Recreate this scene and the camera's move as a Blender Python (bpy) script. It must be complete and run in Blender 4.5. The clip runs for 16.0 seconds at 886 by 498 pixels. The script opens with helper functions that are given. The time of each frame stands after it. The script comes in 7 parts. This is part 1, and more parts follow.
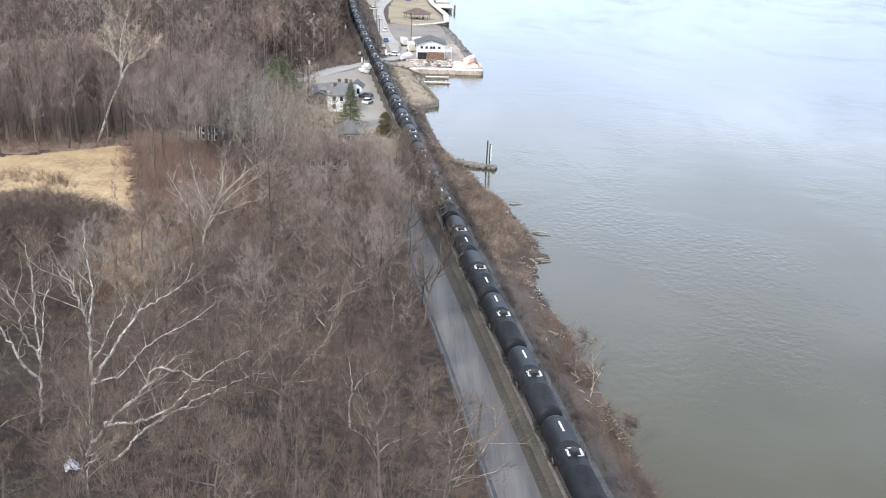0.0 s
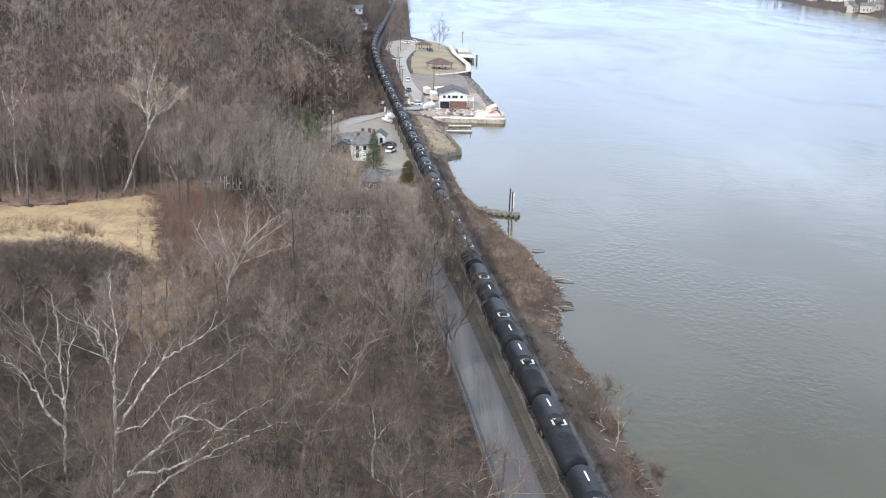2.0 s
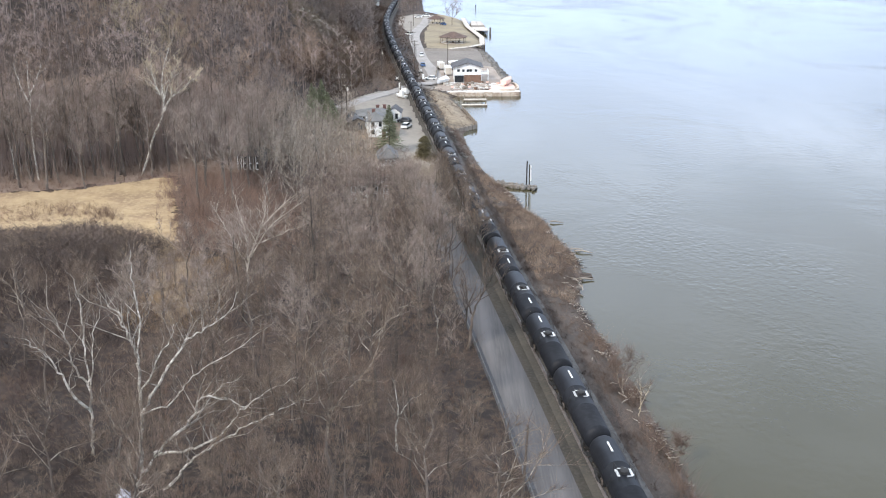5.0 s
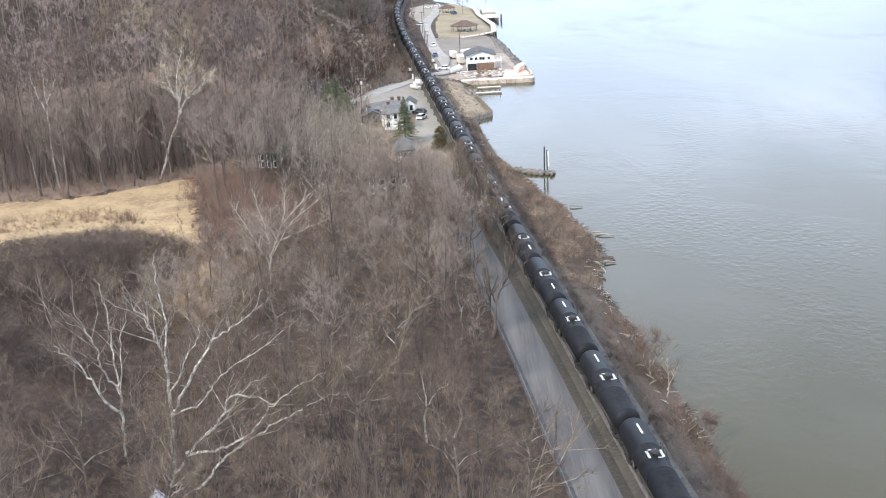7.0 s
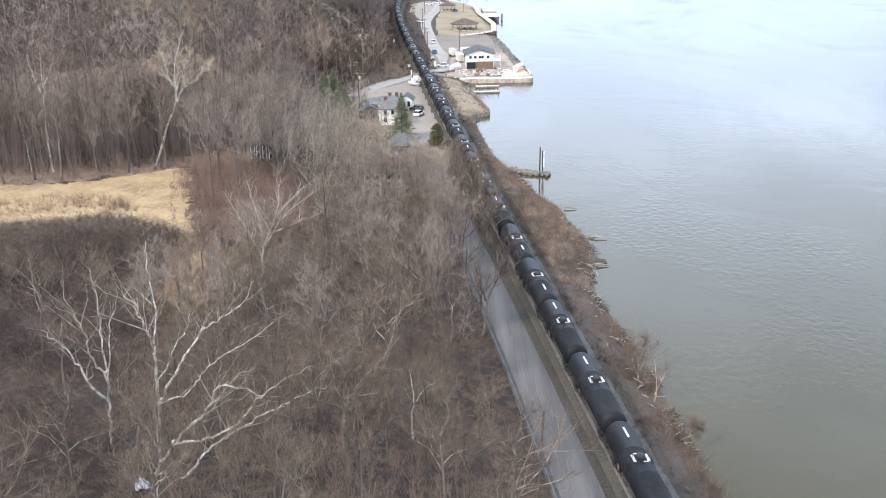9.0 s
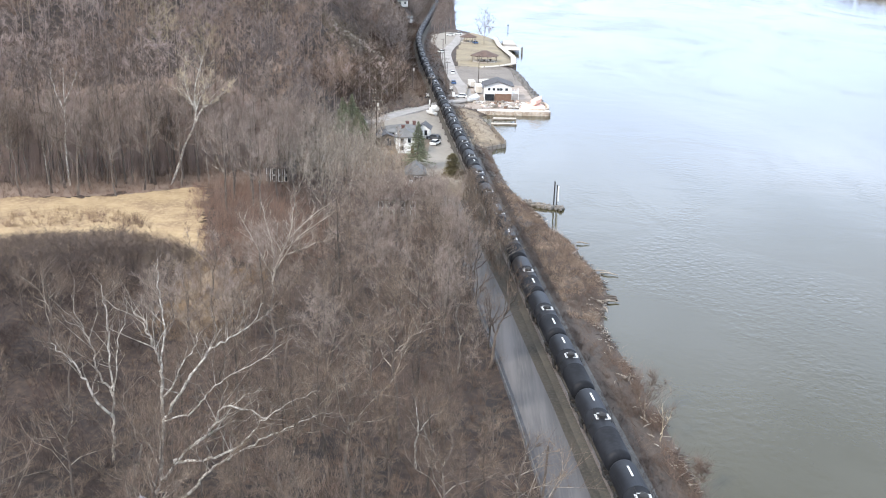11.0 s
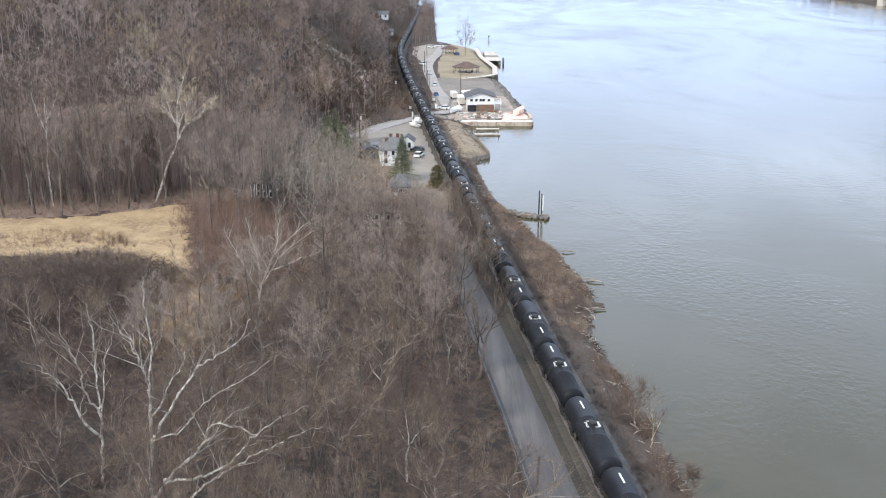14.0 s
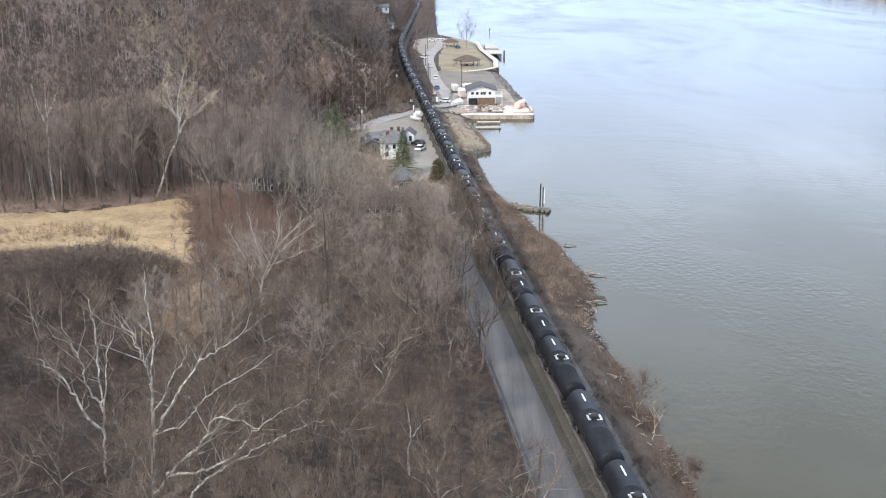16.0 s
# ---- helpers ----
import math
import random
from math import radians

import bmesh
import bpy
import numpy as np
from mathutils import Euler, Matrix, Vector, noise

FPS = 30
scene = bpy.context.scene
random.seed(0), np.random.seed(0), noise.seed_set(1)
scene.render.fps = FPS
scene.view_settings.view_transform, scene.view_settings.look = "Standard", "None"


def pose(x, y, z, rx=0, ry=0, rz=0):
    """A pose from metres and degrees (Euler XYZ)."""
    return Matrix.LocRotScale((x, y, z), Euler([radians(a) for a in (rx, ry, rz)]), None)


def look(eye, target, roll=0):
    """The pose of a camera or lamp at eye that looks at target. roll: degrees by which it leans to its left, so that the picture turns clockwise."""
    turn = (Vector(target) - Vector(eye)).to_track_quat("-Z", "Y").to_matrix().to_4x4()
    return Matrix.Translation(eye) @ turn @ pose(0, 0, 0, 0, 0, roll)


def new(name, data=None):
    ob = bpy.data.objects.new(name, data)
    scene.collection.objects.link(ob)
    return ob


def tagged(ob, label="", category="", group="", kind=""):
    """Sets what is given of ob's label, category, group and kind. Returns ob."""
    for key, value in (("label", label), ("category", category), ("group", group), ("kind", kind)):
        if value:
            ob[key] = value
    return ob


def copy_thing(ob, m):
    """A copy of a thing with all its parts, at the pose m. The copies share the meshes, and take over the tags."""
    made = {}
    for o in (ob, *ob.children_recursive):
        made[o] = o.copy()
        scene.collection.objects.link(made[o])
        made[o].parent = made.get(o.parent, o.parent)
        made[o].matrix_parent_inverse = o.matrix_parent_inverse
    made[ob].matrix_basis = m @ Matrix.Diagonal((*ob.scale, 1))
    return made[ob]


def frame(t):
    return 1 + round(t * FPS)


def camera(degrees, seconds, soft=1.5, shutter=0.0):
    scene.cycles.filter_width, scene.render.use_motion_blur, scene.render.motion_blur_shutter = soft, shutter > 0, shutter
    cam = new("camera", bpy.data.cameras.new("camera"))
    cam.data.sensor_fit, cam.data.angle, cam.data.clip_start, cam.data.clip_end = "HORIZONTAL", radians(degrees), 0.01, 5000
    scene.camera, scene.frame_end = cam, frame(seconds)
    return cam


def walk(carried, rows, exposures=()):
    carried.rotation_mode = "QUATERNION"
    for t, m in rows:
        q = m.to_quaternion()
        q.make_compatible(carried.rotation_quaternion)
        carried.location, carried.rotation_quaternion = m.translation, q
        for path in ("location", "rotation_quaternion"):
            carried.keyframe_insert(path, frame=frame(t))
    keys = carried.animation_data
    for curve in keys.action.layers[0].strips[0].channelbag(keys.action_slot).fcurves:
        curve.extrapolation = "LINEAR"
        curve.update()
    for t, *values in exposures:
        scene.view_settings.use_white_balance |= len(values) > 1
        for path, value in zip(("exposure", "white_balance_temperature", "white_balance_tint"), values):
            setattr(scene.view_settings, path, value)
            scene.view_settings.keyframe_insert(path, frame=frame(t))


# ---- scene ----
import functools

EYE = (0.0, 0.0, 60.0)
LENS = 47.0
TURNS = [
    (0, 70.335, -2.257, -2.505),
    (0.5, 71.254, -3.233, -1.794),
    (1, 72.015, -2.094, -1.544),
    (1.5, 72.799, -2.157, -0.952),
    (2, 72.981, -1.644, -1.341),
    (2.5, 73.194, -1.501, -1.922),
    (3, 73.272, -1.553, -2.044),
    (3.5, 73.000, -1.275, -1.734),
    (4, 72.492, -0.988, -1.468),
    (6.5, 70.928, 2.169, -0.140),
    (7, 70.991, 2.816, -0.498),
    (7.5, 70.963, 1.075, -0.248),
    (8, 70.810, 0.889, -0.309),
    (10.5, 71.546, 0.361, 0.473),
    (11, 72.513, -1.240, 1.116),
    (11.5, 73.417, -0.881, 0.660),
    (12, 73.937, -0.660, 0.623),
    (12.5, 74.252, -1.178, 0.877),
    (13, 73.426, -0.699, 0.578),
    (13.5, 73.195, 0.079, 0.120),
    (14, 73.177, -0.148, -0.034),
    (14.5, 72.997, 0.015, -0.001),
    (15, 72.924, -0.058, 0.206),
    (15.5, 72.823, -0.001, 0.177),
    (16, 72.804, 0.018, -0.005),
]
cam = camera(LENS, 16.0, soft=1.1)
EXPOSURES = [(0, 0.29), (0.5, 0.25), (1, 0.20), (1.5, 0.13), (2.5, 0.05), (4, 0.06), (6.5, 0.32), (8, 0.34), (10.5, 0.34), (11, 0.36), (11.5, 0.27), (12, 0.15), (12.5, 0.07), (13.5, 0.05), (16, 0.05)]
walk(cam, [(t, pose(*EYE, rx, ry, rz)) for t, rx, ry, rz in TURNS], EXPOSURES)

# ---------------------------------------------------------------- light
SUN_EL, SUN_AZ = 36.0, 222.0
world = bpy.data.worlds.new("world")
scene.world = world
world.use_nodes = True
wn, wl = world.node_tree.nodes, world.node_tree.links
wn.clear()
sky = wn.new("ShaderNodeTexSky")
sky.sky_type = "NISHITA"
sky.sun_disc = False
sky.sun_elevation = radians(SUN_EL)
sky.sun_rotation = radians(SUN_AZ)
sky.air_density, sky.dust_density, sky.ozone_density = 1.0, 0.6, 1.0
coord = wn.new("ShaderNodeTexCoord")
stretch = wn.new("ShaderNodeMapping")
stretch.inputs["Scale"].default_value = (1.0, 1.0, 5.0)
cloud = wn.new("ShaderNodeTexNoise")
cloud.inputs["Scale"].default_value = 4.2
cloud.inputs["Detail"].default_value = 7.0
cover = wn.new("ShaderNodeMapRange")
cover.inputs["From Min"].default_value, cover.inputs["From Max"].default_value = 0.36, 0.66
cover.inputs["To Min"].default_value, cover.inputs["To Max"].default_value = 0.92, 0.98
blend = wn.new("ShaderNodeMix")
blend.data_type = "RGBA"
tone = wn.new("ShaderNodeValToRGB")
tone.color_ramp.elements[0].position, tone.color_ramp.elements[0].color = 0.02, (8.6, 11.4, 17.2, 1.0)
tone.color_ramp.elements[1].position, tone.color_ramp.elements[1].color = 0.56, (12.9, 14.6, 17.4, 1.0)
low = tone.color_ramp.elements.new(0.10)
low.color = (10.8, 13.7, 19.4, 1.0)
middle = tone.color_ramp.elements.new(0.22)
middle.color = (16.6, 19.4, 24.4, 1.0)
height = wn.new("ShaderNodeSeparateXYZ")
shade = wn.new("ShaderNodeMapRange")
shade.inputs["From Min"].default_value, shade.inputs["From Max"].default_value = 0.36, 0.64
shade.inputs["To Min"].default_value, shade.inputs["To Max"].default_value = 0.84, 1.14
deck_tone = wn.new("ShaderNodeVectorMath")
deck_tone.operation = "SCALE"
back = wn.new("ShaderNodeBackground")
back.inputs["Strength"].default_value = 0.11
wout = wn.new("ShaderNodeOutputWorld")
wl.new(coord.outputs["Generated"], stretch.inputs["Vector"])
wl.new(stretch.outputs["Vector"], cloud.inputs["Vector"])
wl.new(cloud.outputs["Fac"], cover.inputs["Value"])
wl.new(cover.outputs["Result"], blend.inputs["Factor"])
wl.new(coord.outputs["Generated"], height.inputs["Vector"])
wl.new(height.outputs["Z"], tone.inputs["Fac"])
wl.new(cloud.outputs["Fac"], shade.inputs["Value"])
wl.new(tone.outputs["Color"], deck_tone.inputs[0])
wl.new(shade.outputs["Result"], deck_tone.inputs["Scale"])
wl.new(deck_tone.outputs["Vector"], blend.inputs["B"])
wl.new(sky.outputs["Color"], blend.inputs["A"])
wl.new(blend.outputs["Result"], back.inputs["Color"])
wl.new(back.outputs["Background"], wout.inputs["Surface"])

sun = new("sun", bpy.data.lights.new("sun", "SUN"))
sun.data.energy = 3.0
sun.data.angle = radians(4)
sun.data.color = (1.0, 0.92, 0.82)
sun_dir = Vector((math.sin(radians(SUN_AZ)) * math.cos(radians(SUN_EL)), math.cos(radians(SUN_AZ)) * math.cos(radians(SUN_EL)), math.sin(radians(SUN_EL))))
sun.matrix_world = look(sun_dir * 100, (0, 0, 0))


# ---------------------------------------------------------------- materials
def mat(name, c1, c2, scale=1.0, rough=0.9, bump=0.0, c3=None, fine=8.0, metal=0.0, vary=0.0, stretch=(1, 1, 1), island=False):
    """Two-scale mottled surface: c1 and c2 in broad patches, c3 in fine grain."""
    m = bpy.data.materials.new(name)
    m.use_nodes = True
    n, l = m.node_tree.nodes, m.node_tree.links
    b = n["Principled BSDF"]
    b.inputs["Roughness"].default_value = rough
    b.inputs["Metallic"].default_value = metal
    tc = n.new("ShaderNodeTexCoord")
    mp = n.new("ShaderNodeMapping")
    mp.inputs["Scale"].default_value = stretch
    l.new(tc.outputs["Object"], mp.inputs["Vector"])
    big = n.new("ShaderNodeTexNoise")
    big.inputs["Scale"].default_value = scale
    big.inputs["Detail"].default_value = 5.0
    small = n.new("ShaderNodeTexNoise")
    small.inputs["Scale"].default_value = scale * fine
    small.inputs["Detail"].default_value = 4.0
    for t in (big, small):
        l.new(mp.outputs["Vector"], t.inputs["Vector"])
    r1 = n.new("ShaderNodeMapRange")
    r1.inputs["From Min"].default_value, r1.inputs["From Max"].default_value = 0.36, 0.64
    l.new(big.outputs["Fac"], r1.inputs["Value"])
    mix1 = n.new("ShaderNodeMix")
    mix1.data_type = "RGBA"
    mix1.inputs["A"].default_value = (*c1, 1)
    mix1.inputs["B"].default_value = (*c2, 1)
    l.new(r1.outputs["Result"], mix1.inputs["Factor"])
    r2 = n.new("ShaderNodeMapRange")
    r2.inputs["From Min"].default_value, r2.inputs["From Max"].default_value = 0.45, 0.72
    r2.inputs["To Max"].default_value = 0.75
    l.new(small.outputs["Fac"], r2.inputs["Value"])
    mix2 = n.new("ShaderNodeMix")
    mix2.data_type = "RGBA"
    c3 = c3 or tuple(0.6 * v for v in c1)
    mix2.inputs["B"].default_value = (*c3, 1)
    l.new(r2.outputs["Result"], mix2.inputs["Factor"])
    l.new(mix1.outputs["Result"], mix2.inputs["A"])
    last = mix2.outputs["Result"]
    if vary:
        hsv = n.new("ShaderNodeHueSaturation")
        if island:
            rnd = n.new("ShaderNodeNewGeometry").outputs["Random Per Island"]
        else:
            rnd = n.new("ShaderNodeObjectInfo").outputs["Random"]
        r3 = n.new("ShaderNodeMapRange")
        r3.inputs["To Min"].default_value, r3.inputs["To Max"].default_value = 1 - vary, 1 + vary
        l.new(rnd, r3.inputs["Value"])
        l.new(r3.outputs["Result"], hsv.inputs["Value"])
        l.new(last, hsv.inputs["Color"])
        last = hsv.outputs["Color"]
    l.new(last, b.inputs["Base Color"])
    if bump:
        bp = n.new("ShaderNodeBump")
        bp.inputs["Strength"].default_value = bump
        bp.inputs["Distance"].default_value = 0.1
        l.new(small.outputs["Fac"], bp.inputs["Height"])
        l.new(bp.outputs["Normal"], b.inputs["Normal"])
    return m


# Leaf litter tinted twice: woodland shade in the dark one, light in the pale.
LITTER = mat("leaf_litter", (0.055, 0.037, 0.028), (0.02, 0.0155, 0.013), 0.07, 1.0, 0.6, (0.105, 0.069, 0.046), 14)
LIT_LITTER = mat("lit_leaf_litter", (0.26, 0.188, 0.142), (0.175, 0.122, 0.092), 0.12, 1.0, 0.6, (0.21, 0.155, 0.115), 10)
BARK = mat("grey_bark", (0.135, 0.108, 0.088), (0.062, 0.05, 0.042), 0.8, 0.95, 0.3, vary=0.45)
TWIG = mat("twigs", (0.161, 0.117, 0.087), (0.089, 0.064, 0.048), 0.2, 0.95, 0.0, (0.223, 0.174, 0.125), 6, vary=0.6, island=True)
WHITE_BARK = mat("sycamore_bark", (0.7, 0.66, 0.58), (0.2, 0.172, 0.14), 1.9, 0.85, 0.2, (0.12, 0.10, 0.082), 4)
PALE_TWIG = mat("pale_twigs", (0.55, 0.46, 0.335), (0.37, 0.295, 0.21), 0.3, 0.95, vary=0.2)
MID_TWIG = mat("tan_grey_twigs", (0.294, 0.235, 0.199), (0.188, 0.148, 0.123), 0.2, 0.95, 0.0, (0.22, 0.174, 0.14), 6, vary=0.45, island=True)
# Stem brown set darker overall, shading the floor beside the road by colour.
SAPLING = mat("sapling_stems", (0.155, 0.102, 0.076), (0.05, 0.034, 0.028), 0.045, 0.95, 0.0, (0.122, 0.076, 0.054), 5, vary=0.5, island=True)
SAPLING_GREY = mat("grey_sapling_stems", (0.215, 0.16, 0.13), (0.125, 0.09, 0.073), 0.05, 0.95, 0.0, (0.16, 0.12, 0.098), 5, vary=0.3, island=True)
RED_TWIG = mat("red_twigs", (0.215, 0.14, 0.108), (0.145, 0.094, 0.074), 0.12, 0.95, vary=0.3, island=True)
BRUSH = mat("brush_stems", (0.132, 0.084, 0.057), (0.076, 0.051, 0.037), 0.06, 0.95, vary=0.45, island=True)
STRAW = mat("dry_grass", (0.37, 0.265, 0.145), (0.23, 0.155, 0.088), 0.16, 0.95, 0.5, (0.41, 0.305, 0.175), 7)
STRAW_BLADES = mat("dry_grass_blades", (0.38, 0.275, 0.152), (0.24, 0.165, 0.095), 0.16, 0.95, vary=0.3, island=True)
VERGE_WEED = mat("verge_weeds", (0.088, 0.072, 0.046), (0.05, 0.042, 0.029), 0.12, 0.95, vary=0.4, island=True)
REED = mat("dry_reeds", (0.175, 0.13, 0.105), (0.1, 0.073, 0.06), 0.12, 0.95, vary=0.45, island=True)
BANK = mat("river_bank", (0.078, 0.058, 0.045), (0.042, 0.034, 0.029), 0.2, 0.95, 0.5, (0.115, 0.088, 0.066), 10)
ASPHALT = mat("worn_asphalt", (0.138, 0.129, 0.127), (0.088, 0.083, 0.082), 0.7, 0.9, 0.15, (0.145, 0.133, 0.127), 6, stretch=(1, 0.05, 1))
ASPHALT_EDGE = mat("road_edge", (0.07, 0.07, 0.073), (0.10, 0.098, 0.10), 0.4, 0.95, 0.2)
GRAVEL = mat("gravel_lot", (0.262, 0.234, 0.198), (0.205, 0.182, 0.153), 0.09, 0.95, 0.1, (0.285, 0.252, 0.21), 9)
BALLAST = mat("ballast", (0.072, 0.063, 0.051), (0.045, 0.04, 0.033), 0.22, 0.95, 0.6, (0.09, 0.077, 0.056), 14)
VERGE = mat("track_verge", (0.07, 0.058, 0.042), (0.042, 0.036, 0.028), 0.2, 0.95, 0.5, (0.10, 0.088, 0.068), 12)
STEEL = mat("rail_steel", (0.22, 0.19, 0.17), (0.14, 0.11, 0.09), 1.0, 0.5, 0.0, metal=0.7)
TANK = mat("tank_paint", (0.014, 0.015, 0.018), (0.009, 0.0095, 0.0115), 0.35, 0.48, 0.0, (0.018, 0.019, 0.022), 6, vary=0.25)
TANK.node_tree.nodes["Principled BSDF"].inputs["Specular IOR Level"].default_value = 0.14
UNDER = mat("underframe", (0.03, 0.028, 0.027), (0.018, 0.017, 0.016), 1.0, 0.8)
WHITE = mat("white_paint", (0.78, 0.78, 0.76), (0.66, 0.66, 0.64), 0.8, 0.6, 0.05, (0.6, 0.6, 0.58), 8)
SLATE = mat("grey_roof", (0.165, 0.163, 0.158), (0.112, 0.11, 0.106), 0.6, 0.9, 0.3)
DARK_ROOF = mat("dark_roof", (0.10, 0.10, 0.105), (0.065, 0.065, 0.07), 0.6, 0.9, 0.3)
WOOD_OLD = mat("weathered_timber", (0.27, 0.235, 0.195), (0.165, 0.14, 0.115), 0.7, 0.9, 0.3)
BROWN = mat("brown_siding", (0.20, 0.12, 0.08), (0.14, 0.085, 0.06), 0.7, 0.85, 0.2)
BRICK = mat("red_brick", (0.15, 0.08, 0.068), (0.11, 0.06, 0.052), 1.5, 0.9, 0.2)
CONCRETE = mat("pale_concrete", (0.60, 0.55, 0.48), (0.45, 0.41, 0.35), 0.4, 0.9, 0.3, (0.36, 0.31, 0.26), 8)
SAND = mat("sandy_yard", (0.37, 0.315, 0.265), (0.25, 0.205, 0.168), 0.2, 0.95, 0.4, (0.25, 0.19, 0.145), 8)
LAWN = mat("winter_lawn", (0.27, 0.222, 0.142), (0.18, 0.147, 0.096), 0.09, 0.95, 0.3, (0.30, 0.245, 0.17), 9)
ORANGE = mat("faded_orange_hull", (0.74, 0.52, 0.44), (0.66, 0.41, 0.33), 0.6, 0.7, 0.1, (0.76, 0.62, 0.55), 6)
OLIVE_SCRUB = mat("olive_scrub", (0.205, 0.165, 0.118), (0.135, 0.105, 0.077), 0.08, 0.95, vary=0.3, island=True)
FAR_TWIG = mat("far_slope_twigs", (0.274, 0.224, 0.193), (0.196, 0.155, 0.132), 0.03, 0.95, vary=0.1, island=True)
MAUVE_WOODS = mat("mauve_grey_twigs", (0.363, 0.288, 0.253), (0.275, 0.209, 0.182), 0.06, 0.95, 0.0, (0.245, 0.19, 0.165), 4, vary=0.08, island=True)
OLIVE_WOODS = mat("olive_tan_twigs", (0.341, 0.275, 0.185), (0.259, 0.207, 0.141), 0.06, 0.95, 0.0, (0.26, 0.20, 0.14), 4, vary=0.08, island=True)
DARK_WOODS = mat("dark_grey_twigs", (0.248, 0.2, 0.176), (0.176, 0.139, 0.122), 0.06, 0.95, 0.0, (0.165, 0.13, 0.115), 4, vary=0.08, island=True)
SIDE_BRANCH = mat("sycamore_branches", (0.47, 0.425, 0.36), (0.14, 0.12, 0.1), 1.5, 0.9, 0.0, (0.15, 0.13, 0.11), 4)
FAN_BARK = mat("fan_tree_bark", (0.56, 0.5, 0.42), (0.36, 0.315, 0.26), 0.8, 0.9, 0.0, (0.2, 0.17, 0.14), 4)
WEED = mat("straw_weeds", (0.27, 0.19, 0.115), (0.19, 0.13, 0.08), 0.2, 0.95, vary=0.3, island=True)
DOME = mat("thicket_stems", (0.113, 0.086, 0.073), (0.056, 0.043, 0.039), 0.10, 0.95, vary=0.5, island=True)
VINE = mat("dark_vines", (0.06, 0.039, 0.033), (0.03, 0.021, 0.018), 0.1, 0.95, vary=0.5, island=True)
SHORE_SCRUB = mat("shore_scrub_stems", (0.20, 0.142, 0.112), (0.125, 0.088, 0.07), 0.15, 0.95, vary=0.35, island=True)
PLASTIC = mat("pale_plastic", (0.62, 0.62, 0.68), (0.45, 0.46, 0.54), 1.5, 0.5)
BUSH = mat("evergreen_bush", (0.25, 0.215, 0.12), (0.15, 0.13, 0.075), 0.8, 0.9, vary=0.4, island=True)
PINE = mat("conifer_needles", (0.27, 0.29, 0.18), (0.16, 0.175, 0.11), 0.6, 0.9, vary=0.4, island=True)
EDGE_BARK = mat("edge_bark", (0.15, 0.118, 0.098), (0.09, 0.07, 0.058), 0.06, 0.95, 0.0, vary=0.3, island=True)
SPIT_GRASS = mat("bank_grass", (0.245, 0.192, 0.13), (0.13, 0.1, 0.072), 0.13, 0.95, 0.4, (0.36, 0.28, 0.18), 8)
FAR_SHORE = mat("far_shore_twigs", (0.20, 0.165, 0.16), (0.15, 0.12, 0.115), 0.02, 0.95, vary=0.15, island=True)
SHINGLE = mat("pavilion_shingle", (0.135, 0.09, 0.07), (0.09, 0.06, 0.05), 0.6, 0.9, 0.3)
CINDER = mat("cinder_path", (0.105, 0.098, 0.090), (0.066, 0.06, 0.055), 0.3, 0.95, 0.5, (0.15, 0.142, 0.134), 12)
BLEACHED = mat("bleached_wood", (0.62, 0.57, 0.50), (0.40, 0.35, 0.29), 0.5, 0.9, 0.0, vary=0.3, island=True)
GREY_LOG = mat("weathered_log", (0.34, 0.295, 0.245), (0.22, 0.19, 0.155), 0.6, 0.9, 0.3)
MARINA_GROUND = mat("marina_ground", (0.19, 0.166, 0.143), (0.135, 0.117, 0.1), 0.12, 0.95, 0.15, (0.255, 0.223, 0.187), 10)
GREY_PALE = mat("pale_grey_bark", (0.335, 0.29, 0.235), (0.09, 0.074, 0.06), 1.3, 0.95, 0.2, (0.09, 0.074, 0.06), 4, vary=0.3)
DULL_GRASS = mat("dull_grass", (0.22, 0.165, 0.115), (0.15, 0.108, 0.076), 0.25, 0.95, 0.4, (0.21, 0.155, 0.10), 8)
TAN_GRASS = mat("tan_grass", (0.275, 0.205, 0.135), (0.19, 0.138, 0.095), 0.3, 0.95, 0.3, (0.32, 0.24, 0.155), 6)
DARK_BOARD = mat("dark_boards", (0.10, 0.08, 0.066), (0.07, 0.056, 0.047), 0.7, 0.9, 0.2)
GRATING = mat("steel_grating", (0.68, 0.68, 0.67), (0.46, 0.46, 0.45), 1.0, 0.6)
SCRUB = mat("pale_scrub", (0.37, 0.315, 0.258), (0.25, 0.207, 0.168), 0.08, 0.95, 0.0, vary=0.2, island=True)
PALE_ROAD = mat("pale_lane", (0.35, 0.325, 0.30), (0.27, 0.25, 0.23), 0.3, 0.9, 0.15)
SEAWALL = mat("stained_seawall", (0.46, 0.38, 0.30), (0.27, 0.205, 0.155), 0.35, 0.95, 0.4, (0.60, 0.56, 0.50), 6)
# Reddish twigs, darkened to put the river-facing slope's shade into the colour.
RUSSET_SHADE = mat("russet_shade_twigs", (0.288, 0.209, 0.161), (0.209, 0.145, 0.11), 0.05, 0.95, 0.0, (0.197, 0.156, 0.125), 5, vary=0.12, island=True)
TAN_TWIG = mat("tan_twigs", (0.19, 0.138, 0.102), (0.11, 0.078, 0.058), 0.2, 0.95, 0.0, (0.304, 0.240, 0.174), 6, vary=0.55, island=True)
TAN_REED = mat("tan_reeds", (0.4, 0.31, 0.24), (0.25, 0.185, 0.142), 0.15, 0.95, vary=0.35, island=True)
GALVANISED = mat("galvanised_steel", (0.165, 0.165, 0.165), (0.12, 0.12, 0.12), 1.0, 0.75, metal=0.0)
GLASS = mat("window_glass", (0.03, 0.035, 0.04), (0.02, 0.022, 0.026), 1.0, 0.08)
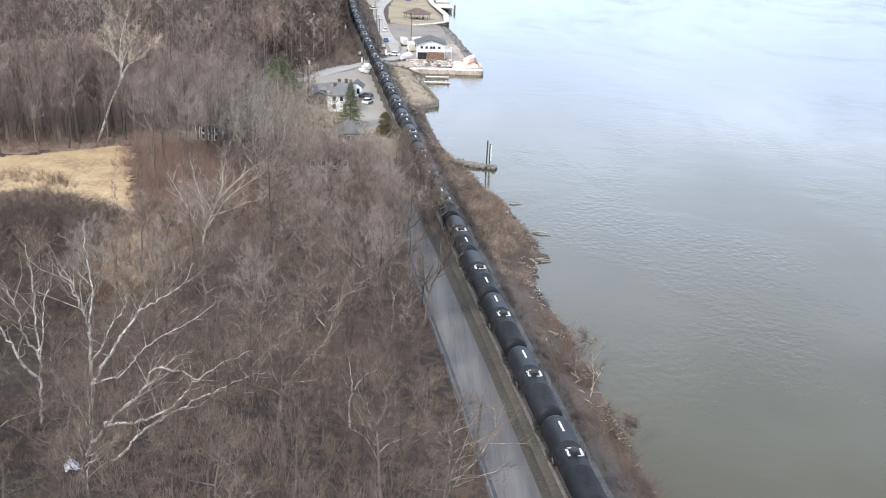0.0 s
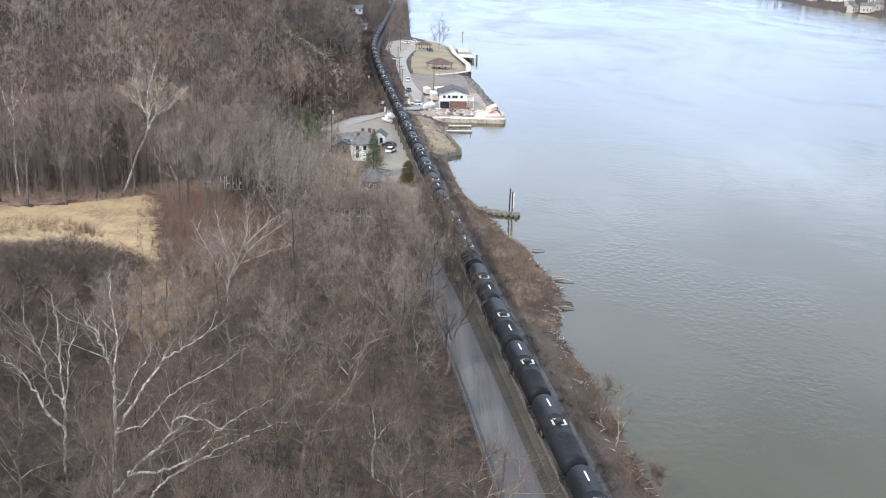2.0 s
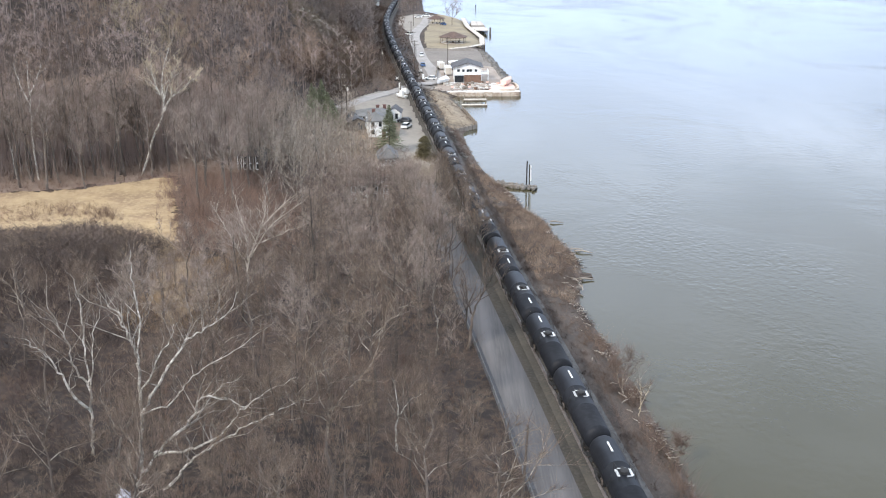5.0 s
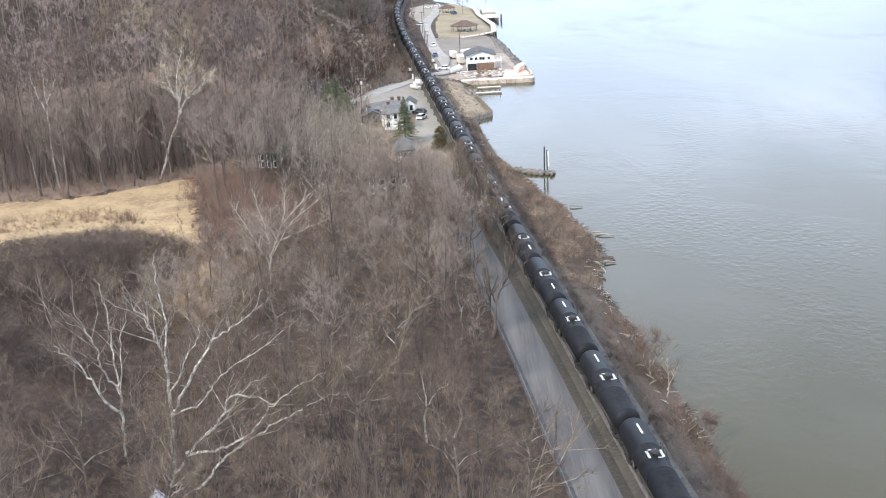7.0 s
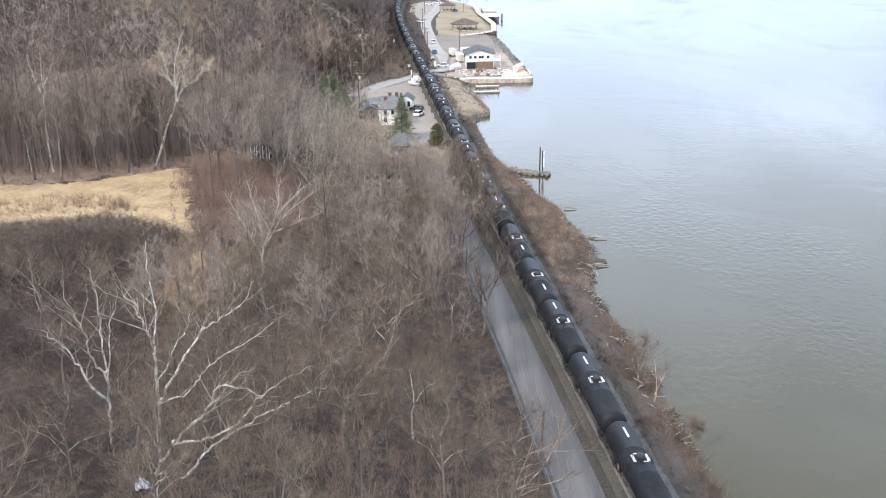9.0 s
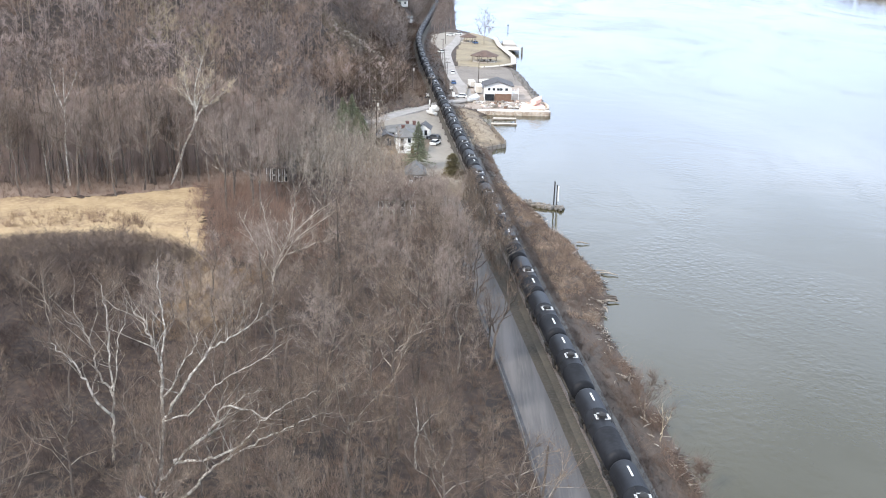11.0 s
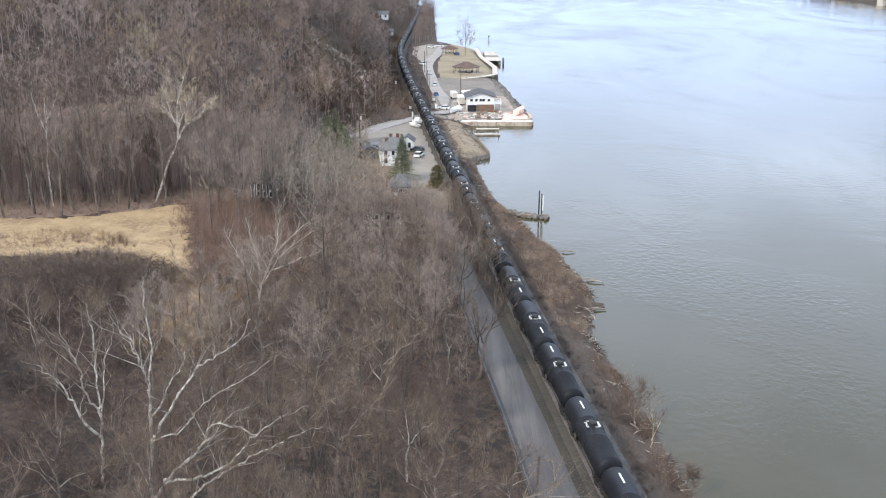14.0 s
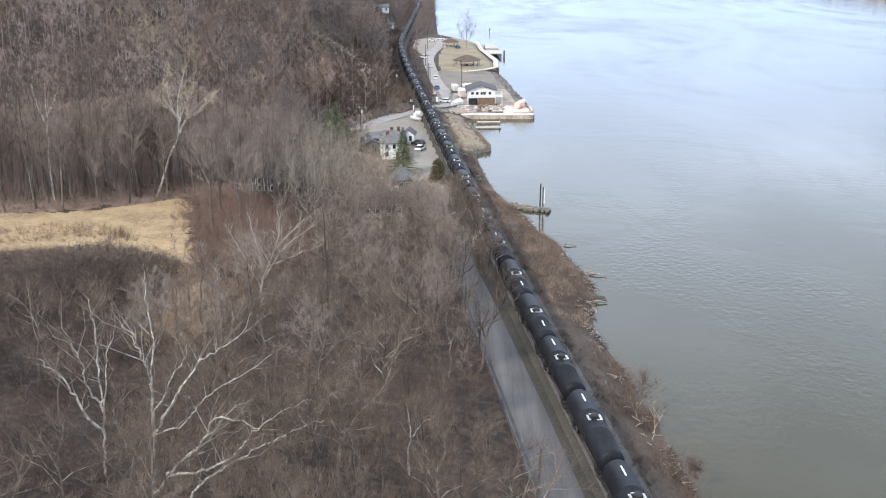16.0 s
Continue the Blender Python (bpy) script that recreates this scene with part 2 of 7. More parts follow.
BLUE = mat("blue_paint", (0.06, 0.12, 0.26), (0.045, 0.09, 0.2), 1.0, 0.5)
STONE = mat("grey_stone", (0.19, 0.175, 0.155), (0.11, 0.10, 0.09), 0.5, 0.95, 0.6)
ROCK = mat("cliff_rock", (0.36, 0.315, 0.25), (0.19, 0.16, 0.125), 0.4, 0.95, 0.8)
BLACK_RUBBER = mat("black_rubber", (0.02, 0.02, 0.02), (0.03, 0.03, 0.03), 2.0, 0.9)


def water_material():
    """Silty river water: chop in patches, slicks between them, and a few painted curls of bright reflection."""
    m = bpy.data.materials.new("river_water")
    m.use_nodes = True
    n, l = m.node_tree.nodes, m.node_tree.links
    b = n["Principled BSDF"]
    b.inputs["IOR"].default_value = 1.333
    tc = n.new("ShaderNodeTexCoord")

    def noise(scale, detail=3.0, distortion=0.0, squeeze=(1, 1, 1), turn=0.0, rough=0.5):
        mp = n.new("ShaderNodeMapping")
        mp.inputs["Rotation"].default_value = (0, 0, radians(turn))
        mp.inputs["Scale"].default_value = squeeze
        t = n.new("ShaderNodeTexNoise")
        t.inputs["Scale"].default_value = scale
        t.inputs["Detail"].default_value = detail
        t.inputs["Roughness"].default_value = rough
        t.inputs["Distortion"].default_value = distortion
        l.new(tc.outputs["Object"], mp.inputs["Vector"])
        l.new(mp.outputs["Vector"], t.inputs["Vector"])
        return t.outputs["Fac"]

    def span(value, lo, hi, out_lo=0.0, out_hi=1.0):
        r = n.new("ShaderNodeMapRange")
        r.inputs["From Min"].default_value, r.inputs["From Max"].default_value = lo, hi
        r.inputs["To Min"].default_value, r.inputs["To Max"].default_value = out_lo, out_hi
        l.new(value, r.inputs["Value"])
        return r.outputs["Result"]

    def calc(op, p, q, third=None):
        k = n.new("ShaderNodeMath")
        k.operation = op
        for i, v in enumerate((p, q, third)):
            if v is None:
                continue
            if isinstance(v, (int, float)):
                k.inputs[i].default_value = v
            else:
                l.new(v, k.inputs[i])
        return k.outputs["Value"]

    def blend(fac, p, q):
        x = n.new("ShaderNodeMix")
        x.data_type = "RGBA"
        l.new(fac, x.inputs["Factor"])
        for key, v in (("A", p), ("B", q)):
            if isinstance(v, tuple):
                x.inputs[key].default_value = (*v, 1)
            else:
                l.new(v, x.inputs[key])
        return x.outputs["Result"]

    silt = blend(span(noise(0.012, 4.0, 0.6), 0.35, 0.65), (0.038, 0.034, 0.014), (0.055, 0.047, 0.023))
    # bright reflections painted as thin pale curls along the level lines of a warped noise, only in scattered patches
    vein = calc("ABSOLUTE", calc("SUBTRACT", noise(0.028, 3.0, 1.6, (1, 0.45, 1), 20), 0.5), 0.0)
    curl = calc("MULTIPLY", span(vein, 0.012, 0.0), span(noise(0.009, 3.0, 0.4, (1, 0.5, 1)), 0.55, 0.66))
    curl = calc("MULTIPLY", curl, span(noise(0.16, 2.0), 0.42, 0.62, 0.0, 0.3))
    l.new(blend(curl, silt, (0.62, 0.64, 0.66)), b.inputs["Base Color"])
    # wind: broad wandering patches rough with chop, and slick water between
    wind = noise(0.011, 8.0, 1.4, (1, 0.42, 1), -8, 0.68)
    l.new(calc("ADD", span(wind, 0.36, 0.66, 0.06, 0.19), calc("MULTIPLY", curl, 0.4)), b.inputs["Roughness"])
    chop = noise(1.0, 2.0, 0.4, (0.85, 0.75, 1), -24)
    cross = noise(0.8, 2.0, 0.4, (0.8, 0.8, 1), 40)
    swell = noise(0.12, 2.0, 0.5, (0.6, 1.0, 1), 10)
    patch = span(noise(0.03, 3.0, 0.8, (1, 0.6, 1)), 0.44, 0.62, 0.2, 1.0)
    height = calc("ADD", calc("MULTIPLY", calc("ADD", chop, calc("MULTIPLY", cross, 0.8)), patch), calc("MULTIPLY", swell, 0.6))
    bp = n.new("ShaderNodeBump")
    bp.inputs["Distance"].default_value = 0.2
    l.new(span(wind, 0.40, 0.62, 0.10, 0.66), bp.inputs["Strength"])
    l.new(height, bp.inputs["Height"])
    l.new(bp.outputs["Normal"], b.inputs["Normal"])
    return m


WATER = water_material()


# ---------------------------------------------------------------- mesh helpers
class Geo:
    """Collects vertices and faces for one mesh."""

    def __init__(self):
        self.v, self.f = [], []

    def add(self, v, f, m=None):
        o = len(self.v)
        self.v += [tuple(m @ Vector(p)) for p in v] if m is not None else [tuple(p) for p in v]
        self.f += [tuple(i + o for i in q) for q in f]
        return self

    def box(self, cx, cy, cz, sx, sy, sz, m=None, bev=0.0):
        x, y, z = sx / 2, sy / 2, sz / 2
        if bev <= 0:
            v = [(cx + a * x, cy + b * y, cz + c * z) for c in (-1, 1) for b in (-1, 1) for a in (-1, 1)]
            return self.add(v, [(0, 2, 3, 1), (4, 5, 7, 6), (0, 1, 5, 4), (2, 6, 7, 3), (0, 4, 6, 2), (1, 3, 7, 5)], m)
        bm = bmesh.new()
        bmesh.ops.create_cube(bm, size=1, matrix=Matrix.Translation((cx, cy, cz)) @ Matrix.Diagonal((sx, sy, sz, 1)))
        bmesh.ops.bevel(bm, geom=bm.edges[:], offset=bev, segments=1, affect="EDGES")
        bm.verts.index_update()
        v, f = [p.co.copy() for p in bm.verts], [[p.index for p in q.verts] for q in bm.faces]
        bm.free()
        return self.add(v, f, m)

    def tube(self, pts, radii, n=6, cap=True, m=None):
        pts = [Vector(p) for p in pts]
        v, f = [], []
        for i, p in enumerate(pts):
            d = (pts[min(i + 1, len(pts) - 1)] - pts[max(i - 1, 0)]).normalized()
            a = d.cross(Vector((0.31, 0.17, 0.94)) if abs(d.z) < 0.9 else Vector((1, 0.2, 0))).normalized()
            b = d.cross(a)
            for k in range(n):
                w = 2 * math.pi * k / n
                v.append(p + (a * math.cos(w) + b * math.sin(w)) * radii[i])
        for i in range(len(pts) - 1):
            for k in range(n):
                q = (k + 1) % n
                f.append((i * n + k, i * n + q, (i + 1) * n + q, (i + 1) * n + k))
        if cap:
            f.append(tuple(range(n - 1, -1, -1)))
            f.append(tuple(range((len(pts) - 1) * n, len(pts) * n)))
        return self.add(v, f, m)

    def spike(self, p, q, r):
        """A thin tapering twig."""
        p, q = Vector(p), Vector(q)
        d = (q - p).normalized()
        a = d.cross(Vector((0.3, 0.2, 0.93)) if abs(d.z) < 0.9 else Vector((1, 0.2, 0))).normalized() * r
        b = d.cross(a)
        return self.add([p + a, p + b * 0.8, p - a, q], [(0, 1, 3), (1, 2, 3)])

    def prism(self, poly, z0, z1, m=None):
        n = len(poly)
        v = [(x, y, z0) for x, y in poly] + [(x, y, z1) for x, y in poly]
        f = [tuple(range(n - 1, -1, -1)), tuple(range(n, 2 * n))] + [(i, (i + 1) % n, n + (i + 1) % n, n + i) for i in range(n)]
        return self.add(v, f, m)

    def spin(self, profile, n=24, axis="Z", m=None):
        """Turns (radius, height) rings round an axis."""
        v, f = [], []
        for r, h in profile:
            for k in range(n):
                w = 2 * math.pi * k / n
                c, s = r * math.cos(w), r * math.sin(w)
                v.append((c, s, h) if axis == "Z" else ((c, h, s) if axis == "Y" else (h, c, s)))
        for i in range(len(profile) - 1):
            for k in range(n):
                q = (k + 1) % n
                f.append((i * n + k, i * n + q, (i + 1) * n + q, (i + 1) * n + k))
        f.append(tuple(range(n - 1, -1, -1)))
        f.append(tuple(range((len(profile) - 1) * n, len(profile) * n)))
        return self.add(v, f, m)

    def mesh(self, name, material, smooth=False):
        me = bpy.data.meshes.new(name)
        me.from_pydata(self.v, [], self.f)
        bm = bmesh.new()
        bm.from_mesh(me)
        bmesh.ops.recalc_face_normals(bm, faces=bm.faces)
        bm.to_mesh(me)
        bm.free()
        me.materials.append(material)
        if smooth:
            me.polygons.foreach_set("use_smooth", [True] * len(me.polygons))
        return me


def part(name, geo, material, parent=None, label="", smooth=False):
    """Links one mesh as a part of its thing, or as a thing of its own."""
    ob = new(name, geo if isinstance(geo, bpy.types.Mesh) else geo.mesh(name, material, smooth))
    ob.parent = parent
    if label:
        tagged(ob, label)
    return ob


def thing(name, m, label, category, group="", kind=""):
    ob = new(name)
    ob.empty_display_size = 0.5
    ob.matrix_basis = m
    return tagged(ob, label, category, group, kind)


def bulk_mesh(name, v, f, material):
    """A large mesh from arrays of vertices and triangles."""
    me = bpy.data.meshes.new(name)
    me.vertices.add(len(v))
    me.vertices.foreach_set("co", np.asarray(v, dtype=np.float32).ravel())
    f = np.asarray(f, dtype=np.int32)
    k = f.shape[1]
    me.loops.add(f.size)
    me.loops.foreach_set("vertex_index", f.ravel())
    me.polygons.add(len(f))
    me.polygons.foreach_set("loop_start", np.arange(0, f.size, k, dtype=np.int32))
    me.update(calc_edges=True)
    me.materials.append(material)
    return me


# ---------------------------------------------------------------- plan of the land
def smooth_line(ys, xs, width):
    fine = np.arange(-3000.0, 3001.0, 2.0)
    v = np.interp(fine, ys, xs)
    k = max(1, int(width / 2))
    pad = np.concatenate([np.full(k, v[0]), v, np.full(k, v[-1])])
    v = np.convolve(pad, np.ones(2 * k + 1) / (2 * k + 1), "valid")
    return lambda y: np.interp(y, fine, v)


track_x = smooth_line([-400, 60, 140, 262, 330, 392, 446, 491, 531, 578, 654, 783, 903, 1000],
                      [70, 22.1, 13.7, 1.7, -5.0, -11, -16, -19.5, -22.0, -22.4, -21, -19.5, -20, -28], 22)
shore_x = smooth_line([-400, 60, 102, 122, 140, 151, 160, 165, 178, 185, 194, 205, 219, 231, 245, 268, 283, 291, 298, 318, 334, 344.4, 345.6, 360, 400, 454, 484, 514, 546, 552, 585, 600, 622, 640, 744, 965, 1000, 1060, 1400],
                      [82, 31.5, 28, 27, 25, 23.6, 25.2, 26.5, 26.3, 24, 24, 20, 18, 14.5, 12, 10, 9.2, 13.2, 13.6, 10.5, 8, 7, 30, 30.5, 28, 24.6, 26.0, 24.2, 21.5, 21.2, 19.8, 14, 3, -3, -5, -8, -30, -300, -900], 3)
FOOT = [(-900, 120), (-400, 150), (-130, 198), (-90, 216), (-60, 228), (-44, 240), (-38, 280), (-31, 318), (-20, 352), (-18, 392), (-23, 446), (-26, 491),
        (-29, 531), (-30, 578), (-28, 654), (-26, 783), (-27, 903), (-42, 955), (-420, 1010), (-900, 1060)]


def foot_distance(x, y):
    """How far a place lies inside the hill's foot, negative outside."""
    x, y = np.asarray(x, float), np.asarray(y, float)
    best = np.full(x.shape, 1e9)
    inside = np.zeros(x.shape, bool)
    n = len(FOOT)
    for i in range(n):
        (ax, ay), (bx, by) = FOOT[i], FOOT[(i + 1) % n]
        if i < n - 1:
            t = np.clip(((x - ax) * (bx - ax) + (y - ay) * (by - ay)) / ((bx - ax) ** 2 + (by - ay) ** 2), 0, 1)
            best = np.minimum(best, np.hypot(x - ax - t * (bx - ax), y - ay - t * (by - ay)))
        if by != ay:
            inside ^= ((ay > y) != (by > y)) & (x < (bx - ax) * (y - ay) / (by - ay) + ax)
    return np.where(inside, best, -best)


def waves(x, y, size, seed):
    """Smooth uneven ground, about -1 to 1."""
    r = np.random.RandomState(seed)
    out = 0
    for k in range(6):
        a, p, s = r.uniform(0, 6.28), r.uniform(0, 6.28), size / (1 + 0.6 * k)
        out = out + np.sin((x * math.cos(a) + y * math.sin(a)) * 6.28 / s + p) / (1 + 0.5 * k)
    return out / 2.2


def land(x, y):
    x, y = np.asarray(x, float), np.asarray(y, float)
    tx, sx = track_x(y), shore_x(y)
    inland = np.maximum(tx - 3 - x, 0)
    z = 2.3 + 3.9 * (1 - np.exp(-np.maximum(inland - 8, 0) / 28.0)) + 0.35 * waves(x, y, 45, 3) * np.clip((inland - 12) / 20, 0, 1)
    z = np.where((y > 235) & (inland < 24), 2.3 + 0.9 * np.clip((inland - 3) / 10, 0, 1), z)
    d = foot_distance(x, y)
    steep = 0.62 + 0.35 * np.clip((y - 300) / 80, 0, 1)
    hill = 118 * (1 - np.exp(-np.maximum(d, 0) * steep / 118)) * (1 + 0.10 * waves(x, y, 120, 5)) + 1.2 * waves(x, y, 30, 8) * np.clip(d / 20, 0, 1)
    z = np.where(d > 0, z + hill, z)
    bank = np.where(x < tx + 4.4, 2.3, np.clip((sx - x) * 0.42, -3.0, np.where((y > 344) & (y < 450) & (x > tx + 7), 1.5, 2.2)))
    z = np.where(x > tx + 2.5, np.minimum(z, bank), z)
    far_x = np.interp(y, [-3000, 500, 900, 1051, 1172, 1781, 1935, 2150, 2300], [700, 520, 440, 431, 424, 469, 364, 120, -3000])
    over = np.maximum(x - far_x, 0)
    farz = np.clip((x - far_x) * 0.15, -3, 2.5) + 26 * (1 - np.exp(-over / 160)) * (1 + 0.3 * waves(x, y, 300, 11)) - 0.5
    return np.where(x > (sx + far_x) / 2, np.maximum(farz, -3), np.where(y > 2300, 4 + 10 * waves(x, y, 900, 12), z))


def axis_steps(*spans):
    out = []
    for a, b, s in spans:
        out += list(np.arange(a, b, s))
    return np.array(out + [spans[-1][1]])


GX = axis_steps((-4000, -900, 310), (-900, -260, 40), (-260, -110, 6), (-110, 40, 2.5), (40, 60, 5), (60, 340, 40), (340, 760, 14), (760, 4000, 270))
GY = axis_steps((-4000, -400, 300), (-400, 40, 40), (40, 660, 2.5), (660, 1010, 7), (1010, 2300, 26), (2300, 4800, 250))
XX, YY = np.meshgrid(GX, GY)
GZ = land(XX, YY)


def gz(x, y):
    """The height of the ground sheet."""
    x, y = np.asarray(x, float), np.asarray(y, float)
    i = np.clip(np.searchsorted(GX, x) - 1, 0, len(GX) - 2)
    j = np.clip(np.searchsorted(GY, y) - 1, 0, len(GY) - 2)
    u, w = (x - GX[i]) / (GX[i + 1] - GX[i]), (y - GY[j]) / (GY[j + 1] - GY[j])
    return GZ[j, i] * (1 - u) * (1 - w) + GZ[j, i + 1] * u * (1 - w) + GZ[j + 1, i] * (1 - u) * w + GZ[j + 1, i + 1] * u * w


def ground_z(x, y):
    return float(gz(x, y))


nx, ny = len(GX), len(GY)
idx = np.arange(nx * ny).reshape(ny, nx)
quads = np.stack([idx[:-1, :-1], idx[:-1, 1:], idx[1:, 1:], idx[1:, :-1]], -1).reshape(-1, 4)
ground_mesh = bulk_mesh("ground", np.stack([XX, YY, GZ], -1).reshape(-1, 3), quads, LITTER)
ground_mesh.polygons.foreach_set("use_smooth", [True] * len(ground_mesh.polygons))
tagged(new("ground", ground_mesh), "leaf-littered brown woodland ground rising to a wooded hill", "ground", kind="structure")

water = Geo().add([(-4000, -4000, 0), (4000, -4000, 0), (4000, 4800, 0), (-4000, 4800, 0)], [(0, 1, 2, 3)])
tagged(part("water", water, WATER), "calm grey-green river reflecting a pale cloudy sky", "river", kind="structure")


def inside_poly(x, y, poly):
    r = np.zeros(np.shape(x), bool)
    for (ax, ay), (bx, by) in zip(poly, poly[1:] + poly[:1]):
        if ay != by:
            r ^= ((ay > y) != (by > y)) & (x < (bx - ax) * (y - ay) / (by - ay) + ax)
    return r


def sheet(name, material, label, category, x0, x1, y0, y1, keep, lift, step=1.0, flat=None, rough_edge=0.5):
    """A thin covering that follows the ground where keep(x, y) holds."""
    xs, ys = np.arange(x0, x1 + step, step), np.arange(y0, y1 + step, step)
    X, Y = np.meshgrid(xs, ys)
    r = np.random.RandomState(len(name))
    X = X + r.uniform(-0.3, 0.3, X.shape) * step * rough_edge
    Y = Y + r.uniform(-0.3, 0.3, X.shape) * step * rough_edge
    Z = gz(X, Y) + lift if flat is None else np.full(X.shape, flat)
    i = np.arange(X.size).reshape(X.shape)
    q = np.stack([i[:-1, :-1], i[:-1, 1:], i[1:, 1:], i[1:, :-1]], -1).reshape(-1, 4)
    cx, cy = X.ravel()[q].mean(1), Y.ravel()[q].mean(1)
    q = q[keep(cx, cy)]
    used, inv = np.unique(q, return_inverse=True)
    v = np.stack([X, Y, Z], -1).reshape(-1, 3)[used]
    return tagged(new(name, bulk_mesh(name, v, inv.reshape(-1, 4), material)), label, category, kind="structure")


def ribbon(name, material, label, category, y0, y1, left, right, lift, step=3.0, kind="structure", centre=track_x, parent=None):
    """A band along the line, as wide as from left to right of it, with a small thickness."""
    ys = np.arange(y0, y1 + step, step)
    cx = centre(ys)
    dx = np.gradient(cx, ys)
    n = np.stack([1 / np.hypot(1, dx), -dx / np.hypot(1, dx)], -1)
    v = []
    for o, z in ((left - 0.25, lift - 0.3), (left, lift), (right, lift), (right + 0.25, lift - 0.3)):
        v.append(np.stack([cx + n[:, 0] * o, ys + n[:, 1] * o, np.full(len(ys), z)], -1))
    v = np.stack(v, 1).reshape(-1, 3)
    k = np.arange(len(ys) - 1)[:, None] * 4 + np.arange(3)[None, :]
    q = np.stack([k, k + 1, k + 5, k + 4], -1).reshape(-1, 4)
    ob = new(name, bulk_mesh(name, v, q, material))
    ob.parent = parent
    return tagged(ob, label, category, kind=kind) if label else ob


BED = 2.45


def road_x(y):
    """The road draws away from the track as both run north."""
    return track_x(y) - 0.7 * np.clip((y - 118) / 50, 0, 1) - 1.3 * np.clip((y - 160) / 45, 0, 1)


ribbon("ballast_bed", BALLAST, "dark stone ballast bed under the railway track", "railway", -60, 960, -2.0, 2.5, BED)
ribbon("verge", VERGE, "dull grassy gravel strip between road and railway", "verge", -60, 224, -7.6, -2.0, BED - 0.03)
ribbon("road", ASPHALT, "worn pale grey two-lane asphalt road beside the railway", "road", -60, 222, -7.6, -3.2, BED + 0.06, centre=road_x)
ribbon("road_edge", ASPHALT_EDGE, "darker patched edge strip of the asphalt road", "road", -60, 222, -8.2, -7.55, BED + 0.03, centre=road_x)
ribbon("cinder_path", CINDER, "pale cinder path along the railway's river side", "path", -60, 345, 2.5, 4.1, BED - 0.05)
for side in (-0.72, 0.72):
    ribbon("rail", STEEL, "rust-brown steel railway rail on the ballast", "rail", -60, 950, side - 0.035, side + 0.035, BED + 0.25)

FIELD = [(-150, 184), (-110, 192), (-89, 196.8), (-79, 199.4), (-71.5, 201.4), (-64.5, 205.5), (-59, 209.3), (-54, 210.4), (-51.5, 202), (-50, 193.7), (-46.5, 180.8), (-42.5, 165), (-41, 156.5), (-44, 155.5), (-48, 159), (-54, 163), (-64, 164), (-76, 160), (-92, 158), (-150, 150)]
sheet("field", STRAW, "dry straw-coloured grass clearing in the woods", "field", -150, -35, 143, 215, lambda x, y: inside_poly(x + 1.1 * waves(x, y, 5, 301), y + 1.1 * waves(x, y, 6, 302), FIELD), 0.24, 0.5, rough_edge=1.6)
sheet("clearing", TAN_GRASS, "dull tan grass between the bare thickets", "grass", -46, -10, 126, 176, lambda x, y: inside_poly(x, y, [(-44.5, 158), (-40, 160), (-34, 150), (-32.5, 140), (-36, 131), (-41, 138), (-43, 148)]) & ~inside_poly(x, y - 1.5, FIELD), 0.12, 0.7, rough_edge=1.4)

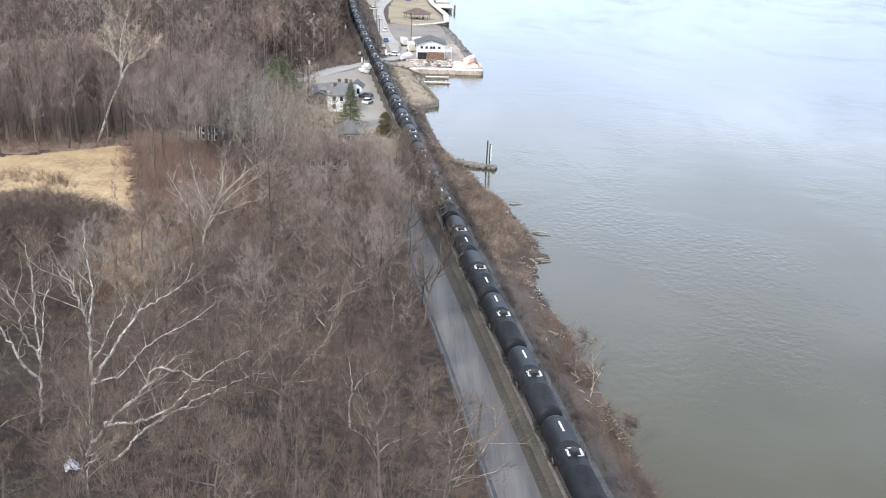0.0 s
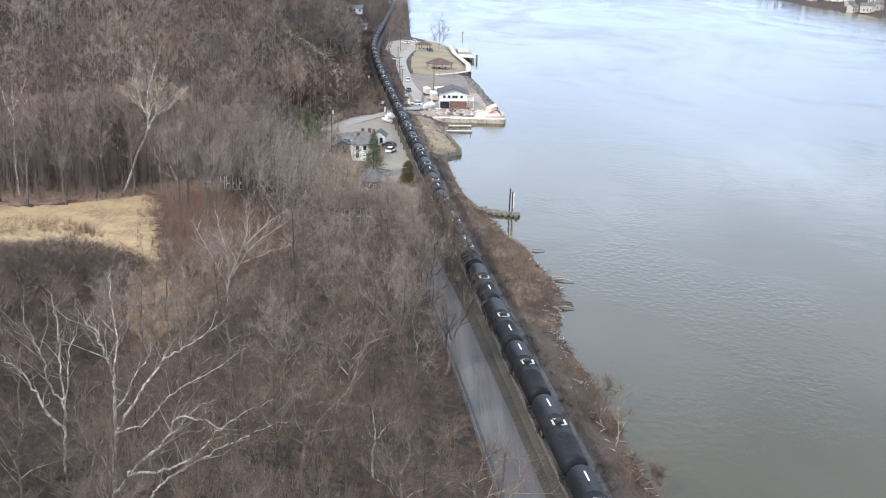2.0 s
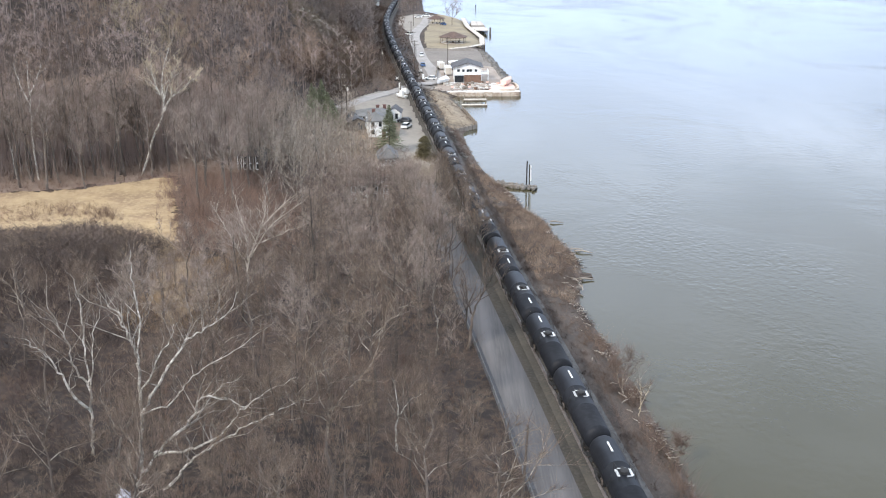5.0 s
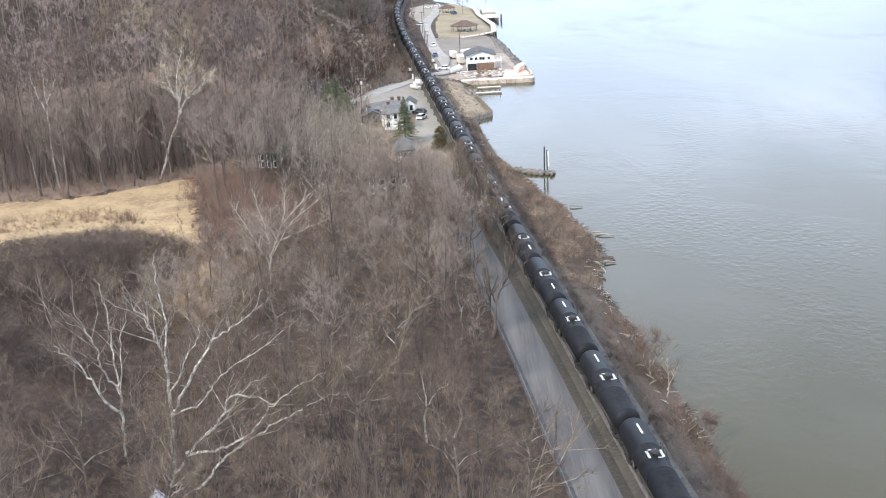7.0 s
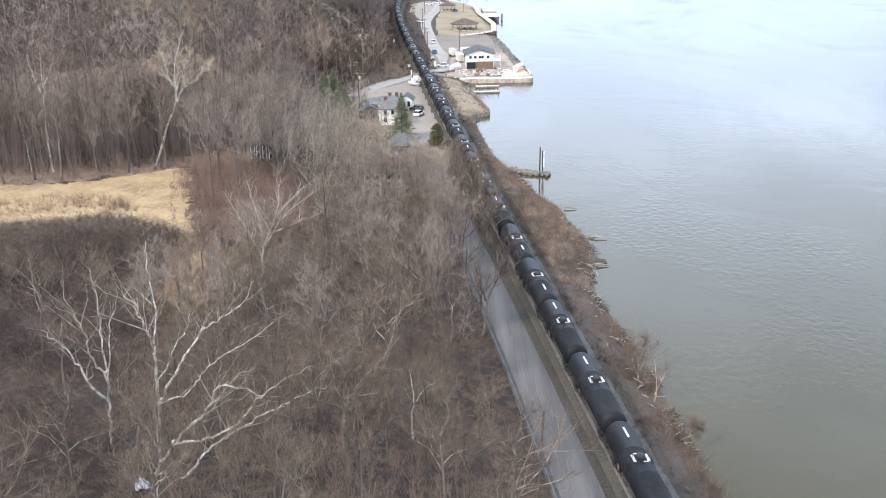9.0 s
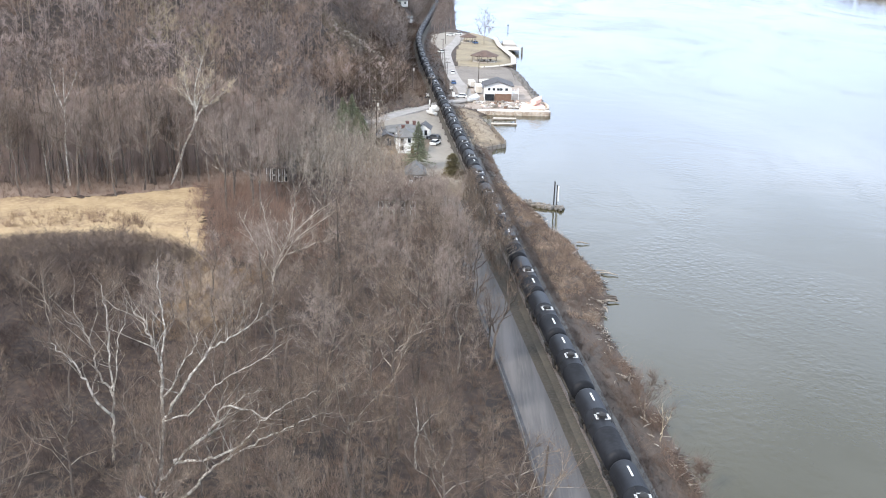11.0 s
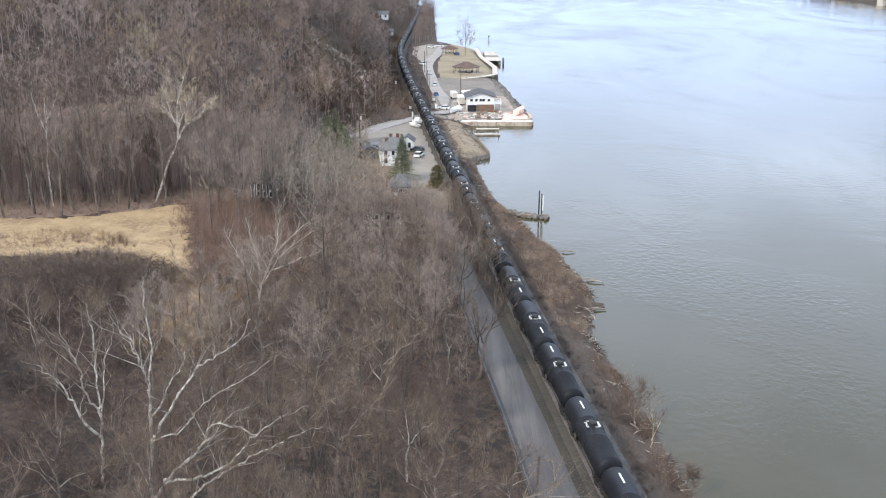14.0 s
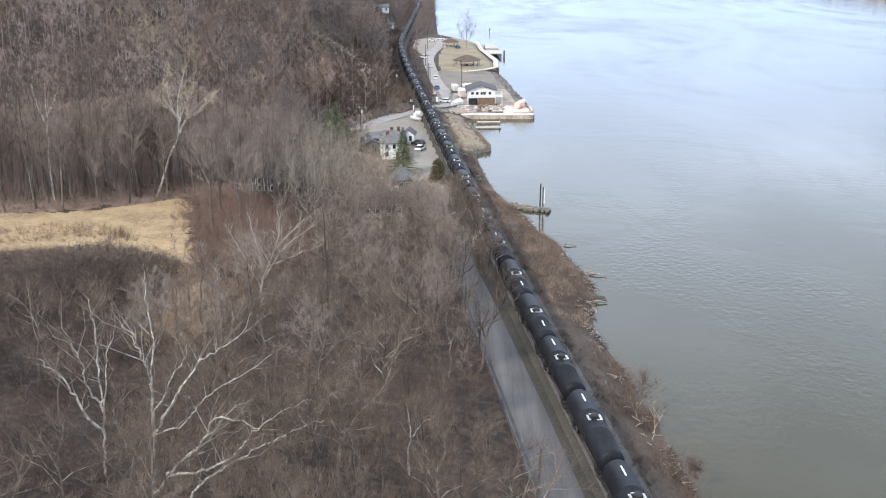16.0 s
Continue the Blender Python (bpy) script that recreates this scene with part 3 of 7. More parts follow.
# ---------------------------------------------------------------- the train
def tank_car_at(m):
    """One black tank car, its origin on the rails under its middle, lengthwise along y."""
    car = thing("tank_car", m, "black railway tank car with white hatch platform on top", "tank car", "tank cars of the train")
    R, zc = 1.53, 2.93
    prof = [(0.02, -8.2), (0.7, -8.15), (1.2, -8.0), (1.44, -7.78), (R, -7.45)]
    prof += [(R, -2.4), (R + 0.02, -2.38), (R + 0.02, -2.2), (R, -2.18), (R, 2.18), (R + 0.02, 2.2), (R + 0.02, 2.38), (R, 2.4)]
    prof += [(r, -h) for r, h in reversed(prof[:5])]
    part("tank", Geo().spin(prof, 28, "Y", Matrix.Translation((0, 0, zc))), TANK, car, smooth=True)
    top = zc + R
    deck = Geo()
    for sx in (-1, 1):
        deck.box(sx * 0.7, 0.05, top - 0.02, 0.26, 1.3, 0.06, bev=0.01)
        for k in range(5):
            deck.box(sx * 0.7, -0.52 + 0.28 * k, top + 0.02, 0.26, 0.05, 0.03)
    deck.box(-0.1, 0.8, top + 0.04, 0.9, 0.14, 0.06, bev=0.01)
    deck.box(0.35, -0.74, top + 0.04, 0.5, 0.12, 0.06, bev=0.01)
    part("hatch_platform", deck, GRATING, car, "white grated walkway round the hatch")
    for sx in (-0.84, 0.84):
        rail = Geo()
        for yy in (-0.95, 0, 0.95):
            rail.tube([(sx, yy, top - 0.28), (sx, yy, top + 0.7)], [0.022] * 2, 5)
        rail.tube([(sx, -0.95, top + 0.7), (sx, 0.95, top + 0.7)], [0.022] * 2, 5)
        part("hatch_railing", rail, UNDER, car)
    hatch = Geo().spin([(0.42, top - 0.15), (0.42, top + 0.22), (0.48, top + 0.24), (0.48, top + 0.3), (0.24, top + 0.37), (0.02, top + 0.39)], 14)
    hatch.box(0.0, 0.62, top + 0.15, 0.3, 0.3, 0.3, bev=0.03)
    part("hatch_dome", hatch, UNDER, car, "dark hatch dome with valve cover", smooth=False)
    part("top_walkway", Geo().box(0, 5.2, top + 0.02, 0.2, 2.0, 0.05, bev=0.012), WHITE, car, "narrow white walkway board on the tank")
    sill = Geo().box(0, 0, 1.05, 0.5, 16.2, 0.35, bev=0.03)
    part("centre_sill", sill, UNDER, car)
    for s in (-1, 1):
        part("saddle", Geo().box(0, s * 5.6, 1.35, 2.5, 1.1, 0.55, bev=0.06), UNDER, car)
        end = Geo().box(0, s * 8.1, 1.32, 2.7, 0.9, 0.08, bev=0.015)
        end.box(1.3, s * 7.3, 1.0, 0.06, 0.5, 0.7)
        part("end_platform", end, UNDER, car)
        er = Geo()
        for x in (-1.25, -0.5, 0.5, 1.25):
            er.tube([(x, s * 8.45, 1.34), (x, s * 8.45, 2.3)], [0.022] * 2, 5)
        er.tube([(-1.25, s * 8.45, 2.3), (1.25, s * 8.45, 2.3)], [0.022] * 2, 5)
        part("end_railing", er, UNDER, car)
        lad = Geo()
        for x in (-0.25, 0.25):
            lad.tube([(1.05 + x * 0.2, s * 0.0 + x, 1.2), (1.62, x, 3.0), (1.12, x, top - 0.1)], [0.022] * 3, 5)
        for k in range(7):
            z = 1.4 + k * 0.4
            lad.tube([(1.62 - abs(z - 3) * 0.2, -0.25, z), (1.62 - abs(z - 3) * 0.2, 0.25, z)], [0.018] * 2, 4)
        lad_m = Matrix.Diagonal((s, 1, 1, 1))
        part("ladder", Geo().add(lad.v, lad.f, lad_m), UNDER, car)
        part("coupler", Geo().box(0, s * 8.42, 0.9, 0.28, 0.6, 0.28, bev=0.04), STEEL, car)
        part("jacket_end_stripe", Geo().box(0, s * 8.0, 3.95, 0.8, 0.03, 0.12), WHITE, car, "small white marking on the tank end") if s > 0 else None
        bogie = part("bogie", Geo().box(0, s * 5.9, 0.62, 2.0, 0.4, 0.3, bev=0.04), UNDER, car)
        for sx in (-1, 1):
            fr = Geo().box(sx * 0.98, s * 5.9, 0.55, 0.16, 2.3, 0.28, bev=0.04)
            fr.box(sx * 0.98, s * 5.9, 0.36, 0.2, 0.8, 0.3, bev=0.04)
            part("side_frame", fr, UNDER, bogie)
            for w in (-0.89, 0.89):
                wh = Geo().spin([(0.10, -0.08), (0.44, -0.08), (0.46, -0.05), (0.46, 0.05), (0.10, 0.07)], 12, "X", Matrix.Translation((sx * 0.74, s * 5.9 + w, 0.46)))
                part("wheel", wh, STEEL, bogie)
    part("brake_wheel", Geo().spin([(0.24, -0.02), (0.28, 0), (0.24, 0.02)], 12, "Y", Matrix.Translation((0.6, -8.5, 2.1))), UNDER, car)
    return car


RAIL_TOP = BED + 0.25
PITCH = 17.42
first_car = None
rng = random.Random(4)
y = 106.0 - 4 * PITCH
for k in range(51):
    dx = float(track_x(y + 4) - track_x(y - 4)) / 8
    turned = 180 if k in (6, 7, 10) or (k > 10 and rng.random() < 0.5) else 0
    m = pose(float(track_x(y)), y, RAIL_TOP, 0, 0, -math.degrees(math.atan(dx)) + turned)
    if first_car is None:
        first_car = tank_car_at(m)
    else:
        copy_thing(first_car, m)
    y += PITCH / math.hypot(1, dx)


# ---------------------------------------------------------------- bare trees
def grow(seed, h, trunk_r, first=0.3, limbs=11, spread=0.34, twigs=260, lean=0.0, fork=False, tr=0.03, sub=4, rise=0.55, droop=0.0, crook=0.0, boughs=None, lr=1.0):
    """A leafless tree: the trunk's mesh and the crown of limbs, branches and twigs, tapering outwards."""
    r = random.Random(seed)
    trunk, crown = Geo(), Geo()
    n = 7
    ax, ay = r.uniform(-1, 1), r.uniform(-1, 1)
    pts = []
    for i in range(n):
        t = i / (n - 1)
        pts.append(Vector((lean * h * t + ax * 0.03 * h * math.sin(3 * t) + r.uniform(-1, 1) * (0.008 + 0.012 * crook) * h, ay * 0.03 * h * math.sin(2.4 * t) + r.uniform(-1, 1) * (0.008 + 0.012 * crook) * h, h * 0.93 * t - (0.4 if i == 0 else 0))))
    rad = [trunk_r * (1.25 if i == 0 else 1) * (1 - 0.88 * i / (n - 1)) for i in range(n)]
    trunk.tube(pts, rad, 6)

    def at(t):
        a = t * (n - 1)
        i = min(int(a), n - 2)
        return pts[i].lerp(pts[i + 1], a - i), rad[i] + (rad[i + 1] - rad[i]) * (a - i)

    ends = []
    for k in range(limbs):
        t = first + (0.97 - first) * (k + r.random()) / limbs
        p, pr = at(min(t, 0.98))
        az = k * 2.4 + r.uniform(-0.6, 0.6)
        ln = h * spread * (1.15 - 0.75 * (t - first) / (1 - first)) * r.uniform(0.75, 1.2)
        up = rise + 0.5 * t + r.uniform(-0.15, 0.15)
        d = Vector((math.cos(az), math.sin(az), up)).normalized()
        if crook:
            leader = k < 2
            if leader:
                p, pr = at(r.uniform(0.3, 0.55))
                ln = h * r.uniform(0.38, 0.5)
                d = Vector((math.cos(az), math.sin(az), 1.6)).normalized()
            r0 = min(pr * 0.75, (0.034 if leader else 0.026) * ln + 0.02) * lr
            line, way = [p], d
            for j in range(4):
                way = (way + Vector((r.uniform(-1, 1), r.uniform(-1, 1), r.uniform(-0.6, 0.9))) * 0.42 * crook).normalized()
                line.append(line[-1] + way * ln * 0.28)
            boughs.tube(line, [r0 * q for q in (1, 0.8, 0.58, 0.36, 0.12)], 4, False)
            ends += [(line[j], line[j + 1], 0.25 + 0.3 * j) for j in range(4)]
            for j in range(sub):
                i = r.choice((0, 1, 1, 2, 2, 3))
                q = line[i].lerp(line[i + 1], r.random())
                e = ((line[i + 1] - line[i]).normalized() * 0.7 + Vector((r.uniform(-1, 1), r.uniform(-1, 1), r.uniform(-0.35, 0.8)))).normalized()
                l2 = ln * r.uniform(0.22, 0.5)
                q1 = q + e * l2 * 0.5
                q2 = q1 + (e + Vector((r.uniform(-0.6, 0.6), r.uniform(-0.6, 0.6), r.uniform(-0.3, 0.6)))).normalized() * l2 * 0.55
                boughs.tube([q, q1, q2], [r0 * 0.4, r0 * 0.25, r0 * 0.08], 3, False)
                ends += [(q, q1, 1.0), (q1, q2, 1.8)]
            continue
        mid = p + d * ln * 0.5 + Vector((r.uniform(-1, 1), r.uniform(-1, 1), r.uniform(-0.4, 0.4))) * ln * 0.06
        tip = mid + (d + Vector((r.uniform(-0.3, 0.3), r.uniform(-0.3, 0.3), 0.28 - droop))).normalized() * ln * 0.55
        r0 = min(pr * 0.7, 0.030 * ln + 0.02) * lr
        crown.tube([p, mid, tip], [r0, r0 * 0.6, r0 * 0.16], 3, False)
        ends += [(p, mid, 0.5), (mid, tip, 1.0)]
        for j in range(sub):
            u = r.uniform(0.25, 1.0)
            q = p.lerp(mid, u * 2) if u < 0.5 else mid.lerp(tip, u * 2 - 1)
            e = (d * 0.7 + Vector((r.uniform(-1, 1), r.uniform(-1, 1), r.uniform(-0.25, 0.8)))).normalized()
            l2 = ln * r.uniform(0.28, 0.5)
            q2 = q + e * l2
            crown.tube([q, q2], [r0 * 0.42, r0 * 0.10], 3, False)
            ends.append((q, q2, 1.6))
    ends.append((pts[-2], pts[-1], 1.0))
    weights = [w * (b - a).length for a, b, w in ends]
    for _ in range(twigs):
        a, b, _w = r.choices(ends, weights)[0]
        u = r.uniform(0.15, 1.0)
        q = a.lerp(b, u)
        e = ((b - a).normalized() * 0.8 + Vector((r.uniform(-1, 1), r.uniform(-1, 1), r.uniform(-0.3, 0.9)))).normalized()
        crown.spike(q, q + e * h * r.uniform(0.05, 0.125), tr * r.uniform(0.6, 1.2))
    return trunk, crown


def tree_master(name, label, seed, bark, twig, m, group="", limb_bark=None, **kw):
    b = Geo()
    t, c = grow(seed, boughs=b, **kw)
    ob = thing(name, m, label, "tree", group)
    part("trunk", t, bark, ob)
    if b.v:
        part("bough", b, limb_bark or bark, ob)
    part("crown", c, twig, ob)
    return ob


WOODS_LABEL = "leafless grey-brown woodland tree with a fine twiggy crown"
masters = []
AWAY = pose(0, -900, 0)
VARIANTS = [dict(h=17, trunk_r=0.20, first=0.35, limbs=11, spread=0.28), dict(h=20, trunk_r=0.26, first=0.30, limbs=13, spread=0.30),
            dict(h=14, trunk_r=0.16, first=0.25, limbs=10, spread=0.30), dict(h=18, trunk_r=0.22, first=0.4, limbs=12, spread=0.24, lean=0.05),
            dict(h=12, trunk_r=0.13, first=0.2, limbs=10, spread=0.34), dict(h=21, trunk_r=0.28, first=0.45, limbs=11, spread=0.26),
            dict(h=16, trunk_r=0.19, first=0.3, limbs=12, spread=0.33, lean=-0.06), dict(h=10, trunk_r=0.10, first=0.15, limbs=9, spread=0.36)]


def scatter(n, x0, x1, y0, y1, gap, ok, seed):
    """Places at least gap apart where ok(x, y) holds."""
    r = np.random.RandomState(seed)
    X, Y = r.uniform(x0, x1, n * 25), r.uniform(y0, y1, n * 25)
    k = ok(X, Y)
    cells, out = {}, []
    for x, y in zip(X[k].tolist(), Y[k].tolist()):
        i, j = int(x // gap), int(y // gap)
        if any((x - a) ** 2 + (y - b) ** 2 < gap * gap for u in (-1, 0, 1) for w in (-1, 0, 1) for a, b in cells.get((i + u, j + w), ())):
            continue
        cells.setdefault((i, j), []).append((x, y))
        out.append((x, y))
        if len(out) == n:
            break
    return out


def in_view(x, y, side=0.47):
    return np.abs(x + 0.01 * y) < side * y + 6


def tallest(x, y):
    """The trees stay low before the clearing, the village and beside the road."""
    h = np.full(np.shape(x), 24.0)
    h = np.where((x < -36) & (y < 182), np.minimum(h, 55.5 - 0.338 * y), h)
    h = np.where((x >= -36) & (x < -20) & (y < 200), np.minimum(h, 55.5 - 0.29 * y), h)
    h = np.where((x > -34) & (x < 4) & (y < 240), np.minimum(h, 56.0 - 0.247 * y), h)
    h = np.where((x > -24) & (x < 0) & (y > 178) & (y < 200), 10.5, h)
    return np.where(y < 146, np.minimum(h, np.maximum(4.0, (track_x(y) - 8.6 - x) * 2.4 + 1.5)), h)


def lowland(x, y):
    field = inside_poly(x, y, FIELD) | inside_poly(x, y + 4, FIELD) | inside_poly(x - 4, y, FIELD)
    shrubs = (x > -52) & (x < -22) & (y > 150) & (y < 212) & ((x * 7.3 + y * 3.1) % 1 > 0.22)
    return (x < road_x(y) - 9.6) & in_view(x, y) & ~((y > 224) & (x > -33)) & (foot_distance(x, y) < 2) & (tallest(x, y) > 5) & ~field & ~shrubs


masters = [tree_master("tree", WOODS_LABEL, 30 + i, BARK, TAN_TWIG if i in (2, 7) else TWIG, AWAY, "woodland trees", limb_bark=GREY_PALE if i in (0, 3) else BARK, twigs=1150, tr=0.0125, crook=1.25, lr=0.7, **kw) for i, kw in enumerate(VARIANTS)]
pale_masters = [tree_master("tree", "leafless woodland tree with a dense pale tan crown of twigs", 60 + i, BARK, MID_TWIG, AWAY, "woodland trees", limb_bark=GREY_PALE, twigs=1100, tr=0.018, crook=0.9, lr=0.6, **VARIANTS[i]) for i in range(8)]
VINES = [(-76, 152), (-52, 150), (-42, 126), (-36, 112), (-33, 92), (-33, 80), (-50, 78), (-64, 104), (-68, 130)]
places = [p for p in scatter(255, -110, 12, 68, 246, 4.7, lowland, 21) if not inside_poly(np.array(p[0]), np.array(p[1]), VINES) or (p[0] * 7.7 + p[1] * 3.3) % 1 < 0.4]
rng = random.Random(8)
HEIGHTS = [kw["h"] for kw in VARIANTS]
line_side = scatter(17, -2, 14, 158, 222, 2.0, lambda x, y: (x - road_x(y) > -2.9) & (x - track_x(y) < -2.8), 31)
road_side = scatter(30, -14, 6, 154, 218, 2.3, lambda x, y: (x - road_x(y) > -12.4) & (x - road_x(y) < -9.3), 33)
screen = [(-18.5, 196), (-15, 194.5), (-12.2, 196.5), (-9.5, 194), (-6.8, 195.5), (-16.5, 191), (-10.8, 190.5), (-4.5, 192), (-13.5, 188), (-40.5, 216), (-38, 214), (-36.4, 217), (-42.5, 214), (-12.6, 226.5), (-10.4, 224.5), (-7.8, 226), (-5.6, 223.5), (-14.8, 229)]
used = set()
for i, (x, y) in enumerate(places + line_side + road_side + screen):
    beside = i >= len(places)
    k = rng.choice([0, 3, 4, 4, 0, 4, 7]) if y < 122 else rng.choice([2, 7, 6, 0, 2, 7, 4]) if y < 175 else rng.choice([0, 1, 3, 5, 6, 1])
    if i < len(masters):
        k = i
    s = min(1.3 if beside else rng.uniform(0.8, 1.15), (min(rng.uniform(10, 15), max((60.5 if x > road_x(y) - 4 else 58.0) - 0.2424 * y, 6.8 if y > 222 else 0) if x > -30 else 9.5) if beside else float(tallest(x, y)) * rng.uniform(0.75, 1.05)) / HEIGHTS[k])
    m = pose(x, y, ground_z(x, y) - 0.1, rng.uniform(-3, 3), rng.uniform(-3, 3), rng.uniform(0, 360))
    source = pale_masters[k] if y > (150 if x < -42 else 102) + 30 * rng.random() and i >= len(masters) and not (beside and x > road_x(y) - 4) else masters[k]
    if i < len(masters) or source in pale_masters and k not in used:
        c = source
        c.matrix_basis = m
        if i >= len(masters):
            used.add(k)
    else:
        c = copy_thing(source, m)
    s *= 0.62 if not beside and y < 125 and x > road_x(y) - 14 else 1
    c.scale = (s, s, s)


# a ragged row of tall dark trunks right behind the clearing
rng = random.Random(71)
for k in range(15):
    x = -107 + 3.3 * k + rng.uniform(-1.2, 1.2)
    y = float(np.interp(x, [-110, -95, -79, -62, -54], [203, 204, 207, 213, 215])) + rng.uniform(1.5, 6)
    c = copy_thing(masters[rng.choice([1, 5, 3])], pose(x, y, ground_z(x, y) - 0.1, rng.uniform(-4, 4), rng.uniform(-4, 4), rng.uniform(0, 360)))
    s = rng.uniform(0.85, 1.2)
    c.scale = (s, s, s)
for k in range(8):
    if k not in used:
        pale_masters[k].matrix_basis = pose(-50 - 2 * k, 150 + 2 * k, ground_z(-50 - 2 * k, 150 + 2 * k))
        pale_masters[k].scale = (0.4, 0.4, 0.4)


# woods that nobody could count
def woods(name, label, places, seed, material, sizes, category="woods"):
    r = np.random.RandomState(seed)
    kinds = []
    for i, kw in enumerate(sizes):
        t, c = grow(seed * 100 + i, **kw)
        v = np.array([tuple(p) for p in t.v] + [tuple(p) for p in c.v], dtype=np.float32)
        f = []
        for q in t.f + [tuple(j + len(t.v) for j in q) for q in c.f]:
            for k in range(1, len(q) - 1):
                f.append((q[0], q[k], q[k + 1]))
        kinds.append((v, np.array(f, dtype=np.int32)))
    V, F, o = [], [], 0
    for x, y in places:
        v, f = kinds[r.randint(len(kinds))]
        a, s = r.uniform(0, 6.28), r.uniform(0.75, 1.25)
        c, n = math.cos(a) * s, math.sin(a) * s
        w = np.stack([v[:, 0] * c - v[:, 1] * n + x, v[:, 0] * n + v[:, 1] * c + y, v[:, 2] * s + ground_z(x, y) - 0.2], -1)
        V.append(w)
        F.append(f + o)
        o += len(v)
    return tagged(new(name, bulk_mesh(name, np.concatenate(V), np.concatenate(F), material)), label, category, kind="stuff")


RIDGE = [(-50, 364), (-44, 345), (-38, 328), (-28, 332), (-22, 352), (-17, 385), (-22, 425), (-30, 408), (-40, 392), (-48, 380)]


def far_yard(x, y):
    return (x > -44) & (x < -25) & (y > 590) & (y < 664)


def on_hill(x, y):
    return ~far_yard(x, y) & ~inside_poly(x, y, RIDGE) & ~((y < 262) & (foot_distance(x, y) < 20) & ((x * 3.7 + y * 5.3) % 1 < 0.55)) & in_view(x, y) & (foot_distance(x, y) > 1.0) & (gz(x, y) < 60 - 0.012 * y)


hill = scatter(1700, -200, -15, 200, 420, 3.9, on_hill, 5)
slope_woods = scatter(900, -100, -15, 400, 640, 4.0, on_hill, 15)
HILL_KINDS = [dict(h=h, trunk_r=0.085, first=f, limbs=8, spread=sp, twigs=430, tr=0.032, sub=3, lr=0.5)
              for h, f, sp in ((14, 0.3, 0.34), (17, 0.35, 0.31), (11, 0.2, 0.38), (15, 0.3, 0.35), (12, 0.25, 0.38))]
SPECIES = [("grey_woods", "bare mauve-grey woods covering the hillside", MAUVE_WOODS), ("tan_woods", "bare olive-tan woods on the hillside", OLIVE_WOODS),
           ("oak_woods", "bare reddish-brown woods on the hillside, coloured darker for the shaded slope", RUSSET_SHADE), ("dark_woods", "dark bare woods in the folds of the hillside", DARK_WOODS)]
rng = random.Random(19)
stands = [[], [], [], []]
for x, y in hill:
    w1, w2 = float(waves(x, y, 75, 201)) + rng.gauss(0, 0.3), float(waves(x, y, 50, 202)) + rng.gauss(0, 0.3)
    if w1 > 0.62 and x < -60:
        stands[1].append((x, y))
    elif w1 < -0.7 or (y > 300 and w2 < -0.6):
        stands[3].append((x, y))
    # Reddish patches, plus much of the river-facing slope with its painted shade.
    elif w2 > 0.3 or x > -66 - 0.1 * (y - 250) and rng.random() < 0.6:
        stands[2].append((x, y))
    else:
        stands[0].append((x, y))
for k, (name, label, material) in enumerate(SPECIES):
    woods(name, label, stands[k], 7 + k, material, HILL_KINDS)
woods("slope_woods", "bare dark brown woods on the steep slope above the railway", slope_woods, 17, FAR_TWIG,
      [dict(h=h, trunk_r=0.1, first=0.15, limbs=6, spread=sp, twigs=170, tr=0.085, sub=1, lr=0.6) for h, sp in ((11, 0.38), (13, 0.34), (9, 0.42))])
EDGE_KINDS = [dict(h=h, trunk_r=0.24, first=0.45, limbs=8, spread=0.24, twigs=130, tr=0.05, sub=3) for h in (19, 22, 24, 17)]
edge = scatter(48, -112, -46, 208, 250, 3.2, lambda x, y: in_view(x, y) & (foot_distance(x, y) > -4) & (foot_distance(x, y) < 14) & ~inside_poly(x, y, FIELD), 41)
woods("edge_woods", "tall bare grey trees standing close behind the clearing", edge, 19, EDGE_BARK, EDGE_KINDS)
low = scatter(260, -42, -14, 224, 300, 2.6, lambda x, y: (foot_distance(x, y) < 4) & ((x < -21.5) | (y < 259)) & (y < 300 + 0.9 * (x + 28)), 43)
woods("village_scrub", "pale bare scrub and small trees round the village", low, 23, SCRUB, [dict(h=h, trunk_r=0.1, first=0.12, limbs=8, spread=0.38, twigs=150, tr=0.05, sub=3) for h in (5, 6.5, 8, 4)])


# ---------------------------------------------------------------- village and waterside
def path_band(name, material, label, category, pts, width, lift, kind="structure"):
    """A road or path along a few plan points, draped on the ground."""
    P = [Vector((x, y)) for x, y in pts]
    fine = []
    for i in range(len(P) - 1):
        a, b, c, d = P[max(i - 1, 0)], P[i], P[i + 1], P[min(i + 2, len(P) - 1)]
        n = max(2, int((c - b).length / 2.0))
        for k in range(n):
            t = k / n
            fine.append(0.5 * ((2 * b) + (c - a) * t + (2 * a - 5 * b + 4 * c - d) * t * t + (3 * b - a - 3 * c + d) * t ** 3))
    fine.append(P[-1])
    g = Geo()
    v, f = [], []
    for i, p in enumerate(fine):
        d = (fine[min(i + 1, len(fine) - 1)] - fine[max(i - 1, 0)]).normalized()
        nrm = Vector((d.y, -d.x))
        z = max(ground_z(*(p + nrm * o)) for o in (-width / 2, 0, width / 2)) + lift
        for o, dz in ((-width / 2 - 0.2, -0.35), (-width / 2, 0), (width / 2, 0), (width / 2 + 0.2, -0.35)):
            q = p + nrm * o
            v.append((q.x, q.y, z + dz))
    for i in range(len(fine) - 1):
        for k in range(3):
            f.append((i * 4 + k, i * 4 + k + 1, i * 4 + k + 5, i * 4 + k + 4))
    g.add(v, f)
    return tagged(part(name, g, material), label, category, kind=kind)


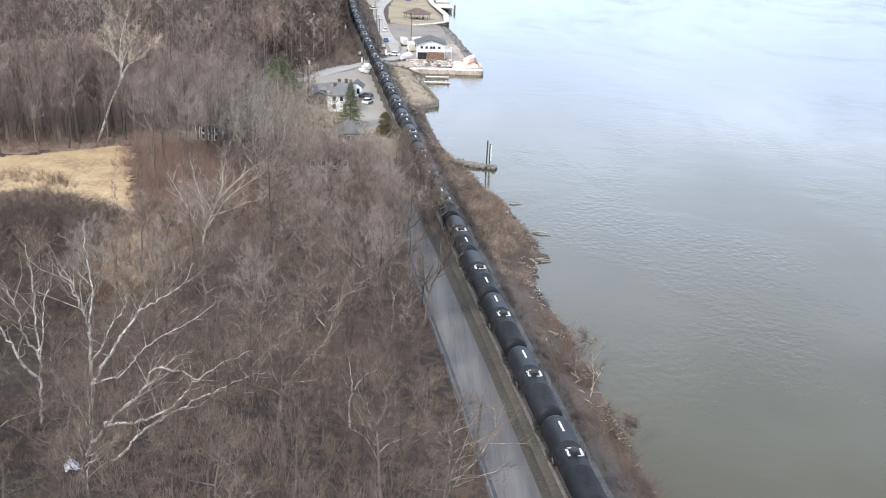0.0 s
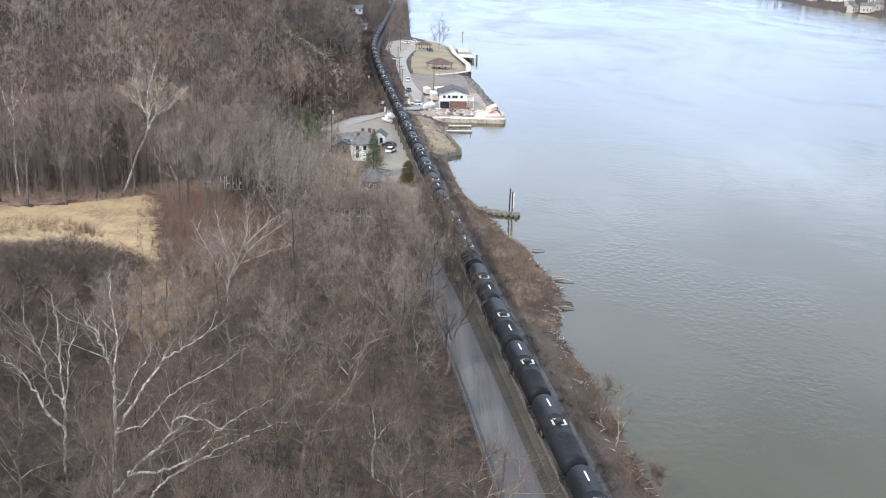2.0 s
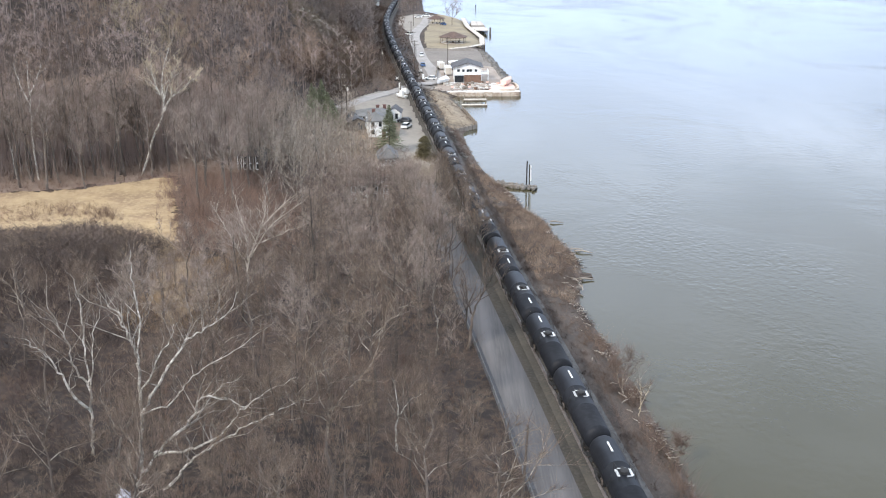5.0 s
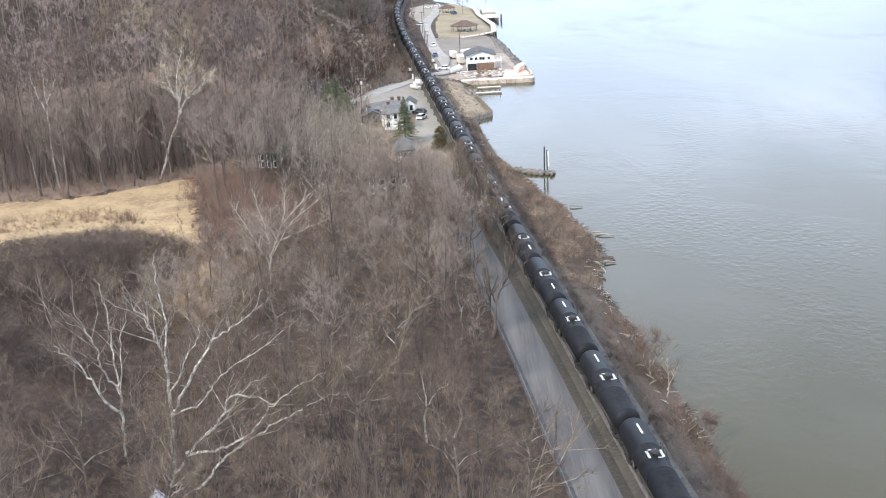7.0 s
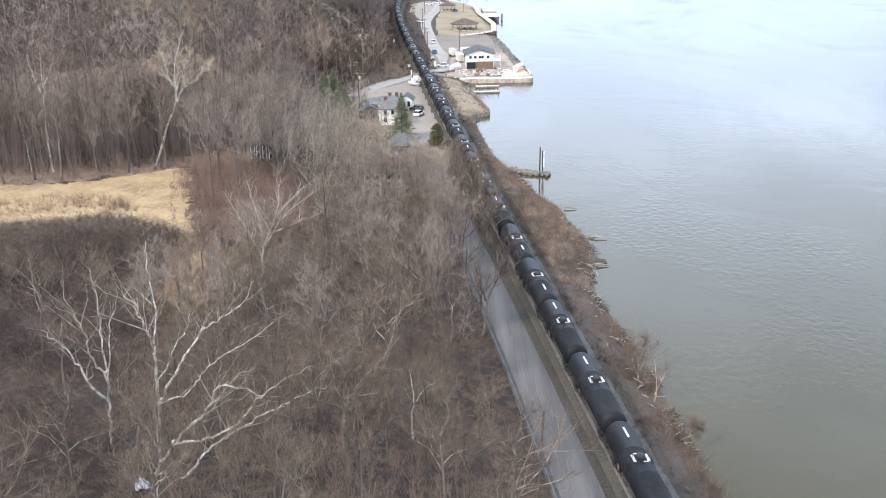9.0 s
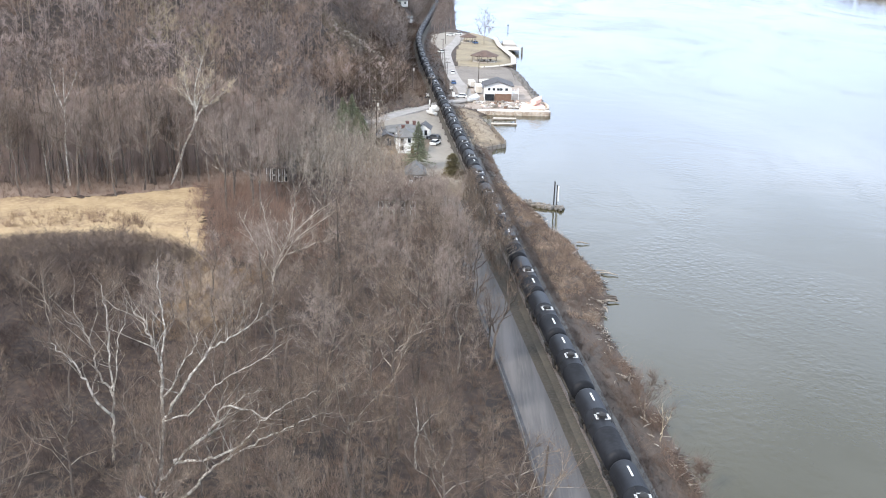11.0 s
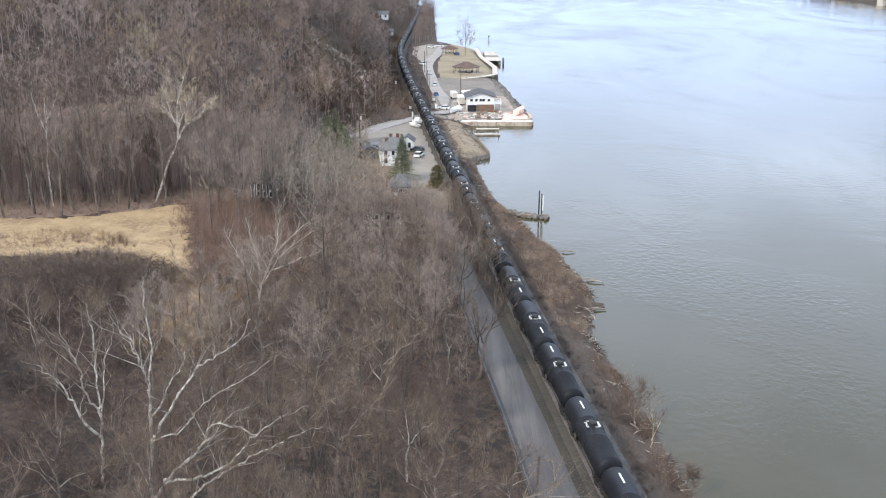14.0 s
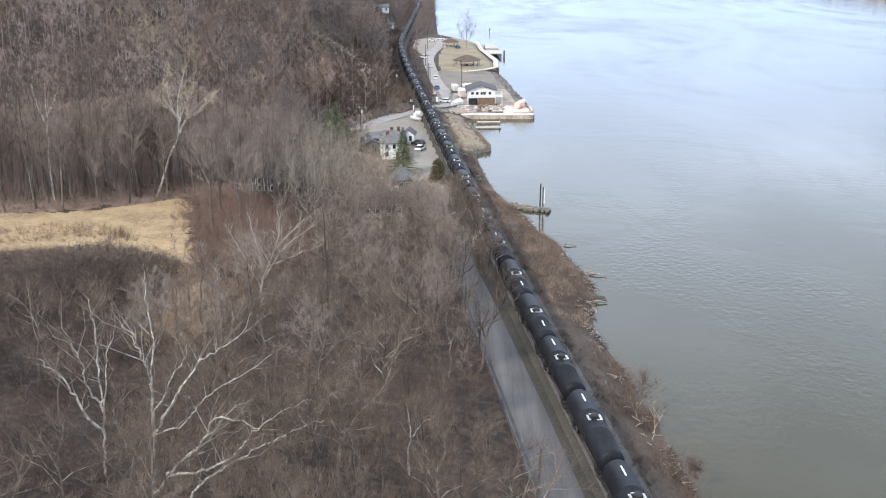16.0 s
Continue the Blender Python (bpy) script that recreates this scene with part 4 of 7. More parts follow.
LOT = [(-13, 243), (-4, 226), (6, 218), (6, 262), (0, 306), (-6, 346), (-16, 338), (-23, 322), (-27, 300), (-22, 285), (-17, 296), (-9, 296), (-7.5, 280), (-8, 262)]
sheet("gravel_lot", GRAVEL, "pale gravel parking lot beside the railway", "parking lot", -28, 6, 217, 348, lambda x, y: inside_poly(x, y, LOT) & (x < track_x(y) - 2.1), 0.09)
sheet("village_yard", DULL_GRASS, "dull tan grass yards round the village houses", "yard", -36, -3, 224, 300, lambda x, y: (foot_distance(x, y) < 1) & (x < track_x(y) - 6) & (y > 226 + 0.6 * np.maximum(-x - 16, 0)) & ~inside_poly(x, y, LOT), 0.05)
path_band("village_road", PALE_ROAD, "grey asphalt lane along the foot of the hill to the crossing", "road", [(-33, 286), (-30.3, 294), (-26.1, 306), (-21.9, 316), (-16.8, 327), (-10.5, 342), (-5.5, 352), (-1.5, 357)], 4.2, 0.16)
path_band("marina_road", PALE_ROAD, "pale worn road along the waterfront park", "road", [(-5.5, 355), (-1.0, 357), (1.6, 362), (2.4, 371), (1.0, 393), (-2.0, 416), (-4.1, 442), (-6.0, 472), (-6.9, 499), (-5.3, 526), (-2.5, 551), (0, 592)], 4.8, 0.14)
sheet("park_lot", GRAVEL, "pale gravel turning place beside the park", "parking lot", -18, 4, 508, 606, lambda x, y: inside_poly(x, y, [(-16, 548), (-10, 512), (-4, 520), (1, 556), (3.5, 596), (-8, 604), (-16.5, 585)]), 0.10)
sheet("marina_ground", MARINA_GROUND, "grey gravel ground round the marina buildings", "yard", -4, 31, 343, 452, lambda x, y: (x < shore_x(y) - 1.5) & (x > track_x(y) + 5 + 2 * np.sin(y * 0.3)) & (y < 451) & ~inside_poly(x, y, [(1.5, 345), (29, 345), (29.5, 360), (27.5, 390), (25, 402), (10, 404), (3, 396), (4, 378), (3.5, 366)]), 0.06)
YARD = [(1.5, 345), (29, 345), (29.5, 360), (27.5, 390), (25, 402), (10, 404), (3, 396), (4, 378), (3.5, 366)]
sheet("marina_yard", SAND, "sandy yard littered with timber behind the seawall", "yard", 0, 31, 343, 406, lambda x, y: inside_poly(x, y, YARD), 0.10)
PARK = [(-1, 452), (9.5, 449), (17.5, 454.5), (23.6, 464), (24.6, 491), (22.3, 513), (19.6, 540), (18.5, 584), (15, 595), (5, 604), (4, 596), (1, 560), (-1.5, 520), (-2, 480)]
sheet("lawn", LAWN, "yellowish winter lawn of the waterfront park", "lawn", -3, 28, 448, 606, lambda x, y: inside_poly(x, y, PARK), 0.10)
SPIT = [(0.5, 272), (6, 283), (13.0, 289.5), (13.2, 297), (10.2, 317), (6.5, 341), (-1.5, 341), (-1.5, 300)]
sheet("spit_grass", SPIT_GRASS, "dry tan grass on the low bank behind the bulkhead", "grass", -2, 14, 270, 342, lambda x, y: inside_poly(x, y, SPIT) & (x > track_x(y) + 2.9), 0.10)

seawall = thing("seawall", pose(0, 0, 0), "pale stained concrete seawall along the marina yard", "seawall", kind="structure")
for i in range(9):
    x0 = 3.5 + i * 3.0
    g = Geo().box(x0 + 1.48, 343.4, -0.4 + 0.08 * (i % 3), 2.94, 1.3 + 0.1 * (i % 2), 3.5, bev=0.12)
    part("wall_panel", g, SEAWALL, seawall)
part("cap", Geo().box(17.0, 344.5, 1.42, 27.4, 2.9, 0.24, bev=0.08), WHITE, seawall)
side = Geo()
for i in range(5):
    side.box(30.6 - i * 0.15, 345.5 + i * 3.0, -0.2, 1.0, 2.9, 3.0, bev=0.08)
part("return_wall", side, SEAWALL, seawall)

bulk = thing("timber_bulkhead", pose(0, 0, 0), "weathered timber bulkhead holding the grassy bank", "bulkhead", kind="structure")
corners = [(10.4, 318.5), (13.9, 291.5), (13.6, 289.3), (6.0, 281.5)]
for (ax, ay), (bx, by) in zip(corners, corners[1:]):
    n = max(1, int(math.hypot(bx - ax, by - ay) / 1.6))
    for k in range(n):
        t = (k + 0.5) / n
        m = Matrix.Translation((ax + (bx - ax) * t, ay + (by - ay) * t, 0.3)) @ Matrix.Rotation(math.atan2(by - ay, bx - ax), 4, "Z")
        part("plank", Geo().box(0, 0, 0, 1.55, 0.25, 2.0, bev=0.03), WOOD_OLD, bulk).matrix_basis = m
        if k % 2 == 0:
            part("post", Geo().tube([(0, 0, -1.2), (0, 0, 1.5)], [0.18, 0.16], 8), WOOD_OLD, bulk).matrix_basis = m @ Matrix.Translation((0.7, -0.2, 0))


def window_part(parent, m, w, h):
    """A framed window on a wall, facing local -y."""
    fr = Geo()
    for sx in (-1, 1):
        fr.box(sx * (w / 2 + 0.05), -0.03, 0, 0.10, 0.10, h + 0.2)
    for sz in (-1, 1):
        fr.box(0, -0.03, sz * (h / 2 + 0.05), w, 0.10, 0.10)
    frame_ob = part("window", fr, WHITE, parent, "white framed window")
    frame_ob.matrix_basis = m
    part("pane", Geo().box(0, 0.0, 0, w, 0.04, h), GLASS, frame_ob)


def house(name, label, x, y, turn, w, d, h, roof_h, wall_mat, roof_mat, hip=False, ridge_along_x=False, windows=(), chimneys=(), door=None, eave=0.45, z=None, trim=WHITE):
    """A small house; windows are (side, along, height, width, tall) with side s (front), e, w or n."""
    z = ground_z(x, y) if z is None else z
    ob = thing(name, pose(x, y, z - 0.3, 0, 0, turn), label, "house")
    hh = h + 0.3
    wall = Geo().box(0, 0, hh / 2, w, d, hh)
    if not hip:
        if ridge_along_x:
            for s in (-1, 1):
                wall.add([(s * w / 2, -d / 2, hh), (s * w / 2, d / 2, hh), (s * w / 2, 0, hh + roof_h), (s * (w / 2 - 0.2), -d / 2, hh), (s * (w / 2 - 0.2), d / 2, hh), (s * (w / 2 - 0.2), 0, hh + roof_h)], [(0, 1, 2), (3, 5, 4), (0, 2, 5, 3), (1, 4, 5, 2)])
        else:
            for s in (-1, 1):
                wall.add([(-w / 2, s * d / 2, hh), (w / 2, s * d / 2, hh), (0, s * d / 2, hh + roof_h), (-w / 2, s * (d / 2 - 0.2), hh), (w / 2, s * (d / 2 - 0.2), hh), (0, s * (d / 2 - 0.2), hh + roof_h)], [(0, 1, 2), (3, 5, 4), (0, 2, 5, 3), (1, 4, 5, 2)])
    part("wall", wall, wall_mat, ob)
    e, t = eave, 0.18
    X, Y = w / 2 + e, d / 2 + e
    drop = -roof_h * e / ((d if ridge_along_x else w) / 2)
    g = Geo()
    if hip:
        k = min(X, Y) * 0.85
        rx, ry = (X - k, 0.02) if X >= Y else (0.02, Y - k)
        v = [(-X, -Y, hh - 0.15), (X, -Y, hh - 0.15), (X, Y, hh - 0.15), (-X, Y, hh - 0.15)]
        v += [(-X, -Y, hh + 0.05), (X, -Y, hh + 0.05), (X, Y, hh + 0.05), (-X, Y, hh + 0.05)]
        v += [(-rx, -ry, hh + roof_h), (rx, -ry, hh + roof_h), (rx, ry, hh + roof_h), (-rx, ry, hh + roof_h)]
        g.add(v, [(3, 2, 1, 0), (0, 1, 5, 4), (1, 2, 6, 5), (2, 3, 7, 6), (3, 0, 4, 7), (4, 5, 9, 8), (5, 6, 10, 9), (6, 7, 11, 10), (7, 4, 8, 11), (8, 9, 10, 11)])
    else:
        for s in (-1, 1):
            if ridge_along_x:
                a = [(-X, s * Y, hh + drop), (X, s * Y, hh + drop), (X, 0, hh + roof_h), (-X, 0, hh + roof_h)]
            else:
                a = [(s * X, -Y, hh + drop), (s * X, Y, hh + drop), (0, Y, hh + roof_h), (0, -Y, hh + roof_h)]
            v = a + [(p[0], p[1], p[2] + t) for p in a]
            g.add(v, [(0, 1, 2, 3), (4, 7, 6, 5), (0, 4, 5, 1), (1, 5, 6, 2), (2, 6, 7, 3), (3, 7, 4, 0)])
    part("roof", g, roof_mat, ob)
    spots = {"s": (0, -d / 2 - 0.03, 0), "n": (0, d / 2 + 0.03, 180), "e": (w / 2 + 0.03, 0, 90), "w": (-w / 2 - 0.03, 0, -90)}
    for sd, along, zc, ww, wh in windows:
        px, py, rot = spots[sd]
        m = pose(px, py, zc + 0.3, 0, 0, rot) @ Matrix.Translation((along, 0, 0))
        window_part(ob, m, ww, wh)
    for cx, cy, top in chimneys:
        ch = Geo().box(cx, cy, hh + roof_h / 2 + top / 2 - 0.3, 0.8, 0.8, roof_h + top, bev=0.02)
        ch.box(cx, cy, hh + roof_h + top - 0.35, 1.0, 1.0, 0.2)
        part("chimney", ch, BRICK, ob, "red brick chimney")
    if door:
        px, py, rot = spots[door[0]]
        part("door", Geo().box(0, -0.03, 0, 0.95, 0.08, 2.05, bev=0.02), door[2], ob).matrix_basis = pose(px, py, 1.33, 0, 0, rot) @ Matrix.Translation((door[1], 0, 0))
    return ob


house("village_house", "white two-storey house with grey hip roof and brick chimney", -13.9, 267.0, 8, 5.0, 7.0, 4.4, 1.7, WHITE, SLATE, hip=True,
      windows=[("s", -1.3, 3.5, 0.8, 1.2), ("s", 0.6, 3.5, 0.8, 1.2), ("s", -1.3, 1.5, 0.8, 1.2), ("e", -1.5, 4.0, 0.9, 1.3), ("e", 1.5, 1.5, 0.9, 1.3), ("w", 0, 4.0, 0.9, 1.3)],
      chimneys=[(-0.6, 2.2, 0.7)], door=("s", 1.5, BROWN))
house("village_house", "low house with broad grey roof and two brick chimneys", -15.3, 281.0, 8, 9.0, 8.0, 3.2, 1.4, WHITE, SLATE, hip=True,
      windows=[("s", -3, 2.2, 1.0, 1.3), ("s", 3, 2.2, 1.0, 1.3), ("e", 0, 2.2, 1.0, 1.3)], chimneys=[(1.2, 2.0, 0.7), (3.2, 2.8, 0.6)])
house("garage", "small white garage with a dark gable roof and pale doorframe", -9.8, 289.0, -4, 3.4, 4.6, 2.9, 1.2, WHITE, DARK_ROOF, windows=[("s", -0.7, 1.7, 0.8, 1.5), ("s", 0.7, 1.7, 0.8, 1.5)])
house("shed", "dark weathered timber shed with a flat-pitched roof", -19.8, 274.5, 12, 4.0, 4.5, 2.4, 0.9, WOOD_OLD, DARK_ROOF, door=("s", 0.6, DARK_ROOF))
house("shed", "small dark shed behind the white house", -20.8, 281.0, 20, 3.2, 3.6, 2.2, 0.8, WOOD_OLD, DARK_ROOF)
house("cottage", "small cottage with grey pyramid roof and white porch", -9.7, 231.0, 4, 4.0, 7.0, 3.3, 2.2, STONE, SLATE, hip=True,
      windows=[("s", 0.0, 2.2, 0.8, 1.2), ("s", 1.2, 2.2, 0.7, 1.2)], door=("s", -1.2, WHITE))
house("woodland_house", "dark brown house with white windows hidden among bare trees", -39.4, 222.0, -6, 5.6, 5.5, 3.8, 1.2, DARK_BOARD, DARK_BOARD, ridge_along_x=True,
      windows=[("s", a, b, 0.75, 1.2) for a in (-2.1, -0.8, 0.6, 2.0) for b in (1.3, 2.9)])
house("woodland_house", "grey house with pale window frames half hidden by bare trees", -12.5, 203.0, 6, 9.0, 7.0, 4.0, 1.7, WOOD_OLD, SHINGLE, ridge_along_x=True,
      windows=[("s", a, b, 0.8, 1.1) for a in (-3.2, -1.1, 1.2, 3.3) for b in (1.4, 3.0)], chimneys=[(2.0, 0.0, 1.0)])
house("hillside_house", "pale house on the far wooded slope above the railway", -37.0, 655.0, 0, 6.0, 5.0, 3.4, 1.6, WHITE, SLATE, ridge_along_x=True, windows=[("s", -1.6, 2.0, 1.0, 1.2), ("s", 1.6, 2.0, 1.0, 1.2)])
house("hillside_house", "small pale cottage on the far slope", -31.5, 628.0, 0, 3.6, 4.0, 2.4, 1.2, WHITE, SLATE, ridge_along_x=True, windows=[("s", 0, 1.8, 1.2, 1.2)])

# the marina's house: white upper floor on a brown lower one
mh = house("marina_house", "marina house, white gabled upper floor over brown ground floor", 13.7, 367.8, 1, 9.6, 11.0, 5.4, 1.5, WHITE, DARK_ROOF, eave=0.8,
           windows=[("s", a, 4.2, 0.9, 0.9) for a in (-3.3, -1.6, 0.0, 1.0, 2.9)] + [("w", a, 4.2, 1.0, 1.0) for a in (-3, 0, 3)], z=1.6)
part("lower_front", Geo().box(1.7, -5.75, 1.65, 6.0, 0.5, 2.7, bev=0.04), BROWN, mh, "brown boarded ground floor front")
# No opening is cut: a dark slab stands for the porch's shade.
part("porch_shade", Geo().box(-3.1, -5.62, 1.6, 3.2, 0.18, 2.3), GLASS, mh, "dark panel standing for the shade of the porch under the upper floor")
part("balcony", Geo().box(6.1, -2.0, 3.1, 2.8, 5.0, 0.2, bev=0.03), WHITE, mh, "white wooden balcony deck")
rl = Geo()
for k in range(6):
    rl.box(7.4, -4.4 + k * 0.96, 3.7, 0.08, 0.08, 1.1)
rl.box(7.4, -2.0, 4.25, 0.1, 5.0, 0.1)
rl.box(6.1, -4.45, 4.25, 2.7, 0.1, 0.1)
part("balcony_railing", rl, WHITE, mh)
for px in (5.0, 7.3):
    part("balcony_post", Geo().box(px, -4.3, 1.5, 0.15, 0.15, 3.0), WHITE, mh)
part("gable_trim", Geo().box(0, -5.6, 3.05, 9.6, 0.16, 0.25), WHITE, mh)


def trailer(x, y, turn, w, d, h, label):
    ob = thing("storage_trailer", pose(x, y, ground_z(x, y) + 0.1, 0, 0, turn), label, "trailer")
    part("body", Geo().box(0, 0, 0.6 + h / 2, w, d, h, bev=0.08), WHITE, ob)
    for s in (-1, 1):
        for k in (-1, 1):
            part("wheel", Geo().spin([(0.1, -0.12), (0.4, -0.12), (0.4, 0.12), (0.1, 0.12)], 12, "X", Matrix.Translation((s * (w / 2 - 0.15), k * 0.6 + d * 0.2, 0.4))), BLACK_RUBBER, ob)
    part("rear_door", Geo().box(0, -d / 2 - 0.03, 0.6 + h / 2, w * 0.9, 0.05, h * 0.9), CONCRETE, ob)
    return ob


trailer(7.0, 380.0, 4, 2.4, 7.0, 2.6, "white box trailer parked beside the marina house")
trailer(4.6, 394.0, 12, 2.0, 5.0, 2.2, "white storage trailer at the edge of the yard")


def boat(x, y, turn, length, beam, height, label, hull_mat, z=None, cabin=True, cover=False):
    """A boat hull lofted from sections, bow towards local +y."""
    ob = thing("boat", pose(x, y, ground_z(x, y) + 0.15 if z is None else z, 0, 0, turn), label, "boat")
    secs = []
    n = 9
    for i in range(n):
        t = i / (n - 1)
        b = beam / 2 * (0.82 + 0.18 * math.sin(t * 2.2)) * (1 if t < 0.55 else max(0.03, 1 - ((t - 0.55) / 0.45) ** 2))
        sh = height * (0.85 + 0.35 * t * t)
        yy = -length / 2 + length * t
        secs.append([(-b, yy, sh), (-b * 0.85, yy, sh * 0.45), (0, yy, 0.0 + sh * 0.3 * max(0, t - 0.75) * 4), (b * 0.85, yy, sh * 0.45), (b, yy, sh)])
    v = [p for s in secs for p in s]
    f = [(i * 5 + k, i * 5 + k + 1, i * 5 + k + 6, i * 5 + k + 5) for i in range(n - 1) for k in range(4)]
    f += [(0, 1, 2, 3, 4)]
    part("hull", Geo().add(v, f), hull_mat, ob)
    dv = [p for s in secs for p in ((s[0][0] * 0.96, s[0][1], s[0][2] - 0.12), (s[4][0] * 0.96, s[4][1], s[4][2] - 0.12))]
    part("deck", Geo().add(dv, [(i * 2, i * 2 + 1, i * 2 + 3, i * 2 + 2) for i in range(n - 1)]), WHITE if hull_mat is WHITE else CONCRETE, ob)
    if cabin:
        cb = Geo().box(0, -length * 0.08, height + 0.55, beam * 0.6, length * 0.3, 1.5, bev=0.12)
        c = part("cabin", cb, WHITE if hull_mat is WHITE else ORANGE, ob)
        part("window", Geo().box(0, length * 0.075, height + 0.8, beam * 0.5, 0.04, 0.5), GLASS, c)
        part("mast", Geo().tube([(0, -length * 0.1, height + 1.2), (0, -length * 0.1, height + 3.4)], [0.06, 0.03], 6), WHITE, ob)
    if cover:
        part("cover", Geo().add([(-beam / 2, -length / 2, height * 0.9), (beam / 2, -length / 2, height * 0.9), (0, -length / 2 + 0.4, height + 1.1), (-beam * 0.42, length * 0.35, height), (beam * 0.42, length * 0.35, height), (0, length * 0.42, height + 0.5)],
                                [(0, 1, 2), (0, 2, 5, 3), (1, 4, 5, 2), (3, 5, 4)]), WHITE, ob, "white shrink-wrap boat cover")
    return ob


landing = thing("boat_landing", pose(0, 0, 0), "pink-washed concrete landing with a raised rim at the seawall corner", "landing", kind="structure")
part("slab", Geo().prism([(20.5, 346.2), (28.2, 346.0), (29.4, 347.6), (29.8, 352), (29.2, 358), (24.5, 359.5), (21.5, 353)], 1.3, 1.72), ORANGE, landing)
rim = [(24.0, 345.2), (28.6, 345.0), (30.3, 347.0), (30.8, 352.0), (30.2, 358.6), (28.0, 361.0)]
for (ax, ay), (bx, by) in zip(rim, rim[1:]):
    part("rim", Geo().box(0, 0, 0, math.hypot(bx - ax, by - ay) + 0.3, 0.9, 2.6, bev=0.1), SEAWALL, landing).matrix_basis = Matrix.Translation(((ax + bx) / 2, (ay + by) / 2, 0.8)) @ Matrix.Rotation(math.atan2(by - ay, bx - ax), 4, "Z")
boat(27.2, 355.5, -28, 6.2, 2.8, 2.4, "faded orange-red work boat hauled out on the landing", ORANGE, z=1.7, cabin=False)
boat(4.6, 359.5, 150, 7.0, 2.6, 1.6, "white wrapped boat stored in the marina yard", WHITE, cabin=False, cover=True)
boat(-9.0, 327.0, 40, 4.9, 1.9, 1.0, "white motorboat on a trailer in the gravel lot", WHITE)
boat(-8.2, 335.0, 30, 4.4, 1.8, 0.9, "white open boat stored beside the lane", WHITE, cabin=False, cover=True)
boat(9.5, 404.0, 60, 5.0, 2.0, 1.1, "white boat behind the marina house", WHITE, cabin=False, cover=True)


def car(x, y, turn, paint, label):
    ob = thing("car", pose(x, y, ground_z(x, y) + 0.12, 0, 0, turn), label, "car")
    body = Geo().add([(sx * 0.88, yy, zz) for sx in (-1, 1) for yy, zz in ((-2.15, 0.35), (2.1, 0.35), (2.15, 0.75), (1.0, 0.92), (-2.1, 0.95))],
                     [(0, 1, 2, 3, 4), (9, 8, 7, 6, 5), (0, 5, 6, 1), (1, 6, 7, 2), (2, 7, 8, 3), (3, 8, 9, 4), (4, 9, 5, 0)])
    part("body", body, paint, ob)
    cab = [(sx * w, yy, zz) for sx in (-1, 1) for yy, zz, w in ((-1.9, 0.94, 0.82), (0.95, 0.92, 0.82), (0.25, 1.45, 0.66), (-1.35, 1.47, 0.66))]
    part("windows", Geo().add(cab, [(0, 1, 2, 3), (7, 6, 5, 4), (0, 4, 5, 1), (1, 5, 6, 2), (2, 6, 7, 3), (3, 7, 4, 0)]), GLASS, ob)
    part("roof", Geo().box(0, -0.55, 1.48, 1.3, 1.6, 0.05, bev=0.02), paint, ob)
    for sx in (-1, 1):
        for yy in (-1.3, 1.35):
            part("wheel", Geo().spin([(0.1, -0.1), (0.31, -0.1), (0.33, 0), (0.31, 0.1), (0.1, 0.1)], 12, "X", Matrix.Translation((sx * 0.82, yy, 0.33))), BLACK_RUBBER, ob)
        part("headlight", Geo().box(sx * 0.6, 2.13, 0.66, 0.35, 0.06, 0.14), WHITE, ob)
    return ob


car(-6.3, 279.0, -20, WHITE, "white car parked on the gravel lot")
car(-7.2, 286.5, 60, DARK_ROOF, "dark car parked near the white house")
car(0.6, 368.0, 80, WHITE, "white car at the bend of the marina road")
car(-2.4, 402.0, 5, BLUE, "dark blue car parked along the marina road")
car(-3.0, 431.0, 0, WHITE, "white car parked along the park road")
car(-9.5, 500.0, 30, WHITE, "white van parked by the railway")
car(-6.0, 582.0, 85, WHITE, "white car parked by the park")
car(-1.5, 590.0, 85, WHITE, "silver-white car parked at the far lot")
car(7.6, 545.0, 20, BLUE, "blue vehicle beside the small pavilion")
car(8.0, 392.0, 70, BLUE, "blue pickup parked behind the trailer")


def pole(x, y, h, label, arms=2, lean=0.0, sag=0.0, crates=()):
    ob = thing("utility_pole", pose(x, y, ground_z(x, y) - 0.2, 0, lean, sag), label, "utility pole", "utility poles")
    part("post", Geo().tube([(0, 0, -0.3), (0, 0, h)], [0.17, 0.11], 8), DARK_BOARD, ob)
    for k in range(arms):
        z = h - 0.4 - k * 0.9
        part("crossarm", Geo().box(0, -0.12, z, 2.5, 0.12, 0.14, bev=0.02), DARK_BOARD, ob)
        for px in (-1.1, -0.5, 0.5, 1.1):
            part("insulator", Geo().spin([(0.05, z + 0.07), (0.06, z + 0.2), (0.03, z + 0.26)], 8, "Z", Matrix.Translation((px, -0.12, 0))), CONCRETE, ob)
    if crates:
        part("transformer", Geo().spin([(0.24, h - 2.6), (0.26, h - 2.5), (0.26, h - 1.8), (0.22, h - 1.7)], 12, "Z", Matrix.Translation((0.35, -0.15, 0))), CONCRETE, ob)
    return ob


pole(9.1, 88.9, 10.1, "bare dark wooden pole at the edge of the road", arms=0, lean=2.5)
pole(-22.6, 278.0, 12.6, "wooden utility pole with crossarms and grey transformer", 2, crates=(1,))
pole(-25.5, 296.0, 12.0, "tall wooden utility pole with double crossarms", 2)
pole(-9.3, 334.0, 11.5, "dark wooden utility pole at the level crossing", 1)
pole(-17.0, 369.0, 11.0, "wooden utility pole with pale transformer below the cliff", 1, crates=(1,))
pole(-4.8, 381.0, 11.0, "wooden utility pole along the marina road", 1)
pole(-5.5, 391.0, 11.0, "wooden utility pole along the marina road", 1)
